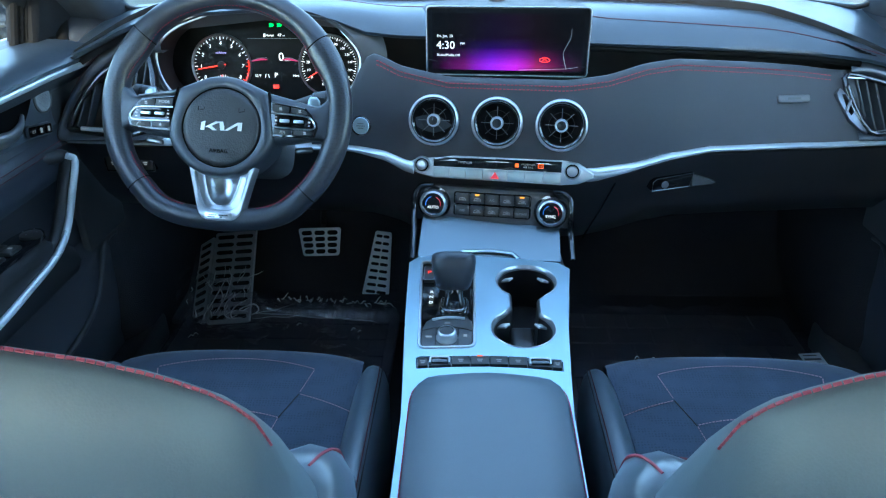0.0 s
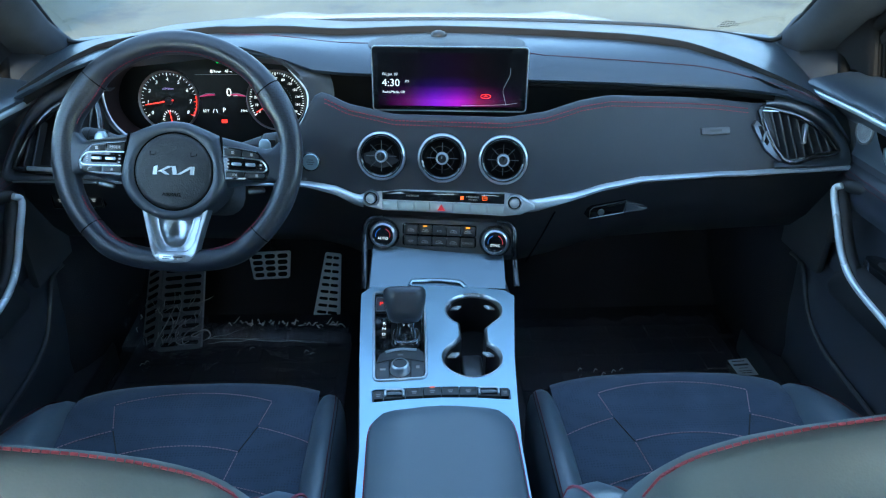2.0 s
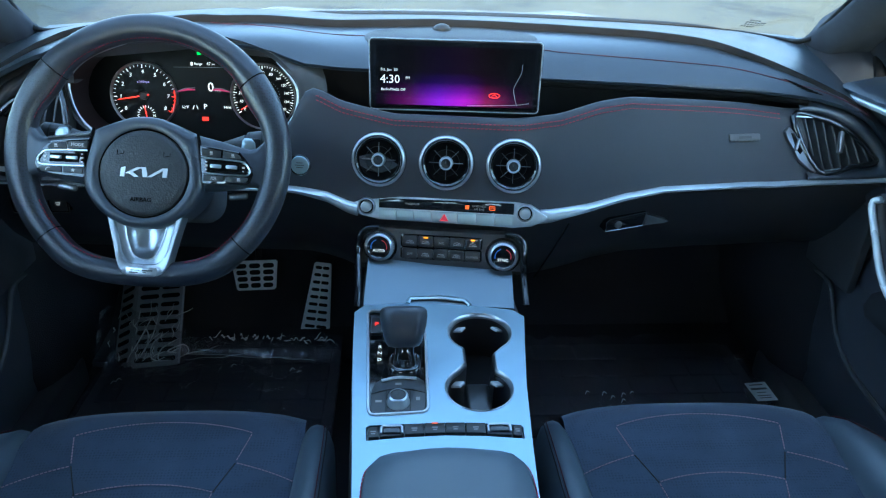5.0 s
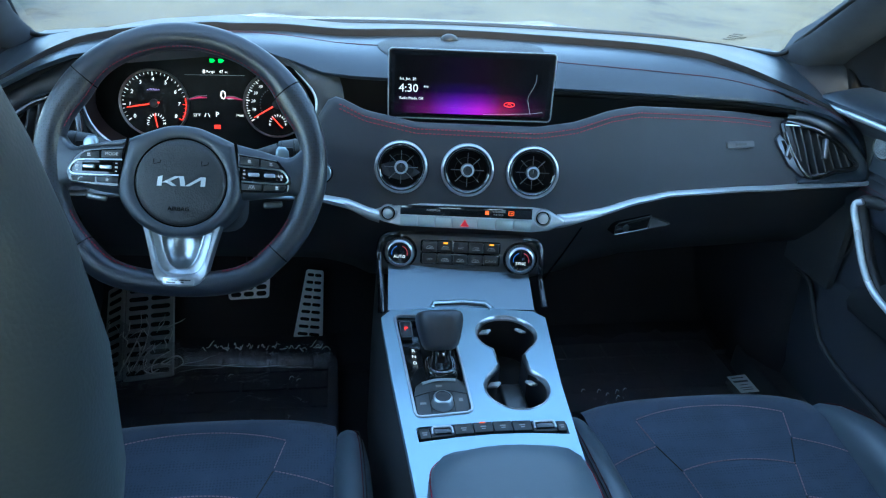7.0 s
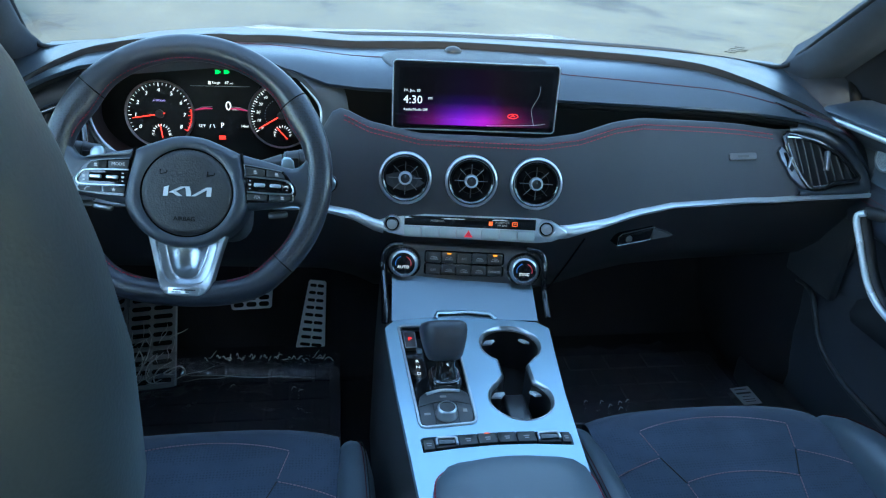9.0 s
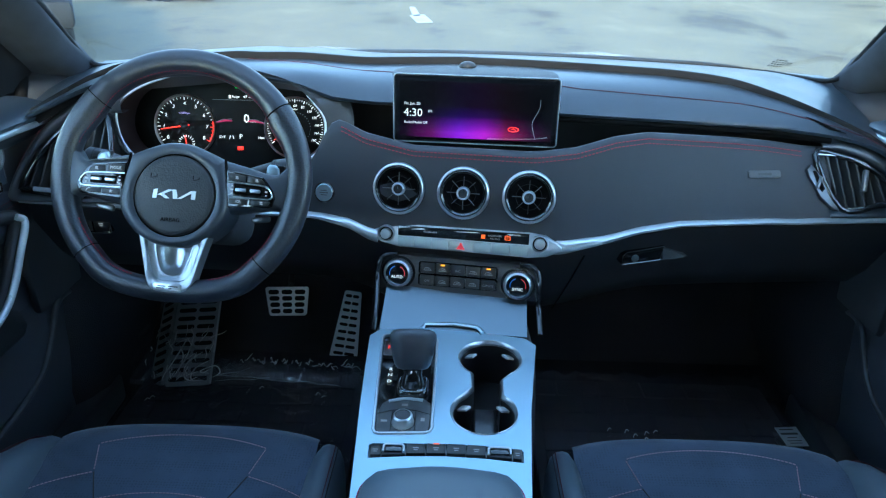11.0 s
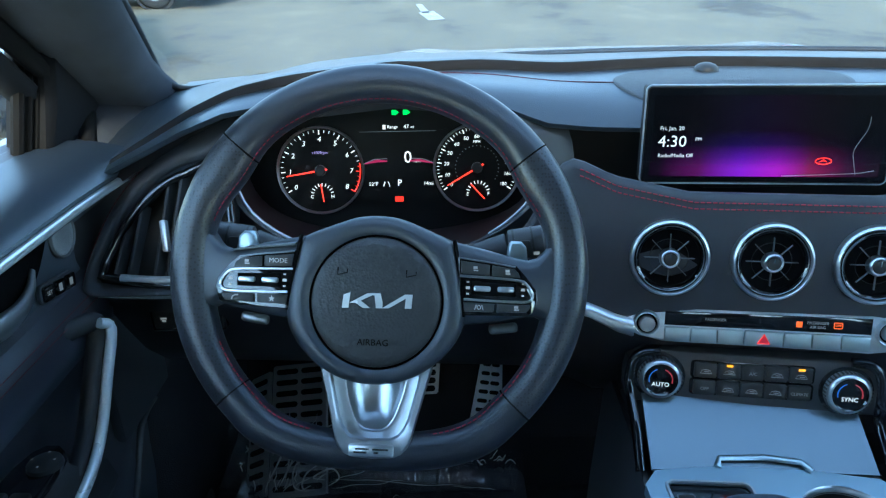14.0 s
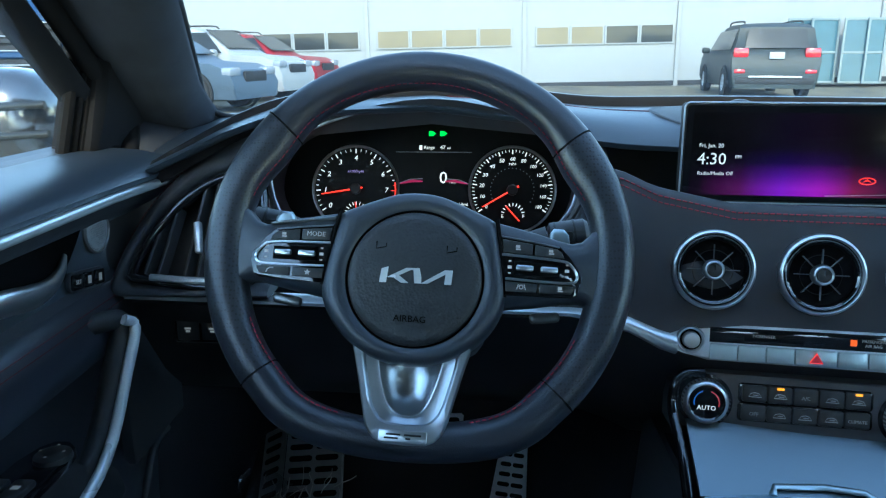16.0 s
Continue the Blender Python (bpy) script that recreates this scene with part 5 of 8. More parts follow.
def wheel_hub(t):
    """The soft hub round the horn pad, rolled over at its edge."""
    half = [(0.0, 0.0480), (0.018, 0.0462), (0.034, 0.0408), (0.050, 0.0345), (0.0625, 0.0290), (0.0665, 0.0240), (0.0705, 0.002), (0.0745, -0.020), (0.0765, -0.040), (0.0720, -0.055), (0.0615, -0.0700), (0.047, -0.0830), (0.030, -0.0920), (0.014, -0.0963), (0.0, -0.0972)]
    edge = [(q.x, q.y) for q in spline([(x, y, 0) for x, y in mirror_points(half)], 4, True)]
    rows = []
    for f, z in ((1.0, -0.030), (1.0, 0.004), (0.985, 0.0115), (0.94, 0.0175), (0.86, 0.0215), (0.72, 0.0240), (0.45, 0.0250), (0.12, 0.0245), (0.0, 0.0225)):
        ring = []
        for x, y in edge:
            d = Vector((x - PADC[0], y - PADC[1]))
            r = d.length
            k = (0.0570 + (r - 0.0570) * f) / r
            ring.append(WHEEL @ Vector((PADC[0] + d.x * k, PADC[1] + d.y * k, z - 0.10 * max(0.0, r - 0.066) * f)))
        rows.append(ring)
    part("hub_cover", loft(rows, closed_u=True), M["hubleather"], t, "soft black hub cover", 60)
    PAD = WHEEL @ pose(PADC[0], PADC[1], 0.0235)
    pad = part("horn_pad", lathe([(0.0552, -0.006), (0.0550, -0.0012), (0.0540, 0.0006), (0.047, 0.0016), (0.03, 0.0026), (0.0, 0.0034)], PAD, 64), M["hornpad"], t, "grained round horn pad", 60)
    part("pad_gap", lathe([(0.0580, -0.0040), (0.0566, -0.0052), (0.0548, -0.0040)], PAD, 64), M["hole"], t)
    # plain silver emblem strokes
    em = PAD @ pose(0.0012, 0.0012, 0.0040, 0, 0, 1.5)
    k = 0.000468
    for poly in ([(-63, -13), (-60, 11), (-48, 15), (-51, -13)], [(-50, -4), (-38, -4), (-1, 13.5), (-17, 13.5)], [(-40, -3), (-30, 1), (-12, -13), (-25, -13)],
                 [(-17, 13.5), (6, 13.5), (10, -2), (10, -13), (-2, -13), (-4, 10), (-10, 10.5)], [(9, -13), (21, -13), (64, 12), (50, 12)], [(52, 9), (64, 12), (62, -13), (50, -13)]):
        part("emblem_stroke", prism([(x * k, y * k) for x, y in poly][::-1], 0.002, em, 0.0002, 1), M["emblem"], pad, "silver emblem stroke")
    letters("AIRBAG", 0.0076, PAD @ pose(-0.001, -0.034, 0.0031), M["dim_relief"], pad, "embossed_word", 0.0004)
    for sx in (-1, 1):
        part("horn_mark", tube([PAD @ Vector((sx * 0.029 + dx, 0.025 + dy, 0.0026)) for dx, dy in ((-0.004, 0.003), (-0.004, -0.003), (0.004, -0.001), (0.004, 0.002))], 0.0005, 4), M["dim_relief"], pad)


def wheel_spoke(t, s):
    """One side spoke with its key pod; s = -1 for the one by the door."""
    def mir(poly):
        out = [(s * x, y) for x, y in poly]
        return out if s > 0 else out[::-1]

    # body from the hub into the rim, its upper edge flowing into the thumb grip
    rows = []
    for x, yt, yb, z in ((0.058, 0.030, -0.052, 0.0150), (0.066, 0.0285, -0.047, 0.0165), (0.080, 0.0255, -0.0440, 0.0172), (0.100, 0.0212, -0.0410, 0.0172), (0.118, 0.0165, -0.0375, 0.0168), (0.130, 0.0145, -0.0350, 0.0155), (0.138, 0.0170, -0.0350, 0.0140), (0.145, 0.0240, -0.0385, 0.0125), (0.152, 0.0340, -0.0460, 0.0100), (0.160, 0.0420, -0.0540, 0.0060)):
        h = yt - yb
        sec = [(yt - 0.004, -0.020), (yt, -0.006), (yt - 0.0005, z - 0.009), (yt - 0.003, z - 0.0025), (yt - 0.008, z), (yb + h * 0.5, z + 0.0008), (yb + 0.010, z), (yb + 0.004, z - 0.003), (yb + 0.0008, z - 0.009), (yb, -0.006), (yb + 0.004, -0.020)]
        rows.append([WHEEL @ Vector((s * x, y, w)) for y, w in sec])
    part("spoke", loft(rows, closed_u=True, caps=True), M["hubleather"], t, "", 60)
    SP = WHEEL @ pose(s * 0.10, 0, 0.0172) @ pose(0, 0, 0, 0, s * 2.2, 0) @ pose(-s * 0.10, 0, 0)
    pod = [(0.0690, 0.0150), (0.0960, 0.0122), (0.1190, 0.0090), (0.1265, 0.0010), (0.1365, -0.0110), (0.1375, -0.0190), (0.1340, -0.0305), (0.1290, -0.0330), (0.0760, -0.0345), (0.0715, -0.0340)]
    part("key_pod", prism(mir(pod), 0.006, SP @ pose(0, 0, 0.0012), 0.0010, 2), M["gloss"], t, "gloss black key pod")
    part("hub_gap", tube([SP @ Vector((s * x, y, -0.0005)) for x, y in ((0.0655, 0.029), (0.0690, 0.010), (0.0725, -0.012), (0.0752, -0.036))], 0.0018, 6), M["hole"], t)
    # light along this spoke's top, drawn as a pale strip
    if s < 0:
        brow = [(0.0690, 0.0222), (0.0950, 0.0190), (0.1215, 0.0146), (0.1245, 0.0128), (0.0960, 0.0163), (0.0700, 0.0192)]
        part("spoke_highlight", prism(mir(brow), 0.006, SP @ pose(0, 0, 0.0022), 0.0009, 2), M["rocker"], t, "pale strip drawn for the lit upper edge of the spoke", 60)
    part("key_edge", tube([SP @ Vector((s * x, y, 0.0014)) for x, y in ((0.0705, 0.0140), (0.0960, 0.0112), (0.1180, 0.0080))], 0.0008, 6), M["rocker"], t)
    top_keys = ([(0.0722, 0.0010), (0.0960, -0.0002), (0.0962, 0.0092), (0.0710, 0.0118)], [(0.0980, -0.0003), (0.1225, -0.0012), (0.1205, 0.0035), (0.1165, 0.0065), (0.0982, 0.0090)])
    low_keys = ([(0.0755, -0.0312), (0.1005, -0.0308), (0.1012, -0.0232), (0.0748, -0.0230)], [(0.1030, -0.0308), (0.1285, -0.0300), (0.1315, -0.0262), (0.1318, -0.0235), (0.1032, -0.0232)])
    for k, poly in enumerate(top_keys + low_keys):
        key = part("key", prism(mir(poly), 0.004, SP @ pose(0, 0, 0.0026), 0.0008), M["button"], t)
        cx, cy = sum(q[0] for q in poly) / len(poly), sum(q[1] for q in poly) / len(poly)
        km = SP @ pose(s * cx, cy, 0.0030)
        if s < 0 and k == 0:
            letters("MODE", 0.0056, km, M["key_mark"], key)
        elif s < 0 and k == 2:
            star = [(0.0028 * (1 if q % 2 == 0 else 0.45) * math.sin(math.pi * q / 5), 0.0028 * (1 if q % 2 == 0 else 0.45) * math.cos(math.pi * q / 5)) for q in range(10)]
            part("key_symbol", prism(star[::-1], 0.0003, km), M["key_mark"], key)
        elif s < 0 and k == 3:
            part("key_symbol", tube([km @ Vector((x, y, 0)) for x, y in ((-0.0030, -0.0022), (-0.0024, 0.0002), (-0.0004, 0.0016), (0.0026, 0.0018))], 0.0006, 5), M["key_mark"], key)
        elif s > 0 and k == 2:
            for q in (-1, 1):
                part("key_symbol", tube([km @ Vector((q * 0.0036, -0.0022, 0)), km @ Vector((q * 0.0022, 0.0022, 0))], 0.0004, 4), M["key_mark"], key)
            part("key_symbol", tube([km @ Vector((0.0016 * math.cos(a), 0.0016 * math.sin(a), 0)) for a in (2 * math.pi * q / 12 for q in range(12))], 0.0004, 4, closed=True), M["key_mark"], key)
        else:
            bar(km, 0, 0.0009, 0.0034, 0.0022, M["key_mark"], key, "key_symbol")
            bar(km, 0.0004, -0.0014, 0.0040, 0.0012, M["key_mark"], key, "key_symbol")
    band = spline([(0.0712, -0.0010, 0), (0.0970, -0.0018, 0), (0.1215, -0.0033, 0), (0.1280, -0.0065, 0), (0.1325, -0.0125, 0), (0.1333, -0.0172, 0), (0.1300, -0.0207, 0), (0.1200, -0.0215, 0), (0.0980, -0.0214, 0), (0.0750, -0.0208, 0)], 3)
    part("band", tube([SP @ Vector((s * q.x, q.y, 0.0022)) for q in band], 0.00115, 6), M["ringmetal"], t, "silver loop round the rocker keys")
    part("rocker_seat", prism(mir([(0.0815, -0.0170), (0.1190, -0.0172), (0.1190, -0.0062), (0.0815, -0.0055)]), 0.0012, SP @ pose(0, 0, 0.0016), 0.0004, 1), M["hole"], t)
    for x in (0.0902, 0.1102):
        part("rocker", rbox(SP @ pose(s * x, -0.0113, 0.0026), 0.0142, 0.0046, 0.0045, 0.0014, 2), M["ringmetal"], t, "satin metal rocker")
    for x in (0.0780, 0.1250):
        for y in (-0.0060, -0.0110, -0.0160):
            bar(SP @ pose(0, 0, 0.0016), s * x, y, 0.0022 if y != -0.0110 else 0.0034, 0.0014 if y != -0.0110 else 0.0024, M["key_mark"], t, "key_symbol")
    # shift paddle behind the spoke, its tip over the upper edge, its foot below
    tip = [(0.1125, 0.0120), (0.1135, 0.0275), (0.1165, 0.0320), (0.1255, 0.0318), (0.1300, 0.0270), (0.1325, 0.0100)]
    part("paddle", prism(mir(tip), 0.007, WHEEL @ pose(0, 0, -0.014), 0.0028, 3), M["satin"], t, "silver shift paddle", 60)
    part("paddle_foot", rbox(WHEEL @ pose(s * 0.112, -0.047, -0.018, 0, 0, s * 8), 0.026, 0.009, 0.008, 0.0035, 3), M["rocker"], t, "", 60)


def steering_wheel():
    t = thing("steering_wheel", "flat-bottomed black leather steering wheel with red stitching and silver lower spoke", "steering wheel", (-0.391, 0.06, 0.85))
    line = rim_line(128)
    # perforated sides, smooth top and bottom, joined by thin seams
    n = len(line)
    for a0, a1, mat in ((-41, 40, "perf"), (40, 140, "leather"), (140, 221, "perf"), (221, 319, "leather")):
        rows = []
        for k in range(round(a0 / 360 * n), round(a1 / 360 * n) + 1):
            x, y, a = line[k % n]
            rows.append(rim_ring(x, y, a, rim_wide(a)))
        part("rim", loft(rows, closed_u=True), M[mat], t, "", 60)
    for a in (40, 140, 221, 319):
        x, y, aa = min(line, key=lambda q: abs(q[2] - a))
        part("seam", tube([q + (q - WHEEL @ Vector((x, y, 0))).normalized() * 0.0002 for q in rim_ring(x, y, aa, rim_wide(aa))], 0.0009, 4, closed=True), M["hole"], t)
    inner = []
    for x, y, a in line:
        k = 0.0172 * (2 * rim_wide(a) - 1) * 0.90
        inner.append(WHEEL @ Vector((x - k * math.cos(radians(a)), y - k * math.sin(radians(a)), 0.0085)))
    for a0, a1 in ((18, 168), (203, 252), (288, 337)):
        stitches([q for q, (x, y, a) in zip(inner, line) if a0 < a < a1], t, 0.0052, 0.0034, 0.0004 if a0 < 180 else 0.0006, M["red"])
    wheel_hub(t)
    for s in (-1, 1):
        wheel_spoke(t, s)
    # lower spoke of pale metal: a frame, a sunk slope and a brushed scoop
    c0 = 0.0026
    lo = mirror_points([(0.0, -0.080), (0.030, -0.080), (0.0490, -0.080), (0.0435, -0.100), (0.0385, -0.120), (0.0340, -0.139), (0.0305, -0.150), (0.0255, -0.1568), (0.0180, -0.1602), (0.0, -0.1612)])
    so = mirror_points([(0.0, -0.080), (0.024, -0.080), (0.0400, -0.080), (0.0370, -0.097), (0.0335, -0.112), (0.0300, -0.126), (0.0265, -0.1345), (0.0215, -0.1405), (0.0150, -0.1432), (0.0, -0.1438)])
    sc = mirror_points([(0.0, -0.080), (0.016, -0.080), (0.0280, -0.080), (0.0255, -0.097), (0.0225, -0.110), (0.0192, -0.120), (0.0160, -0.1272), (0.0115, -0.1330), (0.0060, -0.1356), (0.0, -0.1360)])
    A, B, C = walk_round(lo, 96), walk_round(so, 96), walk_round(sc, 96)

    def mixed(p_, q_, f, z):
        return [WHEEL @ Vector((c0 + p[0] + (q[0] - p[0]) * f, p[1] + (q[1] - p[1]) * f, z)) for p, q in zip(p_, q_)]

    part("lower_spoke", loft([mixed(A, B, 0, -0.004), mixed(A, B, 0, 0.0130), mixed(A, B, 0.10, 0.0160), mixed(A, B, 0.25, 0.0172), mixed(A, B, 0.80, 0.0170), mixed(A, B, 1.0, 0.0160), mixed(B, C, 0.12, 0.0115), mixed(B, C, 0.7, 0.0090), mixed(B, C, 1.0, 0.0094)], closed_u=True), M["spokemetal"], t, "satin silver lower spoke", 28)
    rows = []
    for f in np.linspace(0, 1, 16):
        y = -0.080 - 0.0562 * f
        w = lerp_table(y, [-0.1362, -0.1356, -0.1330, -0.1272, -0.120, -0.110, -0.097, -0.080], [0.002, 0.0062, 0.0117, 0.0162, 0.0194, 0.0227, 0.0257, 0.0282])
        deep = 0.0165 * math.sqrt(max(0.0, 1 - f ** 3.0))
        rows.append([WHEEL @ Vector((c0 + w * u, y, 0.0095 - deep * (1 - u * u) ** 0.7 * min(1, w / 0.018))) for u in np.linspace(-1, 1, 19)])
    part("spoke_scoop", loft(rows), M["scoop"], t, "brushed scoop", 60)
    rim = [(q.x, q.y) for q in spline([(x, y, 0) for x, y in sc], 2, True)]
    part("scoop_edge", tube([WHEEL @ Vector((c0 + x, y, 0.0096)) for x, y in rim if y < -0.0815], 0.0007, 5), M["ringmetal"], t)
    bd = WHEEL @ pose(0.0018, -0.1520, 0.0184)
    part("badge", prism(rounded(0.0385, 0.0098, 0.0015), 0.003, bd, 0.0006), M["ringmetal"], t, "small silver badge")
    for x, y, w in ((-0.0075, 0.0014, 0.0115), (-0.0090, -0.0014, 0.0110), (0.0080, 0.0014, 0.0135), (0.0045, -0.0014, 0.0040)):
        bar(bd @ pose(0, 0, 0.0005), x, y, w, 0.0015, M["button"], t, "badge_bar")
    # column behind
    part("column_shroud", rbox(WHEEL @ pose(0, -0.04, -0.10), 0.13, 0.09, 0.14, 0.03, 4), M["plastic"], t, "black column shroud", 60)
    return t


def perforated():
    """Leather with rows of small punched holes."""
    m = M["leather"].copy()
    m.name = "perforated_leather"
    nt = m.node_tree
    b = nt.nodes["Principled BSDF"]
    tc = nt.nodes.new("ShaderNodeTexCoord")
    vo = nt.nodes.new("ShaderNodeTexVoronoi")
    vo.inputs["Scale"].default_value, vo.inputs["Randomness"].default_value = 330, 0.35
    nt.links.new(tc.outputs["Object"], vo.inputs["Vector"])
    mr = nt.nodes.new("ShaderNodeMapRange")
    mr.inputs["From Min"].default_value, mr.inputs["From Max"].default_value = 0.27, 0.36
    nt.links.new(vo.outputs["Distance"], mr.inputs["Value"])
    mx = nt.nodes.new("ShaderNodeMix")
    mx.data_type = "RGBA"
    mx.inputs["A"].default_value, mx.inputs["B"].default_value = (0.007, 0.008, 0.010, 1), (0.024, 0.027, 0.036, 1)
    nt.links.new(mr.outputs[0], mx.inputs["Factor"])
    nt.links.new(mx.outputs["Result"], b.inputs["Base Color"])
    for n in nt.nodes:
        if n.type == "BUMP":
            nt.links.new(mr.outputs[0], n.inputs["Height"])
            n.inputs["Distance"].default_value, n.inputs["Strength"].default_value = 0.0002, 0.3
    return m


M["perf"] = perforated()
steering_wheel()


def stalk(s):
    t = thing("column_stalk", "black control stalk with a ribbed end on the steering column", "stalk", (-0.391 + s * 0.1, 0.13, 0.86), "column stalks")
    a = COLUMN @ Vector((s * 0.04, 0.000, -0.060))
    b = COLUMN @ Vector((s * 0.120, 0.030 if s < 0 else 0.022, -0.046))
    c = COLUMN @ Vector((s * 0.156, 0.036 if s < 0 else 0.027, -0.042))
    part("arm", tube([a, a + (b - a) * 0.6, b], [0.011, 0.012, 0.0125], 14), M["plastic"], t)
    end = part("end", tube([b, b + (c - b) * 0.06, b + (c - b) * 0.9, c], [0.011, 0.0150, 0.0145, 0.011], 18), M["plastic"], t)
    for f in (0.15, 0.62):
        q = b + (c - b) * f
        part("rib", tube([q, q + (c - b) * 0.05], 0.0154, 18), M["button"], end)
    mk = facing(b + (c - b) * 0.4 + Vector((0, -0.0150, 0.001)), 0, 10)
    part("collar", prism(rounded(0.011, 0.016, 0.002, 2), 0.002, mk @ pose(0, 0, 0.0008), 0.0005), M["button"], end)
    for dx, dy in ((-0.012, 0.005), (-0.012, -0.004), (0.011, 0.004), (0.011, -0.004)):
        bar(mk, s * dx, dy, 0.0055, 0.003, M["key_mark"], t)
    return t


stalk(-1)
stalk(1)
# start button, right of the column
sb = facing((-0.2145, 0.2165, 0.7855), -6, 14)
t = thing("start_button", "round flat silver start button on the dashboard", "button", (-0.2145, 0.2165, 0.7855))
part("ring", lathe([(0.0165, -0.006), (0.0165, 0.0012), (0.0155, 0.0024), (0.0140, 0.0018)], sb, 36), M["gloss"], t)
part("cap", lathe([(0.0140, 0.0), (0.0138, 0.0022), (0.0128, 0.0030), (0.0, 0.0034)], sb, 36), M["satin"], t, "satin silver cap")
for y, w in ((0.0036, 0.010), (0.0, 0.014), (-0.0036, 0.010)):
    bar(sb @ pose(0, 0, 0.0037), 0, y, w, 0.0013, M["fin"], t)


# ---- instrument cluster ----
CT = 14
CL = facing((-0.389, 0.372, 0.848), 0, CT)


def gauge(t, cx, cy, r, n_major, words, a0, a1, minor, needle, redline=None):
    m = CL @ pose(cx, cy, 0.0)
    part("gauge_ring", lathe([(r, -0.004), (r + 0.0005, 0.004), (r + 0.002, 0.005), (r + 0.003, 0.0035), (r + 0.003, -0.004)], m, 56), M["gauge_ring"], t, "thin dark steel ring", 60)
    part("gauge_face", lathe([(r, 0.0005), (0.0, 0.0005)], m, 48), M["gloss_face"], t)
    for k in range(n_major * minor + 1):
        f = k / (n_major * minor)
        a = radians(a0 + (a1 - a0) * f)
        major = k % minor == 0
        red = redline is not None and f > redline
        ln = 0.0055 if major else 0.003
        w = 0.0013 if major else 0.0007
        part("tick", rbox(m @ Matrix.Translation(((r - 0.002 - ln / 2) * math.cos(a), (r - 0.002 - ln / 2) * math.sin(a), 0.0012)) @ pose(0, 0, 0, 0, 0, math.degrees(a)), ln, w, 0.0004, 0, 1), M["red_glow"] if red else M["gauge_mark"], t)
    for k, wd in enumerate(words):
        a = radians(a0 + (a1 - a0) * k / (len(words) - 1))
        letters(wd, (0.0088 if len(words) < 10 else 0.0066) if len(wd) < 3 else 0.0058, m @ pose((r - 0.0135) * math.cos(a), (r - 0.0135) * math.sin(a), 0.0012), M["gauge_mark"], t, "numeral", 0.0001, "CENTER", 0.15)
    if redline is not None:
        arc = [m @ Vector(((r - 0.002) * math.cos(a), (r - 0.002) * math.sin(a), 0.0013)) for a in (radians(a0 + (a1 - a0) * f) for f in np.linspace(redline, 1, 10))]
        part("red_band", tube(arc, 0.0009, 4), M["red_glow"], t)
    a = radians(needle)
    tip = Vector((math.cos(a), math.sin(a), 0))
    part("needle", tube([m @ (tip * -0.009 + Vector((0, 0, 0.006))), m @ (tip * (r - 0.009) + Vector((0, 0, 0.005)))], [0.0013, 0.0007], 6), M["needle"], t, "glowing red needle")
    part("needle_hub", lathe([(0.007, 0.001), (0.0068, 0.007), (0.0055, 0.008), (0.0, 0.008)], m, 24), M["dark"], t)
    # small gauge at the foot
    sm = CL @ pose(cx + 0.001, cy - 0.031, 0.001)
    for k in range(9):
        a = radians(165 - 150 * k / 8)
        ln = 0.004
        part("tick", rbox(sm @ Matrix.Translation((0.013 * math.cos(a), 0.013 * math.sin(a), 0.0008)) @ pose(0, 0, 0, 0, 0, math.degrees(a)), ln, 0.0009, 0.0004, 0, 1), M["gauge_mark"], t)
    return sm




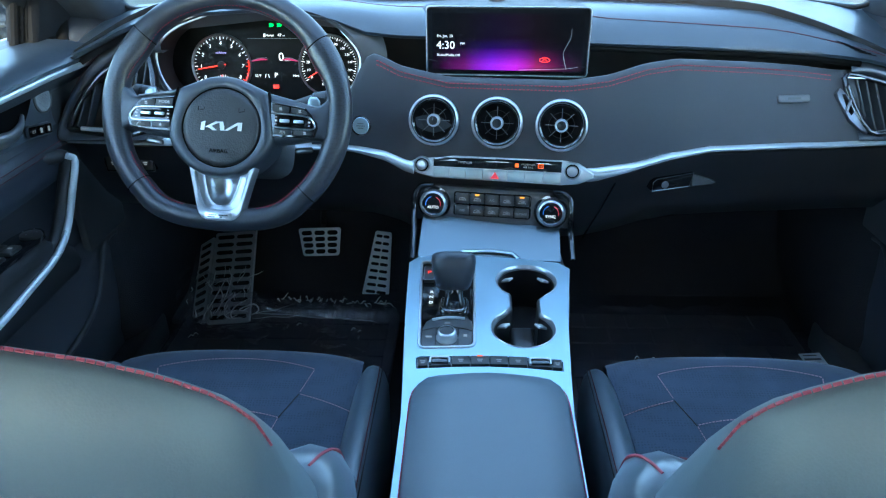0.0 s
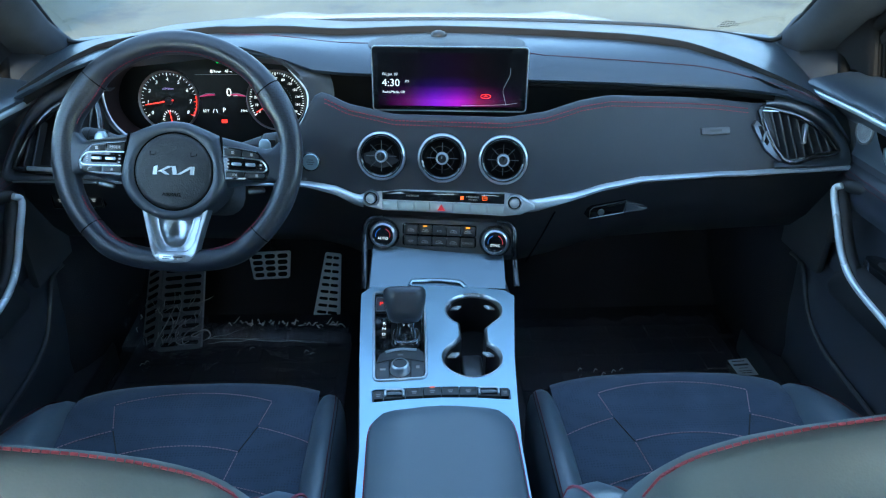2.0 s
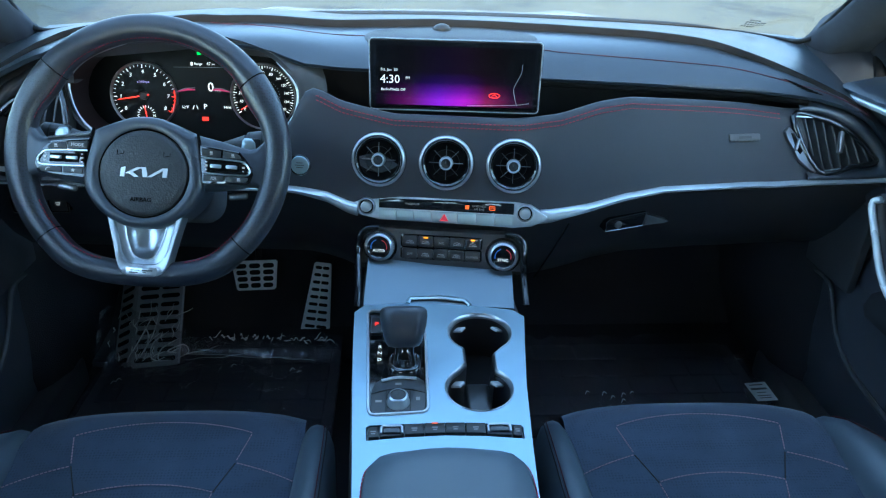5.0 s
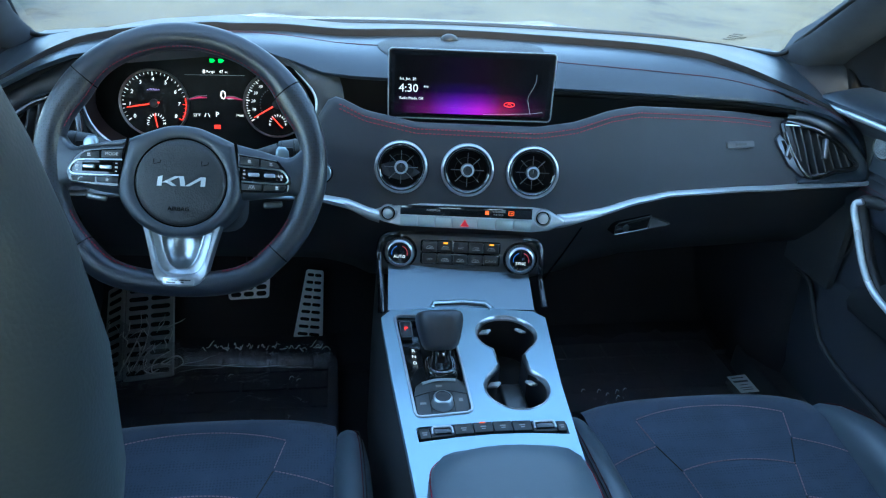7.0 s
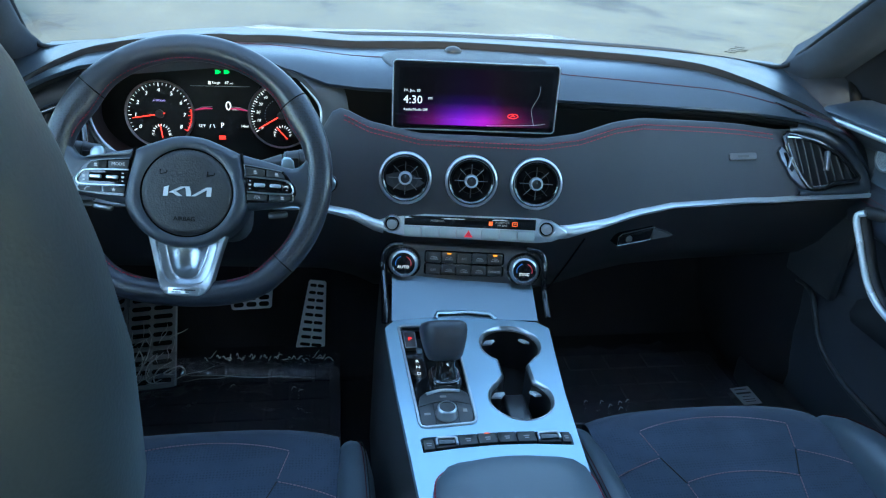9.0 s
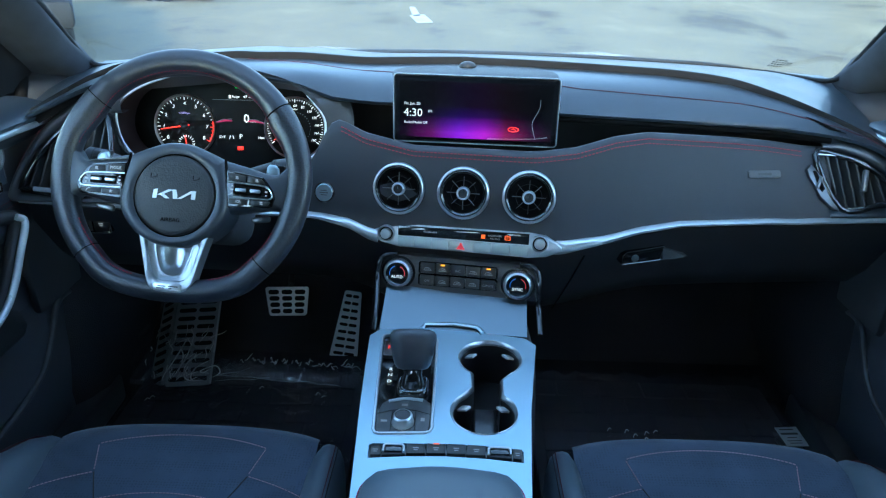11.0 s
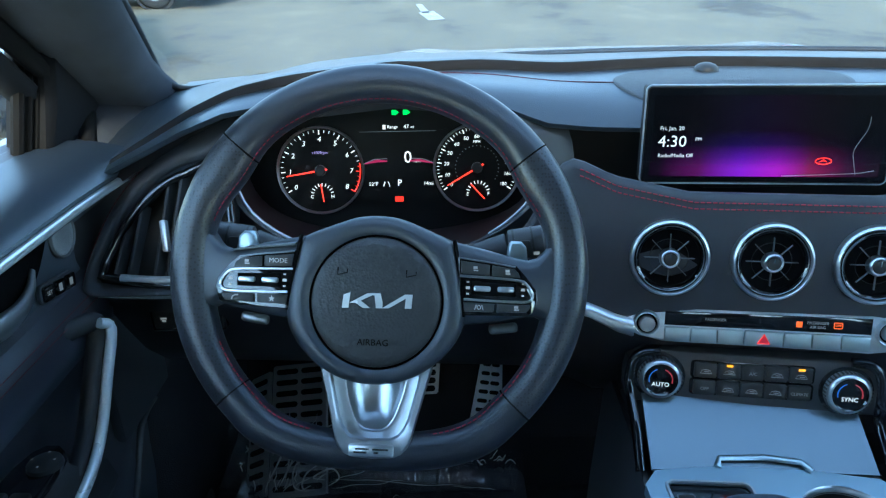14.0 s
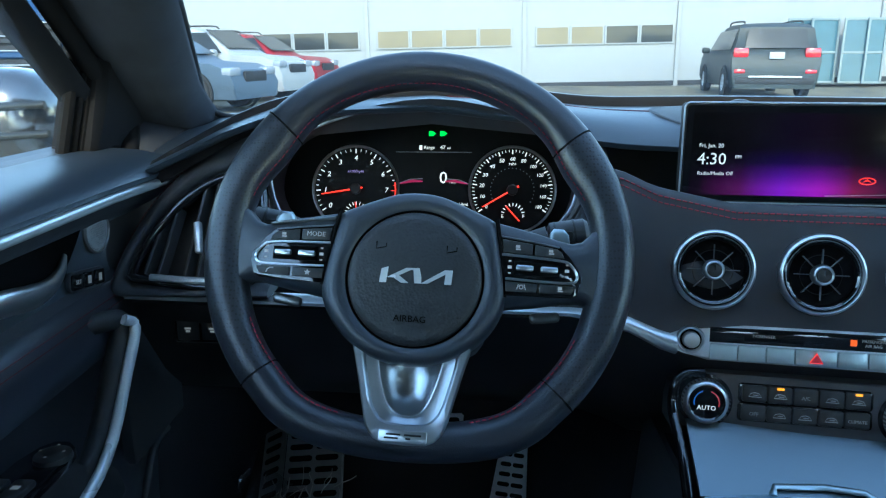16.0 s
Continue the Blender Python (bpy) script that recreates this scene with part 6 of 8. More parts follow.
def cluster():
    t = thing("instrument_cluster", "instrument cluster with two lit round gauges and a central display", "instrument cluster", (-0.389, 0.372, 0.80))
    back = [(p.x, p.y) for p in spline([(x, y, 0) for x, y in ((-0.190, 0.0), (-0.170, 0.052), (-0.11, 0.078), (0.0, 0.086), (0.11, 0.078), (0.160, 0.050), (0.172, 0.0), (0.150, -0.045), (0.09, -0.070), (0.0, -0.080), (-0.10, -0.072), (-0.165, -0.045))], 4, True)]
    part("back_plate", prism(back, 0.01, CL @ pose(0, 0, -0.003)), M["gloss_face"], t)
    # shroud that opens towards the driver, its rim drawn in at the sides
    front = [(p.x, p.y) for p in spline([(x, y, 0) for x, y in ((-0.1845, 0.012), (-0.166, 0.047), (-0.112, 0.074), (0.0, 0.098), (0.105, 0.074), (0.153, 0.035), (0.1665, 0.002), (0.150, -0.039), (0.09, -0.080), (0.0, -0.092), (-0.10, -0.083), (-0.166, -0.042))], 4, True)]
    rows = []
    for f in (0.0, 0.4, 0.75, 1.0):
        rows.append([CL @ Vector((x + (u - x) * f, y + (v - y) * f, -0.003 + 0.078 * f)) for (x, y), (u, v) in zip(back, front)])
    part("shroud", loft(rows, closed_u=True), M["maroon"], t, "dark shroud round the gauges", 60)
    out = [[CL @ Vector((x, y, 0.075)) for x, y in front], [CL @ Vector((x + (u * 1.26 - x) * 0.15, y + (v * 1.2 - y) * 0.15, 0.078)) for (x, y), (u, v) in zip(front, back)], [CL @ Vector((x * 1.22, min(y * 1.2, 0.074 - 0.12 * abs(x)), 0.050)) for x, y in back]]
    part("surround", loft(out, closed_u=True), M["plastic"], t, "black surround beside the shroud", 60)
    rim = rows[-1]
    n = len(rim)
    part("bezel", tube([rim[i % n] for i in range(n - 9, n + 12)], [0.0022] * 17 + [0.0018, 0.0012, 0.0008, 0.0004], 8), M["ringmetal"], t, "bright bezel arc", 60)
    part("bezel", tube([rim[i] for i in range(18, 32)], [0.0005, 0.0010, 0.0016] + [0.0020] * 11, 8), M["ringmetal"], t, "bright bezel arc", 60)
    sm = gauge(t, -0.098, 0.0, 0.052, 8, [str(k) for k in range(9)], 213, -33, 4, 189, 6.6 / 8)
    letters("x1000rpm", 0.0048, CL @ pose(-0.098, 0.022, 0.0015), M["purple_mark"], t, "caption", 0.0001)
    part("needle", tube([sm @ Vector((0.002, -0.008, 0.004)), sm @ Vector((-0.001, 0.014, 0.004))], 0.0008, 6), M["needle"], t)
    letters("C", 0.006, sm @ pose(-0.013, -0.002, 0.001), M["gauge_mark"], t)
    letters("H", 0.006, sm @ pose(0.013, -0.002, 0.001), M["gauge_mark"], t)
    sm = gauge(t, 0.098, 0.0, 0.052, 12, ["0", "10", "20", "30", "40", "50", "60", "80", "100", "120", "140", "160", "180"], 213, -33, 4, 210)
    letters("MPH", 0.0045, CL @ pose(0.098, 0.032, 0.0015), M["gauge_mark"], t, "caption", 0.0001)
    for k in range(25):
        a = radians(213 - 246 * k / 24)
        bar(CL @ pose(0.098 + 0.027 * math.cos(a), 0.027 * math.sin(a), 0.0015), 0, 0, 0.0011, 0.0011, M["dim_mark"], t, "tick")
    part("needle", tube([sm @ Vector((0.008, -0.008, 0.004)), sm @ Vector((-0.009, 0.011, 0.004))], 0.0008, 6), M["needle"], t)
    letters("E", 0.006, sm @ pose(-0.013, -0.002, 0.001), M["gauge_mark"], t)
    letters("F", 0.006, sm @ pose(0.013, -0.002, 0.001), M["gauge_mark"], t)
    # middle display
    d = CL @ pose(0.0, 0.0, 0.001)
    part("display", prism([(-0.063, 0.048), (0.063, 0.048), (0.040, 0.0), (0.050, -0.040), (-0.050, -0.040), (-0.040, 0.0)][::-1], 0.001, d), M["gloss_face"], t, "black display glass")
    letters("0", 0.021, d @ pose(0.012, 0.014, 0.001), M["gauge_mark"], t, "speed_reading", 0.0001)
    letters("MPH", 0.0045, d @ pose(0.0235, 0.009, 0.001), M["gauge_mark"], t, "speed_reading", 0.0001)
    letters("Range", 0.0055, d @ pose(-0.006, 0.052, 0.001), M["gauge_mark"], t, "caption", 0.0001)
    letters("47", 0.0068, d @ pose(0.011, 0.052, 0.001), M["gauge_mark"], t, "caption", 0.0001)
    letters("mi", 0.0045, d @ pose(0.0185, 0.0515, 0.001), M["gauge_mark"], t, "caption", 0.0001)
    bar(d @ pose(0, 0, 0.001), -0.0165, 0.052, 0.0035, 0.0055, M["gauge_mark"], t)
    bar(d @ pose(0, 0, 0.001), 0.0, 0.0465, 0.095, 0.0006, M["dim_mark"], t, "display_line")
    letters("P", 0.0115, d @ pose(0.001, -0.0175, 0.001), M["gauge_mark"], t, "gear_reading", 0.0001)
    letters("52\u00b0F", 0.0062, d @ pose(-0.032, -0.0185, 0.001), M["gauge_mark"], t, "caption", 0.0001)
    letters("14mi", 0.0062, d @ pose(0.037, -0.0185, 0.001), M["gauge_mark"], t, "caption", 0.0001)
    for s in (-1, 1):
        part("lane_mark", tube([d @ Vector((-0.0155 + s * 0.004, -0.0215, 0.001)), d @ Vector((-0.0155 + s * 0.002, -0.0155, 0.001))], 0.0006, 4), M["gauge_mark"], t)
        part("road_glow", tube([d @ Vector((s * 0.043, 0.007, 0.001)), d @ Vector((s * 0.026, 0.0105, 0.001)), d @ Vector((s * 0.014, 0.010, 0.001))], [0.0006, 0.0018, 0.0008], 4), M["pink"], t, "pink glow line")
        part("road_line", tube([d @ Vector((s * 0.047, 0.006, 0.001)), d @ Vector((s * 0.030, 0.0125, 0.001)), d @ Vector((s * 0.014, 0.0132, 0.001))], 0.0005, 4), M["dim_mark"], t)
    bar(d @ pose(0, 0, 0.002), 0.0, -0.0375, 0.0105, 0.0065, M["red_glow"], t, "warning_light")
    for x in (-0.002, 0.012):
        part("lamp_symbol", prism([(x - 0.0045, 0.0665), (x + 0.0005, 0.0665), (x + 0.0045, 0.0695), (x + 0.0005, 0.0725), (x - 0.0045, 0.0725)], 0.0003, d @ pose(0, 0, 0.001)), M["green"], t)
    return t


cluster()

# ---- front seats ----
def front_seat(cx, off, high, fore, name_label, group):
    """off, high: how far the backrest stands aside and above of its cushion; fore: how far ahead its headrest is set."""
    t = thing("front_seat", name_label, "car seat", (cx, -0.25, 0.2), group)
    W = 0.195
    # cushion insert: domed, rolled over in front
    rows = []
    for y, z, k in ((0.030, 0.36, 0.90), (0.042, 0.42, 0.94), (0.038, 0.448, 0.965), (0.026, 0.464, 0.98), (0.006, 0.473, 0.99), (-0.03, 0.476, 1.0), (-0.12, 0.464, 1.0), (-0.22, 0.446, 1.0), (-0.32, 0.432, 1.0), (-0.44, 0.425, 1.0)):
        rows.append([(cx + u * W * k, y - 0.014 * (abs(u) ** 3), z + 0.004 * (1 - u * u) - 0.006 * abs(u) ** 6) for u in np.linspace(-1, 1, 17)])
    cush = part("cushion", loft(rows), M["suede"], t, "black suede cushion insert", 60)

    def top(u, y):
        z = lerp_table(y, [-0.44, -0.32, -0.22, -0.12, -0.03, 0.006], [0.425, 0.432, 0.446, 0.464, 0.476, 0.473])
        return Vector((cx + u * W, y - 0.014 * abs(u) ** 3, z + 0.004 * (1 - u * u) - 0.006 * abs(u) ** 6 + 0.0012))

    # seams: two arcs across, each stepping down and out at its ends, and a plain seam that joins the steps
    for c0, span, drop in ((-0.012, 0.63, 0.050), (-0.118, 0.45, 0.055)):
        stitches([top(u, c0 - drop * u * u) for u in np.linspace(-span, span, 40)], cush, 0.0052, 0.0036, 0.0008, M["seam"])
    for s in (-1, 1):
        for (u0, y0), (u1, y1) in (((0.63, -0.032), (0.555, -0.083)), ((0.555, -0.083), (0.98, -0.100)), ((0.45, -0.129), (0.385, -0.182)), ((0.385, -0.182), (0.98, -0.205))):
            stitches([top(s * (u0 + (u1 - u0) * f), y0 + (y1 - y0) * f) for f in np.linspace(0, 1, 10)], cush, 0.0052, 0.0036, 0.0008, M["seam"])
        for (u0, y0), (u1, y1) in (((0.555, -0.083), (0.45, -0.129)), ((0.385, -0.182), (0.30, -0.24))):
            part("plain_seam", tube([top(s * (u0 + (u1 - u0) * f), y0 + (y1 - y0) * f) - Vector((0, 0, 0.0008)) for f in np.linspace(0, 1, 8)], 0.0010, 5), M["dark"], cush)
    # side bolsters
    for s in (-1, 1):
        rows = []
        for y, h, w in ((0.016, 0.40, 0.022), (0.010, 0.440, 0.030), (-0.006, 0.466, 0.038), (-0.03, 0.481, 0.043), (-0.08, 0.496, 0.047), (-0.18, 0.508, 0.049), (-0.30, 0.511, 0.049), (-0.44, 0.506, 0.046)):
            x0 = cx + s * (W - 0.006)
            if s * cx > 0:
                w = w * lerp_table(y, [-0.30, -0.18, -0.08, 0.0], [2.0, 1.9, 1.45, 1.1])
            rows.append([(x0, y, 0.30), (x0 - s * 0.001, y, h - 0.052), (x0 + s * 0.001, y, h - 0.030), (x0 + s * w * 0.10, y, h - 0.014), (x0 + s * w * 0.28, y, h - 0.004), (x0 + s * w * 0.52, y, h), (x0 + s * w * 0.78, y, h - 0.003), (x0 + s * w * 0.97, y, h - 0.014), (x0 + s * w * 1.07, y, h - 0.034), (x0 + s * w * 1.08, y, h - 0.06), (x0 + s * w, y, 0.30)])
        bol = part("cushion_bolster", loft(rows, caps=True), M["bolster"], t, "black leather side bolster", 70)
        stitches(spline([Vector(r[6]) + Vector((0, 0, 0.0008)) for r in rows], 4), bol, 0.0052, 0.0038, 0.0007, M["padthread"])
        part("bolster_seam", tube(spline([Vector(r[6]) + Vector((s * 0.004, 0, -0.0012)) for r in rows], 3), 0.0009, 5), M["dark"], bol)
    part("seat_base", rbox(pose(cx, -0.22, 0.29), 0.46, 0.48, 0.16, 0.03, 3), M["plastic"], t, "black plastic seat base")
    # backrest, leaning back
    lean = radians(20)
    ax = Vector((0, -math.sin(lean), math.cos(lean)))
    nx = Vector((0, math.cos(lean), math.sin(lean)))
    o = Vector((cx, -0.425, 0.43))

    def bp(u, h, d):
        return o + Vector((u, 0, 0)) + ax * h + nx * d

    def crest(u):
        """Height of the backrest's upper edge, along its lean."""
        return high + lerp_table(abs(u), [0.0, 0.06, 0.123, 0.164, 0.190, 0.204, 0.219, 0.230, 0.2385, 0.243, 0.2455], [0.550, 0.5475, 0.5405, 0.530, 0.519, 0.511, 0.500, 0.487, 0.470, 0.440, 0.405])

    def shell(u, k):
        """Section of the backrest at u: front, over the crest, down the rear."""
        h = crest(u)
        e = lerp_table(abs(u), [0.0, 0.19, 0.219, 0.2385, 0.243, 0.2455], [1.0, 1.0, 0.95, 0.82, 0.62, 0.30])
        sec = ((0.0, 0.055), (h * 0.5, 0.058), (h - 0.150, 0.046), (h - 0.090, 0.034), (h - 0.050, 0.0255), (h - 0.024, 0.018), (h - 0.006, 0.010), (h, 0.005), (h - 0.002, -0.002), (h - 0.012, -0.016), (h - 0.026, -0.029), (h - 0.044, -0.040), (h - 0.062, -0.046), (h - 0.075, -0.0475), (h * 0.5, -0.058), (0.0, -0.06))
        return [bp(off + u, hh, d * e) for hh, d in sec][k] if k is not None else [bp(off + u, hh, d * e) for hh, d in sec]

    us = [-0.2455, -0.2445, -0.243, -0.241, -0.2385, -0.2345, -0.230, -0.225, -0.219, -0.212, -0.204, -0.190, -0.177, -0.164, -0.144, -0.123, -0.09, -0.06, -0.03, 0.0]
    us = us + [-u for u in us[-2::-1]]
    rows = [shell(u, None) for u in us]
    back = part("backrest", loft(rows, caps=True), M["seatleather"], t, "dark grey leather backrest with red piping", 70)
    inner = [u for u in us if abs(u) < 0.2435]
    stitches(spline([shell(u, 7) + ax * 0.0004 for u in inner], 3), back, 0.0048, 0.0040, 0.0011, M["piping"])
    stitches([q - nx * 0.0008 for q in spline([shell(u, 12) for u in inner], 3)], back, 0.0060, 0.0048, 0.0013, M["piping"])
    part("back_gap", tube([q - nx * 0.0006 for q in spline([shell(u, 13) for u in inner], 2)], 0.0032, 6), M["hole"], t)
    # forward side wings of the backrest
    for s in (-1, 1):
        rows = []
        for h, w, dd in ((0.02, 0.205, 0.080), (0.10, 0.222, 0.105), (0.17, 0.232, 0.112), (0.225, 0.236, 0.106), (0.258, 0.234, 0.094), (0.280, 0.230, 0.078), (0.291, 0.224, 0.062)):
            rows.append([bp(off + s * (w - 0.050), h, 0.035), bp(off + s * (w - 0.044), h, dd * 0.70), bp(off + s * (w - 0.032), h, dd * 0.93), bp(off + s * (w - 0.014), h, dd), bp(off + s * (w + 0.006), h, dd * 0.95), bp(off + s * (w + 0.020), h, dd * 0.76), bp(off + s * (w + 0.025), h, 0.035), bp(off + s * w, h, 0.0)])
        wing = part("backrest_wing", loft(rows, closed_u=True, caps=True), M["bolster"], t, "leather side wing with red piping", 70)
        for k, mat in ((4, M["piping"]), (2, M["padthread"])):
            part("piping", tube(spline([r[k] for r in rows], 4), 0.0014, 6), mat, wing, "red piping", 60)
    # headrest on two posts, set upright over the backrest
    hx = cx + off * 0.65
    hy = -0.641 + fore
    for s in (-1, 1):
        part("headrest_post", tube([(hx + s * 0.055, hy + 0.026, 0.89), (hx + s * 0.055, hy + 0.006, 0.99)], 0.006, 10), M["chrome"], t)
    outline = ((0.952, 0.085, 0.020), (0.957, 0.110, 0.034), (0.972, 0.127, 0.044), (0.990, 0.136, 0.049), (1.020, 0.1410, 0.053), (1.060, 0.1415, 0.055), (1.090, 0.1370, 0.055), (1.115, 0.1310, 0.053), (1.137, 0.1240, 0.049), (1.155, 0.1150, 0.043), (1.170, 0.0990, 0.034), (1.180, 0.0740, 0.024), (1.185, 0.0400, 0.014))
    rows = []
    for z, hw, th in outline:
        ring = []
        for q in range(32):
            a = 2 * math.pi * q / 32
            u = hw * math.copysign(abs(math.cos(a)) ** 0.6, math.cos(a))
            d = th * math.copysign(abs(math.sin(a)) ** 0.75, math.sin(a))
            ring.append((hx + u, hy + d + 0.10 * (z - 1.05), z))
        rows.append(ring)
    rest = part("headrest", loft(rows, closed_u=True, caps=True), M["headrest"], t, "black leather headrest", 70)

    def rear_skin(u, z):
        """A point on the headrest's rear face."""
        hw = lerp_table(z, [o_[0] for o_ in outline], [o_[1] for o_ in outline])
        th = lerp_table(z, [o_[0] for o_ in outline], [o_[2] for o_ in outline])
        c = min(0.999, abs(u) / hw) ** (1 / 0.6)
        return Vector((hx + u, hy - th * math.sqrt(1 - c * c) ** 0.75 + 0.10 * (z - 1.05) - 0.0008, z))

    arch = [(0.118, 0.985), (0.117, 1.030), (0.114, 1.065), (0.110, 1.087), (0.105, 1.098), (0.099, 1.108), (0.088, 1.118), (0.055, 1.128), (0.0, 1.131)]
    arch = [rear_skin(u, z) for u, z in arch] + [rear_skin(-u, z) for u, z in arch[-2::-1]]
    stitches(spline(arch, 4), rest, 0.0040, 0.0032, 0.0009, M["padthread"])
    part("seam", tube([q + Vector((0, 0.0006, -0.002)) for q in spline(arch, 3)], 0.0022, 6), M["dark"], rest)
    return t


front_seat(-0.393, 0.0, 0.0, 0.0, "driver's black suede and leather sports seat with red stitching", "front seats")
front_seat(0.374, -0.023, 0.0075, 0.033, "passenger's black suede and leather sports seat with red stitching", "front seats")

# ---- front doors ----
def door(s):
    side = "driver's" if s < 0 else "passenger's"
    t = thing("car_door", side + " black door trim with silver pull handle and sill strip", "car door", (s * 0.78, 0.0, 0.25), "front doors")

    def P(x, y, z):
        return Vector((s * x, y, z))

    # trim skin: profile from the glass down, carried along the door
    rows = []
    for y in np.linspace(0.352, -0.66, 26):
        f = min(1.0, max(0.0, (y - 0.20) / 0.16))
        sill_x = 0.700 - 0.012 * f
        rise = 0.012 * max(0, -y) + 0.0
        z0 = 0.884 + rise
        rows.append([P(0.845, y, 0.890), P(0.835, y, 0.908 + rise * 0.5), P(0.76, y, z0 + 0.014), P(sill_x + 0.012, y, z0 + 0.003), P(sill_x, y, z0 - 0.007), P(sill_x + 0.006, y, z0 - 0.014),
                     P(sill_x + 0.030, y, z0 - 0.034), P(0.747, y, 0.832), P(0.748, y, 0.790), P(0.741, y, 0.768), P(0.728, y, 0.752), P(0.727, y, 0.722), P(0.738, y, 0.700), P(0.768, y, 0.680),
                     P(0.775, y, 0.600), P(0.765, y, 0.520), P(0.770, y, 0.40), P(0.785, y, 0.25), P(0.83, y, 0.21)])
    part("trim_skin", loft(rows), M["door_plastic"], t, "", 50)
    # padded sill top
    rows = []
    for y in np.linspace(0.335, -0.66, 22):
        f = max(0.0, (y - 0.20) / 0.16)
        sill_x = 0.698 - 0.012 * f
        z0 = 0.884 + 0.012 * max(0, -y)
        rows.append([P(0.84, y, z0 + 0.018), P(0.79, y, z0 + 0.020), P(0.74, y, z0 + 0.017), P(sill_x + 0.010, y, z0 + 0.008), P(sill_x - 0.001, y, z0 - 0.001), P(sill_x + 0.004, y, z0 - 0.009)])
    part("sill_pad", loft(rows), M["pad"], t, "smooth padded sill", 60)
    strip = [P(0.700 - 0.012 * max(0.0, (y - 0.20) / 0.16), y, 0.8715 + 0.012 * max(0, -y)) for y in np.linspace(0.338, -0.6, 20)]
    part("sill_strip", tube(strip, 0.0042, 8, flat=1.2), M["silver"], t, "bright sill strip", 60)
    # upper panel, satin, with tweeter, handle bay and memory keys
    tw = P(0.7445, 0.223, 0.830)
    tm = Matrix.Translation(tw) @ pose(0, 0, 0, 0, 0, 90 * -s) @ pose(0, 0, 0, 90, 0, 0)
    part("tweeter_ring", lathe([(0.0255, -0.006), (0.0255, 0.002), (0.0235, 0.0035), (0.0222, 0.002)], tm, 36), M["fin"], t, "grey speaker ring")
    part("tweeter_mesh", lathe([(0.0225, 0.0015), (0.018, 0.0035), (0.0, 0.0045)], tm, 32), M["mesh"], t, "round metal speaker mesh")
    # handle bay: a flat black patch stands for its shaded hollow
    bay = [P(0.7415, 0.196, 0.8440), P(0.7405, 0.185, 0.8480), P(0.7400, 0.12, 0.8510), P(0.7400, 0.03, 0.8540), P(0.7400, -0.02, 0.8400), P(0.7410, 0.00, 0.806), P(0.7415, 0.06, 0.796), P(0.7415, 0.120, 0.798), P(0.7415, 0.158, 0.808)]
    bm = bmesh.new()
    bm.faces.new([bm.verts.new(p) for p in spline(bay, 4, True)])
    part("handle_bay", thicken(bm, 0.004), M["hole"], t, "flat black patch for the shade in the handle recess")
    lever = [P(0.741, 0.156, 0.820), P(0.734, 0.136, 0.811), P(0.727, 0.105, 0.806), P(0.723, 0.070, 0.808), P(0.721, 0.035, 0.815), P(0.724, -0.005, 0.820), P(0.738, -0.03, 0.822)]
    line = spline(lever, 5)
    part("door_lever", tube(line, [lerp_table(k / (len(line) - 1), [0.0, 0.2, 0.5, 0.8, 1.0], [0.0028, 0.0048, 0.0088, 0.0088, 0.006]) for k in range(len(line))], 12, flat=1.3), M["ringmetal"], t, "bright satin door lever", 60)
    # memory keys under the speaker
    km = P(0.7415, 0.186, 0.7865)
    kf = Matrix.Translation(km) @ pose(0, 0, 0, 0, 0, -90 * s) @ pose(0, 0, 0, 90, 0, 0) @ pose(0, 0, 0, 0, 0, s * 9.5)
    if s < 0:
        part("key_bezel", prism(rounded(0.066, 0.021, 0.007), 0.004, kf @ pose(0, 0, 0.003), 0.0015), M["bezelgrey"], t)
        for k in range(3):
            key = part("memory_key", prism(rounded(0.0195, 0.016, 0.003), 0.004, kf @ pose((k - 1) * 0.0205, 0, 0.005), 0.001), M["gloss"], t)
            if k == 0:
                letters("SET", 0.006, kf @ pose(-0.0205, 0, 0.0055), M["dim_mark"], key)
            else:
                bar(kf @ pose(0, 0, 0.0055), (k - 1) * 0.0205, 0, 0.006, 0.008, M["dim_mark"], key, "key_symbol")
    # sewn band below
    rows = []
    for y in np.linspace(0.245, -0.60, 18):
        rows.append([P(0.7455, y, 0.772), P(0.729, y, 0.762), P(0.7225, y, 0.742), P(0.7225, y, 0.722), P(0.733, y, 0.700)])
    band = part("sewn_band", loft(rows), M["leather"], t, "black leather band with red stitching", 60)
    for z, x in ((0.7595, 0.7272), (0.7515, 0.7245)):
        stitches([P(x, y, z) + Vector((-s * 0.0003, 0, 0)) for y in np.linspace(0.235, -0.5, 40)], band, 0.006, 0.0044, 0.0006, M["padthread"])
    # pull handle
    pull = [P(0.742, 0.110, 0.738), P(0.724, 0.140, 0.745), P(0.704, 0.182, 0.744), P(0.697, 0.190, 0.732), P(0.697, 0.162, 0.693), P(0.697, 0.126, 0.648), P(0.698, 0.094, 0.622), P(0.700, 0.058, 0.608), P(0.702, 0.0, 0.598), P(0.705, -0.10, 0.585), P(0.71, -0.28, 0.580)]
    part("pull_core", tube([p + Vector((s * 0.016, 0.002, -0.002)) for p in spline(pull, 5)], 0.0115, 10), M["dark_trim"], t, "", 60)
    part("pull_handle", tube(spline(pull[2:], 5), 0.0058, 10), M["pullmetal"], t, "bright silver pull handle edge", 60)
    # armrest with window keys
    rows = []
    for y in np.linspace(0.14, -0.60, 14):
        zt = lerp_table(y, [-0.6, -0.05, 0.08, 0.14], [0.655, 0.652, 0.642, 0.60])
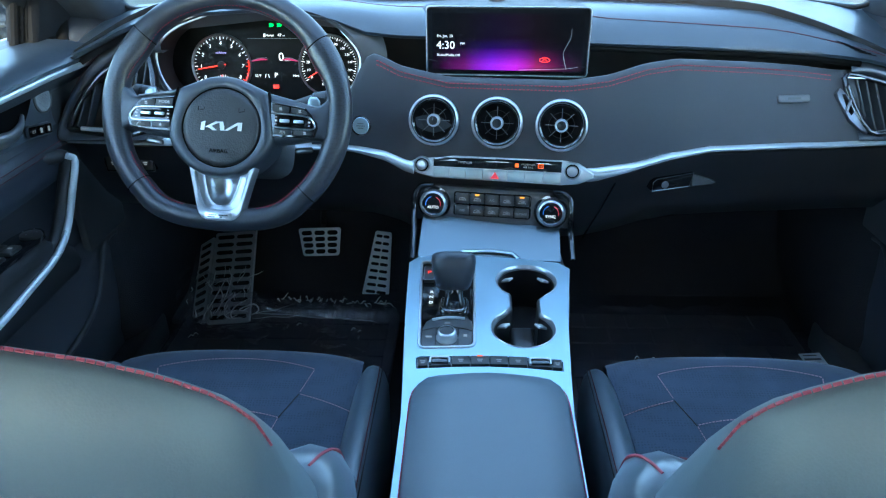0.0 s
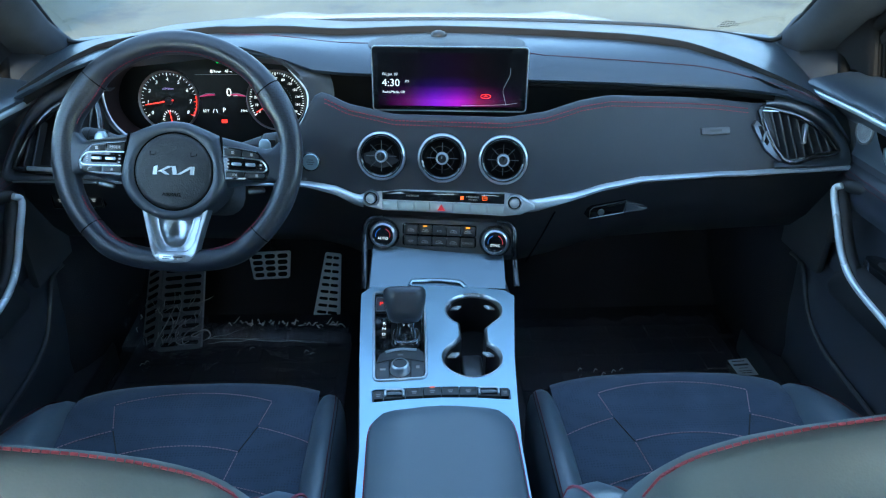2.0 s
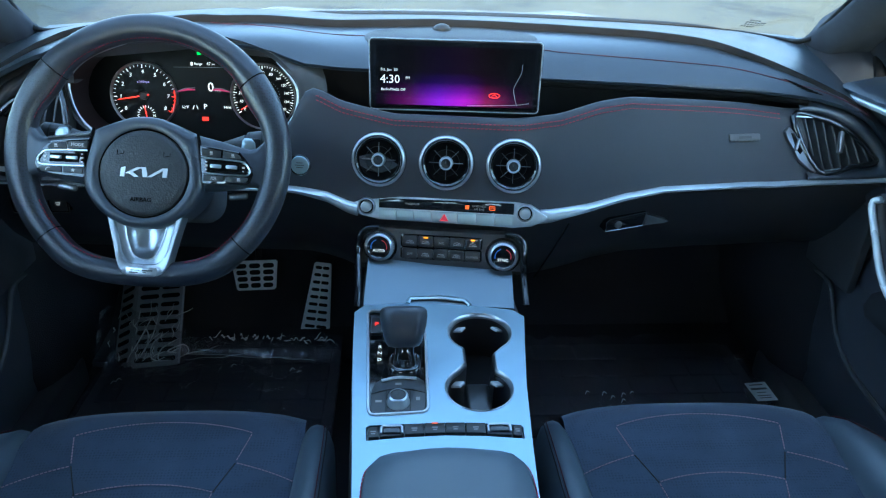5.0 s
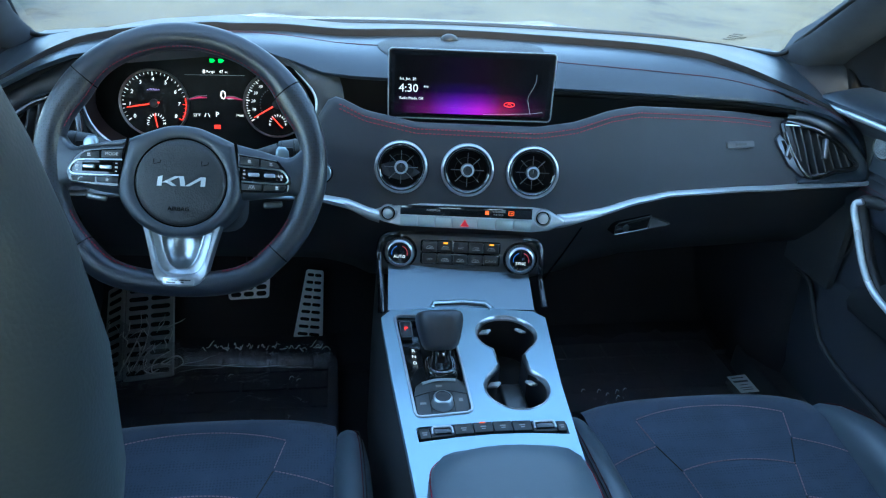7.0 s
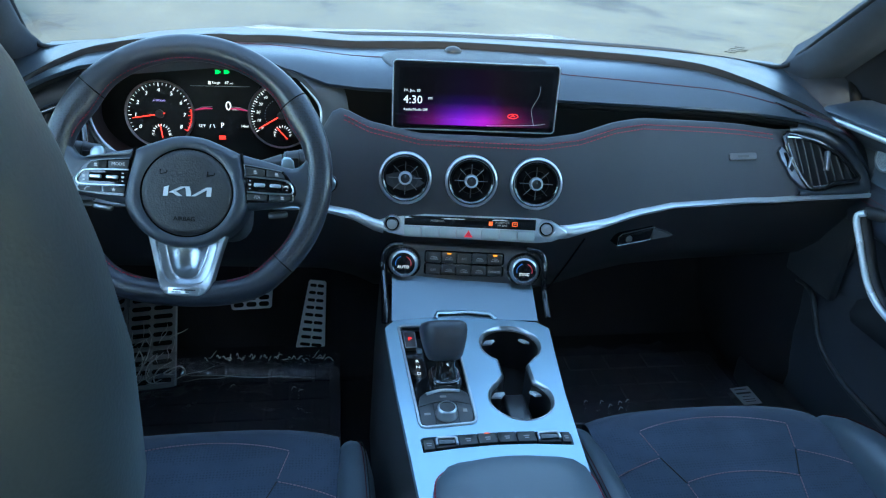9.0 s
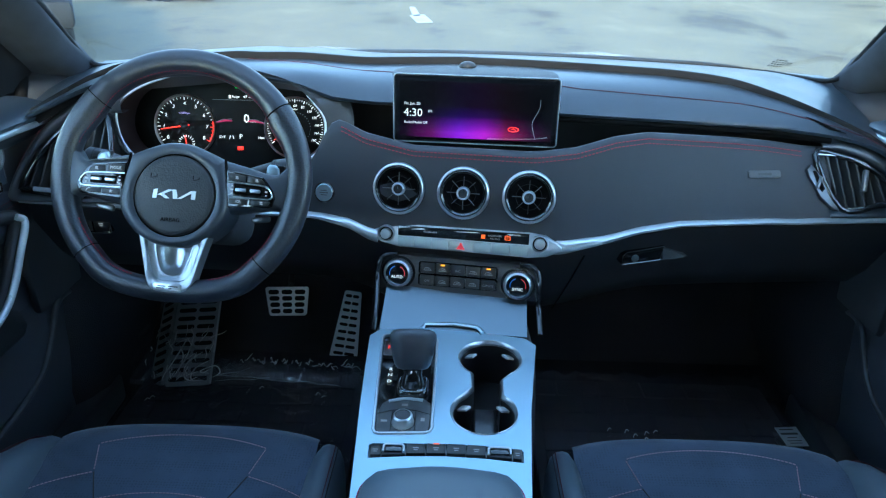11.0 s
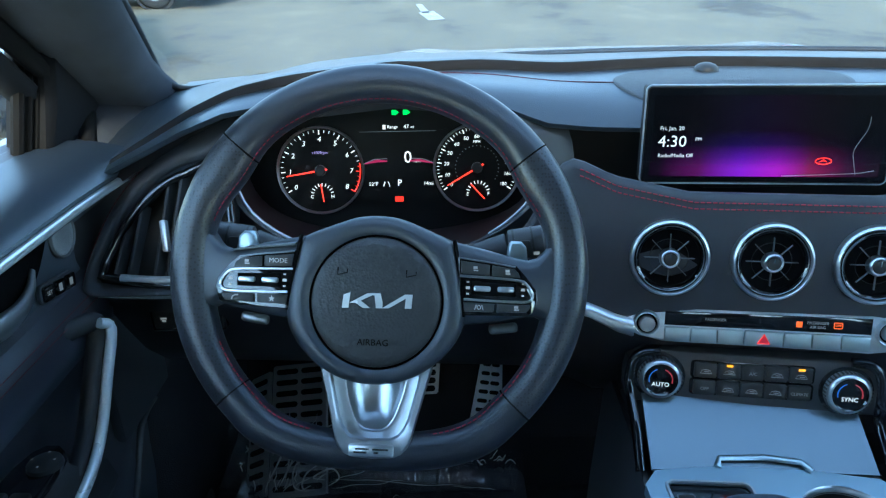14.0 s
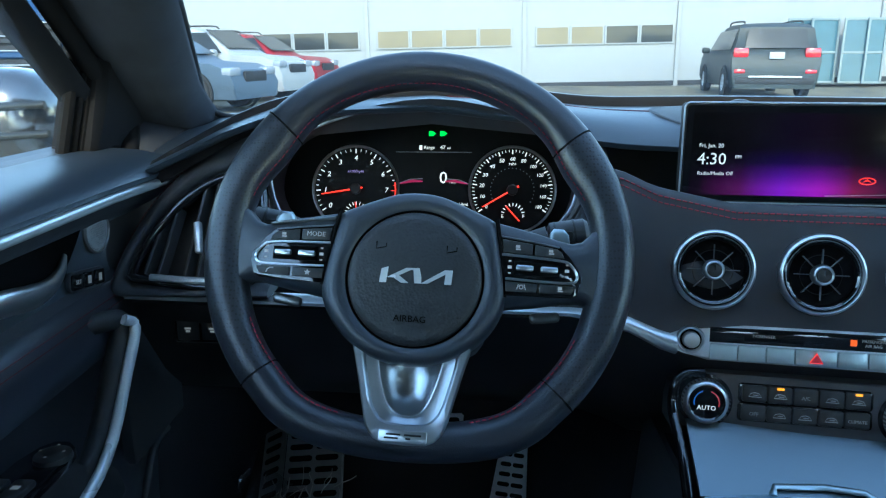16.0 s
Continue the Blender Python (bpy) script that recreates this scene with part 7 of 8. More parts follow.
        rows.append([P(0.775, y, zt - 0.02), P(0.765, y, zt), P(0.735, y, zt + 0.002), P(0.710, y, zt - 0.006), P(0.703, y, zt - 0.03), P(0.712, y, 0.55), P(0.765, y, 0.52)])
    part("armrest", loft(rows), M["dark_trim"], t, "", 60)
    sw = Matrix.Translation(P(0.7310, 0.012, 0.649)) @ pose(0, 0, 0, -2, 0, 0)
    pod = part("window_switch_pod", prism([(0.021, -0.085), (0.021, 0.050), (0.016, 0.074), (0.006, 0.083), (-0.008, 0.083), (-0.017, 0.072), (-0.023, 0.045), (-0.023, -0.085)], 0.012, sw @ pose(0, 0, 0.007), 0.002), M["gloss"], t, "gloss black window switch pod")
    if s < 0:
        part("mirror_knob", lathe([(0.017, 0), (0.016, 0.005), (0.008, 0.007), (0, 0.007)], sw @ pose(-s * 0.008, 0.052, 0.006), 28), M["button"], pod)
        for a in (0, 90, 180, 270):
            bar(sw @ pose(-s * 0.008, 0.052, 0.0145), 0.011 * math.cos(radians(a)), 0.011 * math.sin(radians(a)), 0.002, 0.002, M["dim_mark"], pod)
        for yy in (-0.005, -0.045):
            for xx in (-0.011, 0.011):
                key = part("window_key", rbox(sw @ pose(xx, yy, 0.009), 0.018, 0.030, 0.008, 0.003, 2), M["button"], pod)
                bar(sw @ pose(xx, yy, 0.0135), 0, 0, 0.007, 0.005, M["dim_mark"], key)
    else:
        part("window_key", rbox(sw @ pose(0, 0.03, 0.009), 0.024, 0.034, 0.008, 0.003, 2), M["button"], pod)
    # speaker low in the door
    spk = P(0.7690, 0.290, 0.628)
    sm = Matrix.Translation(spk) @ pose(0, 0, 0, 0, 0, 90 * -s) @ pose(0, 0, 0, 90, 0, 0)
    g = part("door_speaker", lathe([(0.050, -0.002), (0.048, 0.003), (0.03, 0.0045), (0, 0.005)], sm, 40), M["plastic"], t, "black perforated door speaker")
    for k in range(40):
        a = 2 * math.pi * k / 40
        bar(sm @ pose(0, 0, 0.0042) @ pose(0, 0, 0, 0, 0, math.degrees(a)), 0.041, 0, 0.009, 0.0018, M["fin"], g, "slot")
    # map pocket rim
    rim = [P(0.768, 0.420, 0.492), P(0.757, 0.345, 0.518), P(0.751, 0.298, 0.518), P(0.750, 0.266, 0.482), P(0.750, 0.228, 0.437), P(0.748, 0.178, 0.415), P(0.744, 0.10, 0.405), P(0.742, -0.10, 0.395), P(0.742, -0.35, 0.39)]
    part("pocket_rim", tube(spline(rim, 5), 0.0055, 8), M["plastic"], t, "", 60)
    rows = []
    for y in np.linspace(0.262, -0.40, 16):
        zr = lerp_table(y, [-0.35, 0.10, 0.178, 0.228, 0.266], [0.392, 0.406, 0.416, 0.438, 0.482])
        rows.append([P(0.752, y, zr), P(0.744 + 0.010 * max(0, (y - 0.1) / 0.16), y, zr + (0.545 - zr) * 0.35), P(0.748, y, zr + (0.545 - zr) * 0.75), P(0.766, y, 0.548)])
    part("map_pocket", loft(rows), M["door_plastic"], t, "black moulded map pocket", 60)
    # satin upper panel
    rows = []
    for y in np.linspace(0.330, -0.60, 20):
        rows.append([P(0.727, y, 0.857), P(0.7435, y, 0.838), P(0.7455, y, 0.815), P(0.7462, y, 0.792), P(0.7440, y, 0.774), P(0.7475, y, 0.770)])
    part("upper_panel", loft(rows), M["door_satin"], t, "satin dark grey upper panel", 60)
    # sail panel in the window corner, its trim ridge, and the seal of the glass behind it
    pts = [(0.500, 0.880), (0.300, 0.884), (0.298, 0.960), (0.290, 1.060), (0.300, 1.035), (0.420, 0.955)]
    rows = [[P(x - 0.30 * (z - 0.885) * k, y, z) for y, z in pts] for x, k in ((0.835, 1.0), (0.792, 0.9), (0.786, 0.85))]
    inset = [P(0.780 - 0.25 * (z - 0.885), y + (0.010 if y < 0.4 else -0.02), z + (0.006 if z < 0.9 else -0.012)) for y, z in pts]
    bm = loft(rows + [inset], closed_u=True)
    bm.faces.new([bm.verts.new(q) for q in inset])
    part("sail_panel", bm, M["pillar_trim"], t, "black corner panel", 40)
    for k, (yy, xx, r) in enumerate(((0.303, 0.800, 0.0075), (0.292, 0.804, 0.0060), (0.281, 0.808, 0.0070))):
        part("window_frame", tube([P(xx, yy, 0.888), P(xx - 0.026, yy - 0.002, 0.975), P(xx - 0.055, yy - 0.006, 1.075)], r, 8), M["rubber"], t, "black window frame")
    rows = [[P(0.825 - 0.16 * f + 0.02 * f * (1 - f), y * (1 - 0.15 * f) - 0.1 * f, 0.895 + 0.39 * f) for y in np.linspace(0.325, -0.66, 8)] for f in np.linspace(0, 1, 6)]
    pane = part("window_pane", thicken(loft(rows), 0.004), M["glass"], t, "clear side window glass")
    pane.visible_shadow = False
    # outer skin
    rows = [[P(0.87, y, 0.90), P(0.93, y, 0.75), P(0.935, y, 0.5), P(0.90, y, 0.2)] for y in np.linspace(0.60, -0.66, 6)]
    part("outer_skin", thicken(loft(rows), 0.01), M["paint"], t, "silver outer door skin")
    return t


door(-1)
door(1)


# kick panels between the door and the toe board
for s in (-1, 1):
    rows = [[(s * (0.775 + d), y, 0.185), (s * (0.755 + d), y, 0.30), (s * (0.75 + d), y, 0.45), (s * (0.757 + d), y, 0.66)] for y, d in ((0.31, 0.045), (0.335, 0.036), (0.36, 0.016), (0.40, 0.0), (0.5, 0.0), (0.6, 0.0), (0.72, 0.0))]
    solo("kick_panel", thicken(loft(rows), 0.015), M["carpet"], "black kick panel beside the footwell", "trim", "kick panels", "structure")
    bm = rbox(pose(s * 0.79, -0.1, 0.225), 0.10, 1.1, 0.07, 0.012, 2)
    solo("door_sill", bm, M["plastic"], "black door sill step under the door", "sill", "door sills")


# ---- footwells ----
def slotted_pedal(name, label, m, w, h, taper, rows_, cols, slot_w, slot_h, mat):
    t = thing(name, label, "pedal", tuple(m.translation))
    outline = [(-w / 2 * taper, -h / 2 + 0.004), (-w / 2 * taper + 0.004, -h / 2), (w / 2 * taper - 0.004, -h / 2), (w / 2 * taper, -h / 2 + 0.004), (w / 2, h / 2 - 0.004), (w / 2 - 0.004, h / 2), (-w / 2 + 0.004, h / 2), (-w / 2, h / 2 - 0.004)]
    part("plate", prism(outline, 0.006, m, 0.0015), mat, t, "brushed steel plate")
    for r in range(rows_):
        for c in range(cols):
            f = (r + 0.5) / rows_
            k = taper + (1 - taper) * f
            x = ((c + 0.5) / cols - 0.5) * (w - 0.008) * k
            y = -h / 2 + 0.004 + f * (h - 0.008)
            part("rubber_slot", prism(rounded(slot_w * k, slot_h, slot_h * 0.45, 2), 0.003, m @ pose(x, y, 0.0016), 0.0006), M["rubber"], t)
    part("arm", tube([m @ Vector((0, h * 0.3, -0.006)), m @ Vector((0, h * 0.5, -0.05)), m @ Vector((0, h * 0.8 + 0.08, -0.09))], 0.008, 8), M["dark"], t)
    return t


slotted_pedal("brake_pedal", "steel brake pedal with black rubber slots", facing((-0.402, 0.62, 0.356), 0, 18) @ pose(0, 0, 0, 0, 0, 2), 0.105, 0.070, 0.86, 4, 3, 0.026, 0.011, M["steel"])
slotted_pedal("accelerator_pedal", "tall steel accelerator pedal with black rubber slots", facing((-0.261, 0.637, 0.285), 0, 28) @ pose(0, 0, 0, 0, 0, -7), 0.042, 0.168, 1.65, 9, 2, 0.015, 0.0075, M["steel"])
REST = facing((-0.614, 0.560, 0.292), 0, 57) @ pose(0, 0, 0, 0, 0, 5)
rest_ = slotted_pedal("foot_rest", "steel foot rest with black rubber slots beside the pedals", REST, 0.102, 0.250, 1.0, 11, 2, 0.041, 0.0105, M["reststeel"])
part("edge_bar", rbox(REST @ pose(0.0525, 0, 0.0015), 0.0035, 0.250, 0.006, 0.001, 1), M["steel"], rest_, "bright folded edge")
SIDE = REST @ pose(-0.056, 0, -0.004) @ pose(0, 0, 0, 0, -38, 0) @ pose(-0.030, 0, 0)
part("side_plate", prism(rounded(0.058, 0.235, 0.004, 2), 0.005, SIDE, 0.001), M["reststeel"], rest_, "steel side plate")
for k in range(10):
    part("rubber_slot", prism(rounded(0.040, 0.0100, 0.004, 2), 0.003, SIDE @ pose(0, -0.100 + 0.0222 * k, 0.0016), 0.0006), M["rubber"], rest_)


def film_material():
    """Thin clear film: mostly see-through, with a glossy skin full of small creases."""
    m = bpy.data.materials.new("clear_film")
    m.use_nodes = True
    nt = m.node_tree
    nt.nodes.remove(nt.nodes["Principled BSDF"])
    clear = nt.nodes.new("ShaderNodeBsdfTransparent")
    clear.inputs["Color"].default_value = (0.93, 0.93, 0.95, 1)
    skin = nt.nodes.new("ShaderNodeBsdfGlossy")
    skin.inputs["Roughness"].default_value = 0.12
    skin.inputs["Color"].default_value = (0.9, 0.92, 0.95, 1)
    tc = nt.nodes.new("ShaderNodeTexCoord")
    wave = nt.nodes.new("ShaderNodeTexNoise")
    wave.inputs["Scale"].default_value, wave.inputs["Detail"].default_value, wave.inputs["Distortion"].default_value = 16, 3, 0.8
    nt.links.new(tc.outputs["Object"], wave.inputs["Vector"])
    bp = nt.nodes.new("ShaderNodeBump")
    bp.inputs["Strength"].default_value, bp.inputs["Distance"].default_value = 0.8, 0.004
    nt.links.new(wave.outputs[0], bp.inputs["Height"])
    nt.links.new(bp.outputs[0], skin.inputs["Normal"])
    fr = nt.nodes.new("ShaderNodeFresnel")
    fr.inputs["IOR"].default_value = 1.65
    nt.links.new(bp.outputs[0], fr.inputs["Normal"])
    gain = nt.nodes.new("ShaderNodeMath")
    gain.operation, gain.use_clamp = "MULTIPLY_ADD", True
    gain.inputs[1].default_value, gain.inputs[2].default_value = 1.6, 0.03
    nt.links.new(fr.outputs[0], gain.inputs[0])
    mix = nt.nodes.new("ShaderNodeMixShader")
    nt.links.new(gain.outputs[0], mix.inputs[0])
    nt.links.new(clear.outputs[0], mix.inputs[1])
    nt.links.new(skin.outputs[0], mix.inputs[2])
    # weak pale diffuse share added as a sheen that lifts the dark footwell
    sheen_tint = nt.nodes.new("ShaderNodeBsdfDiffuse")
    sheen_tint.inputs["Color"].default_value = (0.62, 0.58, 0.66, 1)
    haze = nt.nodes.new("ShaderNodeMixShader")
    haze.inputs[0].default_value = 0.085
    nt.links.new(mix.outputs[0], haze.inputs[1])
    nt.links.new(sheen_tint.outputs[0], haze.inputs[2])
    nt.links.new(haze.outputs[0], nt.nodes["Material Output"].inputs["Surface"])
    return m


M["film"] = film_material()


def floor_mat(x0, x1, y0, y1, label, wrap):
    t = thing("floor_mat", label, "floor mat", ((x0 + x1) / 2, (y0 + y1) / 2, 0.19), "floor mats")
    part("mat", rbox(pose((x0 + x1) / 2, (y0 + y1) / 2, 0.200), x1 - x0, y1 - y0, 0.018, 0.006, 2), M["mat"], t, "black carpet mat")
    # raised pads in running bond
    bm = bmesh.new()
    rng = random.Random(11 + wrap)
    ph, pw = 0.062, 0.098
    for r in range(int((y1 - y0 - 0.03) / ph)):
        yc = y0 + 0.02 + ph * (r + 0.5)
        k = x0 + 0.02 - (pw / 2 if r % 2 else 0.0)
        while k < x1 - 0.02:
            a, b = max(k, x0 + 0.02), min(k + pw, x1 - 0.02)
            if b - a > 0.02:
                rbox(pose((a + b) / 2, yc, 0.2105 + 0.0006 * rng.random(), rng.uniform(-1, 1), rng.uniform(-1, 1)), b - a - 0.005, ph - 0.005, 0.005, 0.0015, 1, bm)
            k += pw
    pads = part("pads", bm, M["mat"], t, "raised pads of the mat", 30)
    pads["kind"] = "stuff"
    # crinkled clear film over it
    rows = []
    nx, ny = 60, 60
    for j in range(ny + 1):
        row = []
        for i in range(nx + 1):
            x = x0 + (x1 - x0) * i / nx
            y = y0 + (y1 - y0) * j / ny
            p = Vector((x * 14, y * 14, wrap * 7.0))
            w = (1 - abs(noise.noise(p))) ** 3 * 0.007 + (1 - abs(noise.noise(p * 2.7))) ** 4 * 0.003
            edge = max(0.0, (y - (y1 - 0.05)) / 0.05)
            row.append((x, y, 0.2145 + w + edge * 0.012 * (0.5 + noise.noise(p * 3.1))))
        rows.append(row)
    film = part("film", loft(rows), M["film"], t, "crinkled clear protective film", 40)
    film.visible_shadow = False
    return t


floor_mat(-0.72, -0.20, 0.02, 0.560, "black carpet mat under crinkled clear film in the driver's footwell", 1)
floor_mat(0.17, 0.72, 0.02, 0.55, "black carpet mat under crinkled clear film in the passenger's footwell", 2)
# gathered film along the front edge of the driver's mat, and drawn up over the foot rest
t = thing("film_edge", "gathered front edge of the clear floor film", "plastic film", (-0.4, 0.55, 0.22))
rows = []
for i in range(150):
    f = i / 149
    x = -0.56 + 0.345 * f
    row = []
    for g in np.linspace(0, 1, 12):
        p = Vector((f * 30, g * 3.0, 1))
        w = abs(noise.noise(p)) + 0.5 * abs(noise.noise(p * 2.3))
        row.append((x + 0.006 * noise.noise(p * 1.7), 0.500 + 0.050 * g - 0.030 * f + 0.008 * noise.noise(Vector((f * 20, g, 4))), 0.220 + 0.016 * math.sin(math.pi * min(1, g * 1.2)) + 0.018 * w * (0.3 + g)))
    rows.append(row)
fold = part("fold", loft(rows), M["film"], t, "", 30)
fold.visible_shadow = False
rows = []
for i in range(50):
    f = i / 49
    row = []
    for g in np.linspace(0, 1, 40):
        p = Vector((f * 7, g * 6, 3))
        lift = 0.006 + 0.010 * (1 - abs(noise.noise(p * 0.6))) ** 3 + 0.004 * (1 - abs(noise.noise(p * 1.3))) ** 3
        row.append(REST @ Vector((-0.125 + 0.195 * f, -0.135 + 0.160 * g * (0.75 + 0.25 * math.sin(4 * f + 1)), lift)))
    rows.append(row)
drape = part("drape", loft(rows), M["film"], t, "crumpled film over the foot rest", 40)
drape.visible_shadow = False


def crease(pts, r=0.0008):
    """One highlight along a fold of the film, drawn as a pale tube thinning to its ends."""
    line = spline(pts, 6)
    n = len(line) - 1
    part("film_glint", tube(line, [r * (0.25 + 0.75 * math.sin(math.pi * k / n) ** 0.6) for k in range(n + 1)], 5), M["crease"], t, "", 60)


# short pale tubes stand for reflections along the gathered edge
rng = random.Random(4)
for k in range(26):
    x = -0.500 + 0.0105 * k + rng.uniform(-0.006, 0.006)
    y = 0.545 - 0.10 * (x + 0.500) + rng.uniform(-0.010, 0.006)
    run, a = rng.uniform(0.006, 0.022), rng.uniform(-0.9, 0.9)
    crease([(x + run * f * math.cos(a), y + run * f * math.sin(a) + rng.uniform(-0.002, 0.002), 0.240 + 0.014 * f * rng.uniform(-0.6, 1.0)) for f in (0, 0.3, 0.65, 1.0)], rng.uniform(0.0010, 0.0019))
# highlights on the folds across the foot rest and its lower end, drawn as pale tubes
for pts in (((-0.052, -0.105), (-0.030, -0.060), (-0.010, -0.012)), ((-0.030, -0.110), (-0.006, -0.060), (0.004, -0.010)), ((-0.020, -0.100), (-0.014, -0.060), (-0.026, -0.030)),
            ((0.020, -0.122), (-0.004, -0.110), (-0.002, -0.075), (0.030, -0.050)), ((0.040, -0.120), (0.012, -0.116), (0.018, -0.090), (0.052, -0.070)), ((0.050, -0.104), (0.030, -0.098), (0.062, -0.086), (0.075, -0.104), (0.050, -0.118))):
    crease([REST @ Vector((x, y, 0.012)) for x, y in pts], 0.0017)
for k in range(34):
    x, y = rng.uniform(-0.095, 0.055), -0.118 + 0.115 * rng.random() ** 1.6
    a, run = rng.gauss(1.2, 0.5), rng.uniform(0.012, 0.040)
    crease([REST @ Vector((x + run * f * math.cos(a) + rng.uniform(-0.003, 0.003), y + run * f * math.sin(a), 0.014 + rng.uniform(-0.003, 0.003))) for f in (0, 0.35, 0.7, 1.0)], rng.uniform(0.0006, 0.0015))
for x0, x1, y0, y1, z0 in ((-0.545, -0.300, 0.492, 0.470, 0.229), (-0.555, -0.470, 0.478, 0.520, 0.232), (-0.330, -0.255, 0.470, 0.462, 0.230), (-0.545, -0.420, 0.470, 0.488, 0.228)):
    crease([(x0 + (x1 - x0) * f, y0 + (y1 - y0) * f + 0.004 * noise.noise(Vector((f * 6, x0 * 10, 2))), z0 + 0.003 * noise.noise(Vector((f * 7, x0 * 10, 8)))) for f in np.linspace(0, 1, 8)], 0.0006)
# small painted glints where the film stands up
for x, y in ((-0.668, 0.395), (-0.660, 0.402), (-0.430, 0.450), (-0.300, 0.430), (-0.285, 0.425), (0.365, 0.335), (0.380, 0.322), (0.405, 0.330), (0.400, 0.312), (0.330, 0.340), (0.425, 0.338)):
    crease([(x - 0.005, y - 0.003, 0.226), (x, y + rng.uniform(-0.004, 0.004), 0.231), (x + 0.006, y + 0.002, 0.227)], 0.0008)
# paper label on the passenger's mat
t = thing("paper_label", "white paper label lying on the passenger's floor mat", "label", (0.706, 0.335, 0.226))
lm = Matrix.Translation((0.706, 0.335, 0.2285)) @ pose(0, 0, 0, 0, 0, 4)
part("sheet", prism([(-0.023, 0.029), (0.025, 0.031), (0.022, -0.030), (-0.024, -0.029)], 0.0006, lm), material("white_paper", (0.62, 0.66, 0.70), 0.6, vary=0.08, blotch=40), t)
for y, w, h in ((0.021, 0.030, 0.003), (0.008, 0.036, 0.006), (-0.004, 0.020, 0.002), (-0.014, 0.030, 0.002), (-0.021, 0.026, 0.002)):
    bar(lm @ pose(0, 0, 0.0008), -0.001, y, w, h, M["plate_grey"], t, "print_bar")

# ---- side outlets ----
def side_vent(s):
    t = thing("side_air_vent", "black slatted air vent with a bright edge at the dashboard's end", "air vent", (s * 0.64, 0.25, 0.80), "side air vents")
    if s > 0:
        pts = [(0.575, 0.851), (0.622, 0.848), (0.652, 0.838), (0.682, 0.821), (0.704, 0.799), (0.709, 0.787), (0.670, 0.781), (0.613, 0.775)]
    else:
        pts = [(-0.580, 0.880), (-0.622, 0.876), (-0.656, 0.859), (-0.687, 0.828), (-0.703, 0.803), (-0.711, 0.783), (-0.700, 0.774), (-0.58, 0.774)]
    outline = [Vector((x, face_y(abs(x), z), z)) for x, z in pts]
    smooth_line = spline(outline, 4, True)
    # frame
    part("frame", tube([p + Vector((0, -0.006, 0)) for p in smooth_line], 0.0052, 8, closed=True), M["gloss"], t, "gloss black frame", 60)
    bm = bmesh.new()
    bm.faces.new([bm.verts.new(p + Vector((0, 0.025, 0))) for p in smooth_line])
    part("throat", thicken(bm, 0.004), M["dark"], t)
    rows = [[p + Vector((0, -0.004, 0)) for p in smooth_line], [p + Vector((0, 0.026, 0)) for p in smooth_line]]
    part("wall", loft(rows, closed_u=True), M["dark"], t)
    # upright slats
    for k in range(8):
        f = (k + 0.6) / 8.4
        x = pts[0][0] + (pts[4][0] - pts[0][0]) * f
        zs = [p.z for p in smooth_line if abs(p.x - x) < 0.012]
        if len(zs) < 2:
            continue
        z0, z1 = min(zs) + 0.002, max(zs) - 0.002
        if z1 - z0 < 0.01:
            continue
        top, low = Vector((x - s * 0.008, face_y(abs(x), z1) + 0.002, z1)), Vector((x + s * 0.006, face_y(abs(x), z0) + 0.002, z0))
        d = (top - low)
        ang = math.degrees(math.atan2(-d.x, d.z))
        mid = (top + low) / 2
        tilt = math.degrees(math.atan2(d.y, d.z))
        part("slat", rbox(Matrix.Translation(mid) @ pose(0, 0, 0, -tilt, -ang, 0) @ pose(0, 0, 0, 0, 0, s * 18), 0.0036, 0.016, d.length, 0.001, 1), M["slat"], t)
    tx = 0.652 * s if s > 0 else -0.643
    part("tab", rbox(Matrix.Translation((tx, face_y(abs(tx), 0.815) - 0.008, 0.816)) @ pose(0, 0, 0, -30, s * 10, 0), 0.008, 0.008, 0.036, 0.002, 2), M["silver"] if s < 0 else M["rocker"], t, "slider tab")
    # bright lower edge
    if s > 0:
        bz = facing(on_face(0.583, 0.815, 0.010), 4, 31)
        flat_ = lambda pts_: [(x - 0.583, (z - 0.815) / 0.857) for x, z in pts_]
        part("side_bezel", prism(flat_(((0.5595, 0.831), (0.5670, 0.8385), (0.5760, 0.8300), (0.5960, 0.7950), (0.6080, 0.7830), (0.6130, 0.7745), (0.6050, 0.7735), (0.5960, 0.7790), (0.5780, 0.7930), (0.5730, 0.8050), (0.5640, 0.8200))), 0.006, bz, 0.0012), M["bezelgrey"], t, "satin grey bezel")
        part("wheel_slot", prism(flat_(((0.5690, 0.8290), (0.5745, 0.8290), (0.5870, 0.8040), (0.5820, 0.7990), (0.5760, 0.8080))), 0.002, bz @ pose(0, 0, 0.0006)), M["hole"], t)
        part("top_edge", tube(spline([on_face(x, z, 0.009) for x, z in ((0.575, 0.8525), (0.622, 0.8490), (0.652, 0.8390), (0.682, 0.8220), (0.702, 0.8030))], 4), 0.0013, 6), M["ringmetal"], t, "thin bright upper edge", 60)
        part("low_edge", tube(spline([on_face(x, z, 0.009) for x, z in ((0.613, 0.7745), (0.640, 0.7780), (0.668, 0.7810))], 4), 0.0014, 6), M["ringmetal"], t, "thin bright lower edge", 60)
        part("wheel_knob", rbox(Matrix.Translation(on_face(0.5785, 0.814, 0.012)) @ pose(0, 0, 0, -30, 24, 0), 0.005, 0.005, 0.022, 0.0025, 2), M["rocker"], t, "ribbed thumb wheel")
    else:
        edge = [Vector((x, face_y(0.65, z) - 0.010, z)) for x, z in ((-0.69, 0.777), (-0.65, 0.7745), (-0.60, 0.774))]
        part("bright_edge", tube(edge, 0.0045, 8), M["silver"], t, "bright edge")
    return t


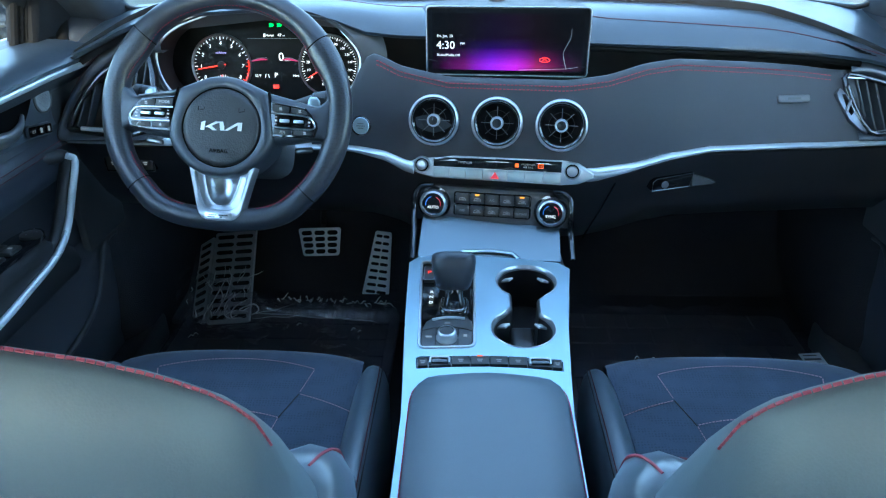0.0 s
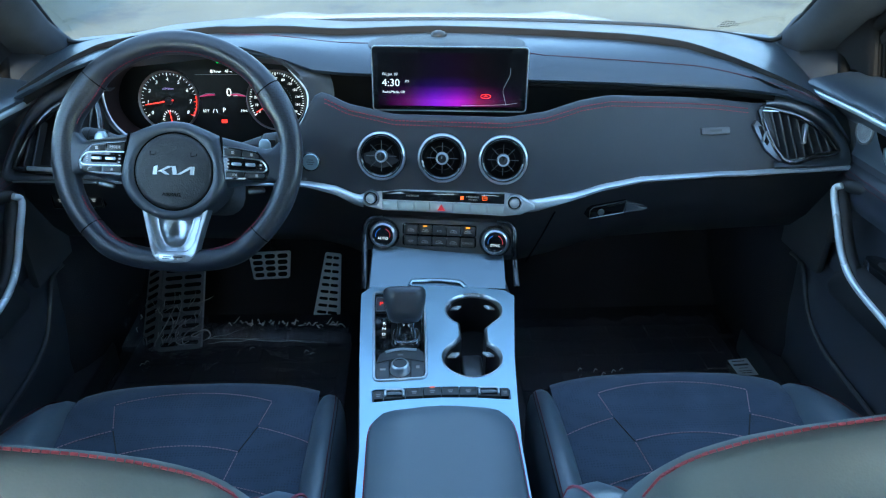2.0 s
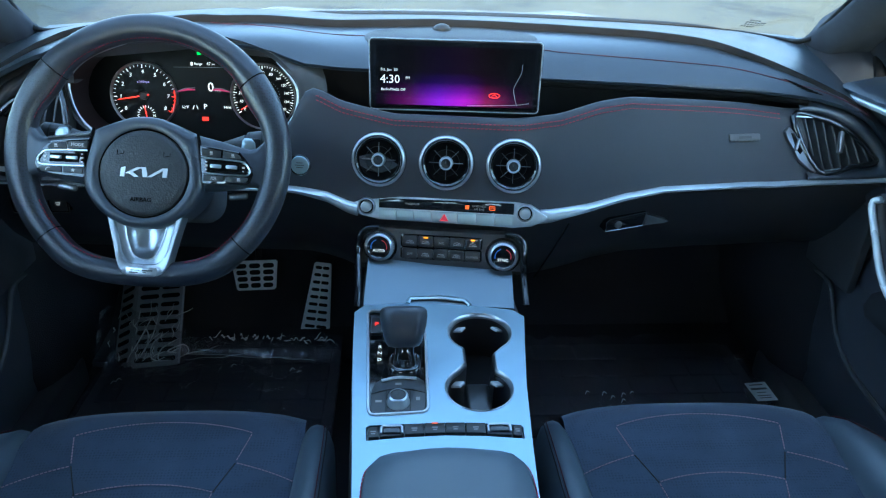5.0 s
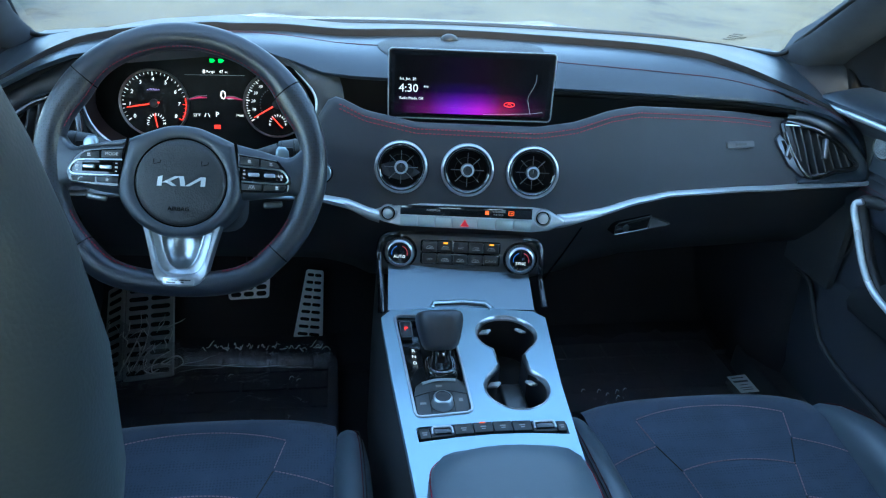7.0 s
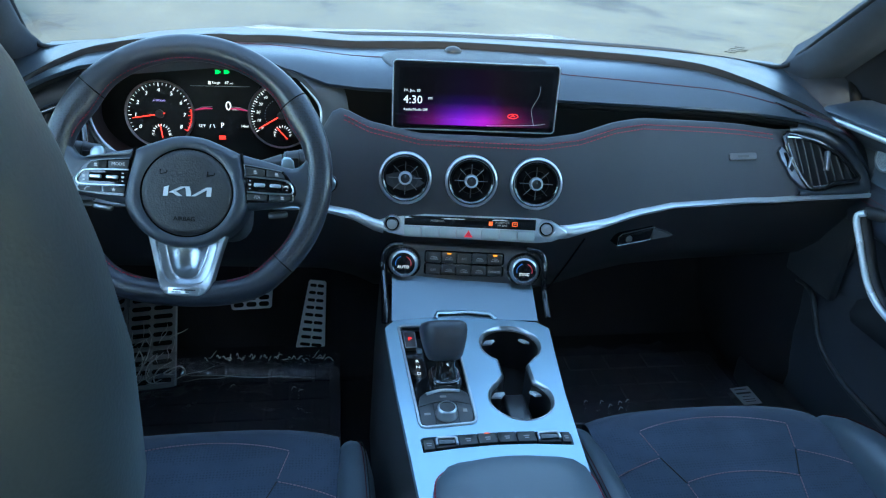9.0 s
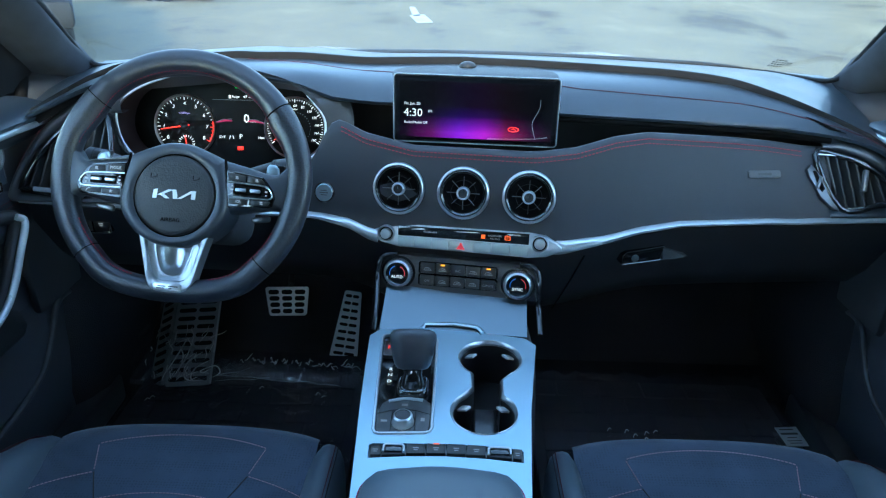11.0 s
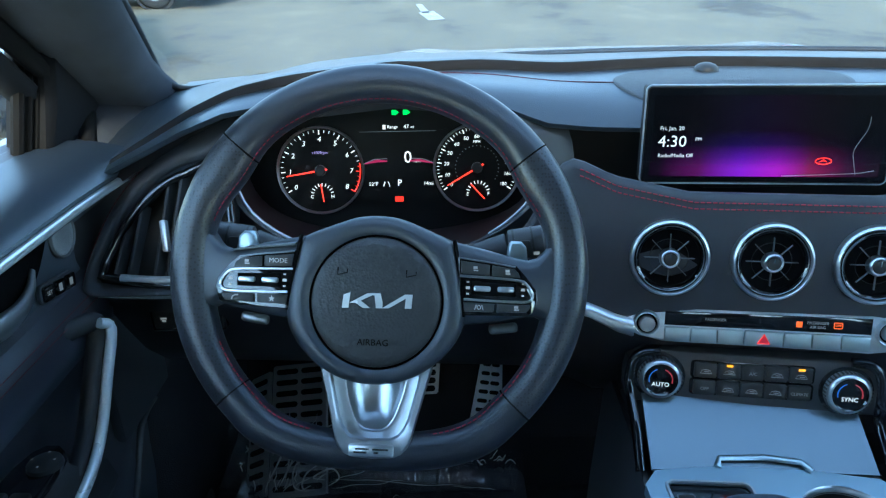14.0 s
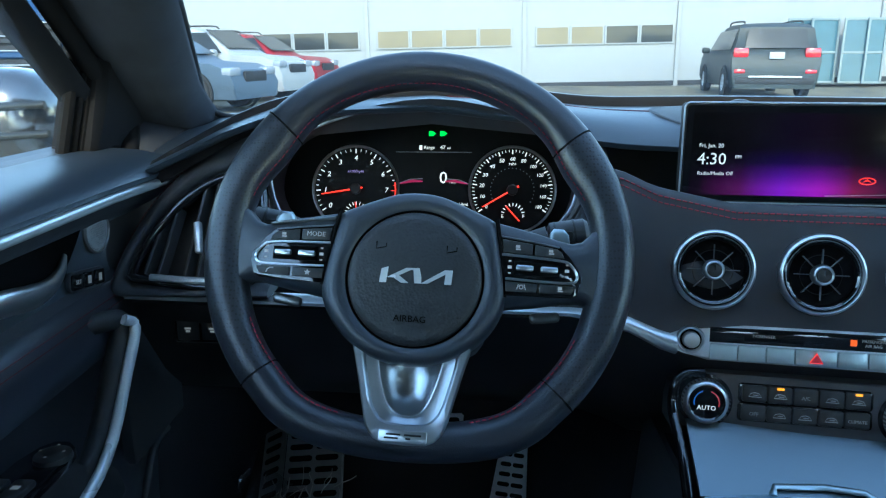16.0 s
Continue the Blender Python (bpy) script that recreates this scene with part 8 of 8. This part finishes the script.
side_vent(1)
side_vent(-1)


def vent_hood(s):
    """The padded arch round the outer vent, with a sunk groove over the driver's."""
    if s < 0:
        rim = [(0.560, 0.8855), (0.600, 0.8845), (0.630, 0.8790), (0.660, 0.8625), (0.690, 0.8320), (0.708, 0.8040), (0.717, 0.7840), (0.712, 0.7700), (0.690, 0.7685), (0.640, 0.7685), (0.560, 0.7690)]
        out = [(0.560, 0.9330), (0.590, 0.9270), (0.628, 0.9130), (0.668, 0.8860), (0.702, 0.8500), (0.724, 0.8110), (0.7365, 0.7740), (0.7350, 0.7570), (0.700, 0.7555), (0.640, 0.7555), (0.560, 0.7560)]
    else:
        rim = [(0.584, 0.8560), (0.604, 0.8552), (0.628, 0.8510), (0.655, 0.8410), (0.682, 0.8260), (0.703, 0.8060), (0.714, 0.7880), (0.708, 0.7790), (0.680, 0.7770), (0.640, 0.7745), (0.596, 0.7720)]
        out = [(0.586, 0.8700), (0.608, 0.8735), (0.640, 0.8690), (0.672, 0.8590), (0.700, 0.8430), (0.724, 0.8180), (0.739, 0.7900), (0.7400, 0.7660), (0.720, 0.7610), (0.660, 0.7600), (0.596, 0.7595)]
    a = spline([(x, 0, z) for x, z in rim], 5)
    c = spline([(x, 0, z) for x, z in out], 5)
    rows = []
    for p, q in zip(a, c):
        row = []
        for f, d in ((0.0, 0.030), (0.0, 0.006), (0.04, -0.001), (0.16, -0.007), (0.38, -0.0115), (0.62, -0.0110), (0.84, -0.006), (0.96, 0.002), (1.0, 0.012), (1.0, 0.060)):
            x, z = p.x + (q.x - p.x) * f, p.z + (q.z - p.z) * f
            row.append((s * x, face_y(0.65, z) + d * (1.0 if s < 0 else 0.8), z))
        rows.append(row)
    hood = part("vent_hood", loft(rows), M["panel"] if s < 0 else M["pad"], dash, "padded arch round the outer vent", 70)
    if s < 0:
        stitches([Vector(r[7]) + Vector((0, -0.002, 0.0006)) for r in rows[2:34]], hood, 0.0055, 0.0042, 0.0007, M["padthread"])
        under = [[(s * q.x, face_y(0.65, q.z) + 0.022, q.z - 0.004), (s * q.x, face_y(0.65, q.z) + 0.085, q.z + 0.006)] for q in c[:40]]
        part("hood_groove", loft(under), M["dark"], dash, "dark groove under the pad")


vent_hood(1)
vent_hood(-1)
# demister slots at both ends of the pad
for k in range(6):
    f = k / 5
    a, b = (0.566 + 0.030 * f, 0.309 - 0.020 * f), (0.586 + 0.036 * f, 0.302 - 0.020 * f)
    part("demister_slot", tube([(p[0], p[1], pad_z(*p) + 0.0005) for p in ((a[0] + (b[0] - a[0]) * g, a[1] + (b[1] - a[1]) * g) for g in (0, 0.5, 1))], 0.0013, 6, flat=0.5), M["hole"], dash, "narrow black demister slot")


# knee panel keys left of the column
km = facing((-0.643, 0.262, 0.700), 0, 0)
kb = part("knee_keys", prism(rounded(0.090, 0.032, 0.003), 0.020, km @ pose(0.0, 0, 0.0), 0.001), M["gloss"], dash, "small black key row under the trim")
part("key_rim", tube([km @ Vector((x, y, 0.0002)) for x, y in rounded(0.090, 0.032, 0.003)], 0.0008, 5, closed=True), M["slatgrey"], kb)
for k in range(3):
    key = part("knee_key", prism(rounded(0.026, 0.026, 0.002, 2), 0.003, km @ pose(-0.029 + 0.029 * k, 0, 0.0012), 0.0008), M["button"], kb)
    bar(km @ pose(0, 0, 0.0016), -0.029 + 0.029 * k, 0.002, 0.0075, 0.0022, M["key_mark"], key, "key_symbol")
    bar(km @ pose(0, 0, 0.0016), -0.029 + 0.029 * k, -0.0015, 0.0050, 0.0022, M["key_mark"], key, "key_symbol")


# ---- outside mirror of the car ----
def outside_mirror():
    t = thing("outside_mirror", "silver outside mirror housing with smoked lamp strips", "mirror", (-0.95, 0.45, 0.86))
    rows = []
    for f in (0.0, 0.015, 0.04, 0.07, 0.10, 0.15, 0.2, 0.3, 0.45, 0.6, 0.75, 0.88, 0.96, 1.0):
        x = -0.945 - 0.22 * f
        k = math.sqrt(max(0.01, 1 - (f * 0.98) ** 4)) * lerp_table(f, [0.0, 0.04, 0.10, 0.20, 0.35], [0.22, 0.55, 0.78, 0.93, 1.0])
        rows.append([(x, 0.530 + 0.075 * k * math.copysign(abs(math.cos(a)) ** 0.7, math.cos(a)), 0.925 + 0.072 * k * math.copysign(abs(math.sin(a)) ** 0.8, math.sin(a))) for a in (2 * math.pi * q / 24 for q in range(24))])
    part("shell", loft(rows, closed_u=True, caps=True), M["mirror_shell"], t, "", 70)
    for z in (0.905, 0.945):
        part("lamp_strip", tube([(-0.935, 0.470, z), (-1.00, 0.458, z - 0.003), (-1.10, 0.462, z - 0.006)], 0.006, 8), M["pane_dark"], t, "dark lamp strip", 60)
    part("foot", tube(spline([(-0.85, 0.47, 0.845), (-0.90, 0.50, 0.850), (-0.98, 0.53, 0.862)], 5), 0.026, 12), M["mirror_shell"], t, "", 70)
    return t


outside_mirror()


# ---- buildings and parked cars ----


def service_building():
    t = thing("service_building", "long white service building with a row of small windows", "building", (0, 0, 0))
    Y = 24.0
    for a, b in ((-34, -3.9), (-3.88, 1.44), (1.46, 6.58), (6.60, 13.2), (13.22, 40)):
        part("wall", rbox(pose((a + b) / 2, Y + 4, 3.2), b - a, 8, 6.8, 0.02, 1), M["wall_white"], t)
    for x in (-3.89, 1.45, 6.59, 13.21):
        part("pilaster", rbox(pose(x, Y - 0.04, 3.2), 0.14, 0.10, 6.8, 0.01, 1), M["wall_white"], t)
    for x0, n, light in ((-8.75, 4, (0, 0, 0, 0)), (-3.55, 4, (1, 1, 1, 1)), (1.85, 4, (1, 1, 0, 0)), (-15.5, 5, (0, 1, 0, 0, 1))):
        for k in range(n):
            x = x0 + k * 1.16
            w = part("window", rbox(pose(x + 0.55, Y - 0.02, 1.60), 1.15, 0.10, 0.64, 0.01, 1), M["wall_white"], t, "white window frame")
            part("pane", rbox(pose(x + 0.55, Y - 0.062, 1.60), 1.03, 0.03, 0.54, 0.004, 1), M["pane_light"] if light[k] else M["pane_dark"], w)
    part("plinth", rbox(pose(5, Y - 0.03, -0.02), 69, 0.10, 0.16, 0.01, 1), M["tyre"], t)
    # the lot falls slightly towards the left
    t.matrix_basis = pose(0, 0, 0, 0, -1.25, 0)
    return t


service_building()


def wheel_part(parent, x, y, r, side):
    m = pose(x, y, r, 0, 90, 0)
    w = part("wheel", lathe([(r * 0.62, -0.10), (r * 0.9, -0.11), (r, -0.08), (r, 0.08), (r * 0.9, 0.11), (r * 0.62, 0.10)], m, 28), M["tyre"], parent, "black tyre", 60)
    part("rim", lathe([(r * 0.64, -0.095), (r * 0.55, -0.06), (0.0, -0.05)], m, 28) if side < 0 else lathe([(r * 0.64, 0.095), (r * 0.55, 0.06), (0.0, 0.05)], m, 28), M["alloy"], w, "alloy rim")
    for k in range(5):
        a = radians(72 * k)
        part("spoke", rbox(m @ Matrix.Translation((r * 0.3 * math.cos(a), r * 0.3 * math.sin(a), side * 0.075)) @ pose(0, 0, 0, 0, 0, math.degrees(a)), r * 0.6, 0.05, 0.03, 0.008, 1), M["alloy"], w)


def parked_suv(at, yaw, paint, label, length=4.6, width=1.85, height=1.68, roof_rails=True):
    """A parked sport utility car; x runs forward in its own frame, and it is set down by its pose."""
    t = thing("parked_car", label, "car", (0, 0, 0), "parked cars")
    L, W, H = length, width, height
    side = [(-0.50, 0.28, 0.93), (-0.495, 0.55, 1.0), (-0.475, 0.62, 1.0), (-0.44, 0.93, 0.90), (-0.38, 0.985, 0.82), (-0.15, 1.0, 0.80), (0.03, 0.97, 0.79), (0.12, 0.88, 0.83), (0.21, 0.68, 0.96), (0.24, 0.635, 0.98), (0.40, 0.60, 0.97), (0.475, 0.52, 0.93), (0.50, 0.36, 0.88), (0.495, 0.24, 0.86)]
    rows = []
    for fx, fz, fw in side:
        x, zt, w = fx * L, fz * H, W / 2 * fw
        shoulder = min(zt, 0.62 * H)
        rows.append([(-W / 2 * 0.94 * max(fw, 0.93), x, 0.24), (-W / 2 * max(fw, 0.97), x, min(0.45 * H, zt)), (-W / 2 * max(fw, 0.96), x, shoulder * 0.995), (-w * 0.93, x, zt * 0.985 if zt > shoulder else zt * 0.99), (-w * 0.6, x, zt), (0, x, zt * 1.005),
                     (w * 0.6, x, zt), (w * 0.93, x, zt * 0.985 if zt > shoulder else zt * 0.99), (W / 2 * max(fw, 0.96), x, shoulder * 0.995), (W / 2 * max(fw, 0.97), x, min(0.45 * H, zt)), (W / 2 * 0.94 * max(fw, 0.93), x, 0.24)])
    part("body", loft(rows, closed_u=True, caps=True), paint, t, "", 40)
    # glazed sides
    for s in (-1, 1):
        for x0, x1 in ((-0.40, -0.27), (-0.26, -0.06), (-0.05, 0.13)):
            bm = bmesh.new()
            zt = 0.93 * H
            pts = [(x0, 0.64), (x1 + (0.06 if x1 > 0.1 else 0), 0.64), (x1 - (0.03 if x1 > 0.1 else 0), 0.91), (x0 + (0.03 if x0 < -0.35 else 0), 0.91)]
            out = []
            for fx, fz in pts:
                g = (fz - 0.62) / 0.36
                wz = W / 2 * (0.965 + (0.80 * 0.93 - 0.965) * g) + 0.012
                out.append(bm.verts.new((s * wz, fx * L, fz * H)))
            bm.faces.new(out)
            part("side_window", thicken(bm, 0.01), M["pane_dark"], t, "dark side window")
        for fx, z, m_ in ((-0.478, 0.60, M["lamp_red"]), (-0.483, 0.36, M["lamp_red"])):
            part("tail_lamp", rbox(pose(s * W * 0.40, fx * L - 0.03, z * H), 0.34 if z > 0.5 else 0.26, 0.14, 0.22 if z > 0.5 else 0.10, 0.03, 2), m_, t, "red tail lamp")
        part("head_lamp", rbox(pose(s * W * 0.38, 0.468 * L, 0.50 * H), 0.40, 0.20, 0.15, 0.04, 2), M["lamp_white"], t, "clear head lamp")
        part("side_mirror", rbox(pose(s * (W / 2 + 0.10), 0.16 * L, 0.64 * H), 0.22, 0.14, 0.16, 0.05, 2), paint, t)
        if roof_rails:
            part("roof_rail", tube(spline([(s * W * 0.33, -0.36 * L, 0.975 * H), (s * W * 0.33, -0.33 * L, 1.015 * H), (s * W * 0.33, -0.05 * L, 1.03 * H), (s * W * 0.33, 0.0, 0.99 * H)], 4), 0.022, 6), M["tyre"], t)
        for fx in (-0.30, 0.31):
            part("wheel_arch", lathe([(0.42, -0.012), (0.42, 0.02), (0.37, 0.025)], pose(s * W / 2 * 0.975, fx * L, 0.36, 0, 90 * s, 0), 28), M["tyre"], t, "black arch trim")
            wheel_part(t, s * (W / 2 - 0.10), fx * L, 0.355, s)
    bm = bmesh.new()
    bm.faces.new([bm.verts.new(p) for p in ((-W * 0.36, -0.470 * L - 0.045, 0.66 * H), (W * 0.36, -0.470 * L - 0.045, 0.66 * H), (W * 0.32, -0.445 * L - 0.03, 0.90 * H), (-W * 0.32, -0.445 * L - 0.03, 0.90 * H))])
    part("rear_window", thicken(bm, 0.012), M["pane_dark"], t, "dark rear window")
    part("bumper", rbox(pose(0, -0.487 * L, 0.24 * H), W * 0.90, 0.18, 0.20, 0.05, 2), M["tyre"], t, "black lower bumper")
    part("bumper_trim", rbox(pose(0, -0.508 * L, 0.29 * H), W * 0.60, 0.05, 0.05, 0.015, 2), M["alloy"], t, "silver bumper trim")
    part("number_plate", rbox(pose(0, -0.502 * L, 0.565 * H), 0.34, 0.03, 0.16, 0.004, 1), M["lamp_white"], t)
    bm = bmesh.new()
    bm.faces.new([bm.verts.new(p) for p in ((-W * 0.40, 0.205 * L, 0.70 * H), (W * 0.40, 0.205 * L, 0.70 * H), (W * 0.34, 0.075 * L, 0.945 * H), (-W * 0.34, 0.075 * L, 0.945 * H))])
    bmesh.ops.translate(bm, verts=bm.verts, vec=(0, 0.03, 0.02))
    part("front_window", thicken(bm, 0.012), M["pane_dark"], t, "dark windscreen")
    part("grille", rbox(pose(0, 0.493 * L, 0.44 * H), W * 0.46, 0.06, 0.20, 0.03, 2), M["tyre"], t, "black grille")
    t.matrix_basis = pose(at[0], at[1], 0, 0, 0, yaw)
    return t


P_ = lambda n, c: material(n, c, 0.42, metal=0.1, spec=0.25, vary=0.06)
parked_suv((7.3, 19.3), -9, P_("graphite_paint", (0.022, 0.030, 0.031)), "dark grey parked SUV with red tail lamps near the building", 5.0, 2.0, 1.80)
parked_suv((-6.55, 13.1), -100, P_("blue_paint", (0.085, 0.115, 0.150)), "pale grey-blue parked SUV beside other cars", 4.4, 1.85, 1.46, False)
parked_suv((-6.62, 16.3), -100, P_("white_paint", (0.36, 0.36, 0.355)), "white parked SUV between other cars", 4.6, 1.88, 1.66)
parked_suv((-6.6, 19.7), -100, P_("red_paint", (0.25, 0.012, 0.018)), "red parked SUV at the end of the row", 4.6, 1.85, 1.62)


def pickup(at, yaw):
    t = thing("pickup_truck", "dark blue pickup truck with a broad black grille parked alongside", "truck", (0, 0, 0))
    pb = P_("dark_blue_paint", (0.020, 0.048, 0.105))
    rows = []
    for y, zb, zt, w in ((-2.9, 0.5, 1.35, 0.98), (-1.0, 0.45, 1.35, 1.0), (-0.9, 0.45, 1.90, 0.86), (0.5, 0.45, 1.96, 0.84), (1.2, 0.45, 1.45, 0.98), (2.5, 0.45, 1.42, 0.99), (2.78, 0.5, 1.38, 0.98), (2.87, 0.5, 1.30, 0.95)):
        rows.append([(-w, y, zb), (-w * 1.01, y, (zb + min(zt, 1.25)) / 2), (-w * (1 if zt < 1.5 else 1.0), y, min(zt, 1.22)), (-w * 0.92, y, zt), (0, y, zt + 0.03), (w * 0.92, y, zt), (w, y, min(zt, 1.22)), (w * 1.01, y, (zb + min(zt, 1.25)) / 2), (w, y, zb)])
    part("body", loft(rows, closed_u=True, caps=True), pb, t, "", 40)
    g = part("grille", rbox(pose(0, 2.86, 0.96), 1.30, 0.10, 0.60, 0.05, 2), M["tyre"], t, "black grille")
    for k in range(6):
        part("grille_bar", rbox(pose(0, 2.915, 0.71 + 0.10 * k), 1.20, 0.04, 0.045, 0.010, 1), M["tyre"] if k % 3 else pb, g)
        part("grille_rib", rbox(pose(0, 2.918, 0.742 + 0.10 * k), 1.16, 0.03, 0.010, 0.003, 1), M["alloy"], g)
    for s in (-1, 1):
        part("tow_hook", rbox(pose(s * 0.42, 3.02, 0.60), 0.12, 0.06, 0.05, 0.02, 2), M["lamp_red"], t, "red tow hook")
    part("bumper", rbox(pose(0, 2.92, 0.54), 1.95, 0.22, 0.22, 0.05, 2), M["tyre"], t, "black bumper")
    for s in (-1, 1):
        part("head_lamp", rbox(pose(s * 0.81, 2.81, 1.12), 0.30, 0.22, 0.26, 0.05, 2), M["lamp_white"], t, "clear head lamp")
        part("side_window", rbox(pose(s * 0.90, -0.15, 1.55), 0.06, 1.2, 0.42, 0.05, 2), M["pane_dark"], t, "dark side window")
        for y in (-1.9, 1.85):
            wheel_part(t, s * 0.86, y, 0.42, s)
    part("front_window", rbox(pose(0, 0.92, 1.62, 50), 1.45, 0.66, 0.03, 0.01, 1), M["pane_dark"], t, "dark windscreen")
    t.matrix_basis = pose(at[0], at[1], 0, 0, 0, yaw)
    return t


pickup((-5.40, 6.92), -150)


def glass_doors():
    """Pale framed glass panels stacked against the building."""
    for k, (x, w, lean) in enumerate(((10.3, 0.75, 0.0), (11.05, 0.95, 4), (11.95, 0.70, -3), (12.55, 0.55, 0))):
        t = thing("glass_panel", "pale green framed glass panel leaning by the building", "glass panel", (0, 0, 0), "stacked glass panels")
        for dx in (-w / 2, w / 2):
            part("frame_post", rbox(pose(dx, 0, 1.05), 0.07, 0.06, 2.05, 0.008, 1), M["pale_frame"], t)
        for z in (0.06, 1.0, 2.04):
            part("frame_rail", rbox(pose(0, 0.002, z), w - 0.07, 0.05, 0.08, 0.008, 1), M["pale_frame"], t)
        part("pane", rbox(pose(0, 0.012, 1.05), w - 0.06, 0.012, 1.96, 0.002, 1), M["teal_pane"], t)
        t.matrix_basis = pose(x, 23.3 - 0.12 * k, 0.12, -3, 0, lean * 3)


glass_doors()
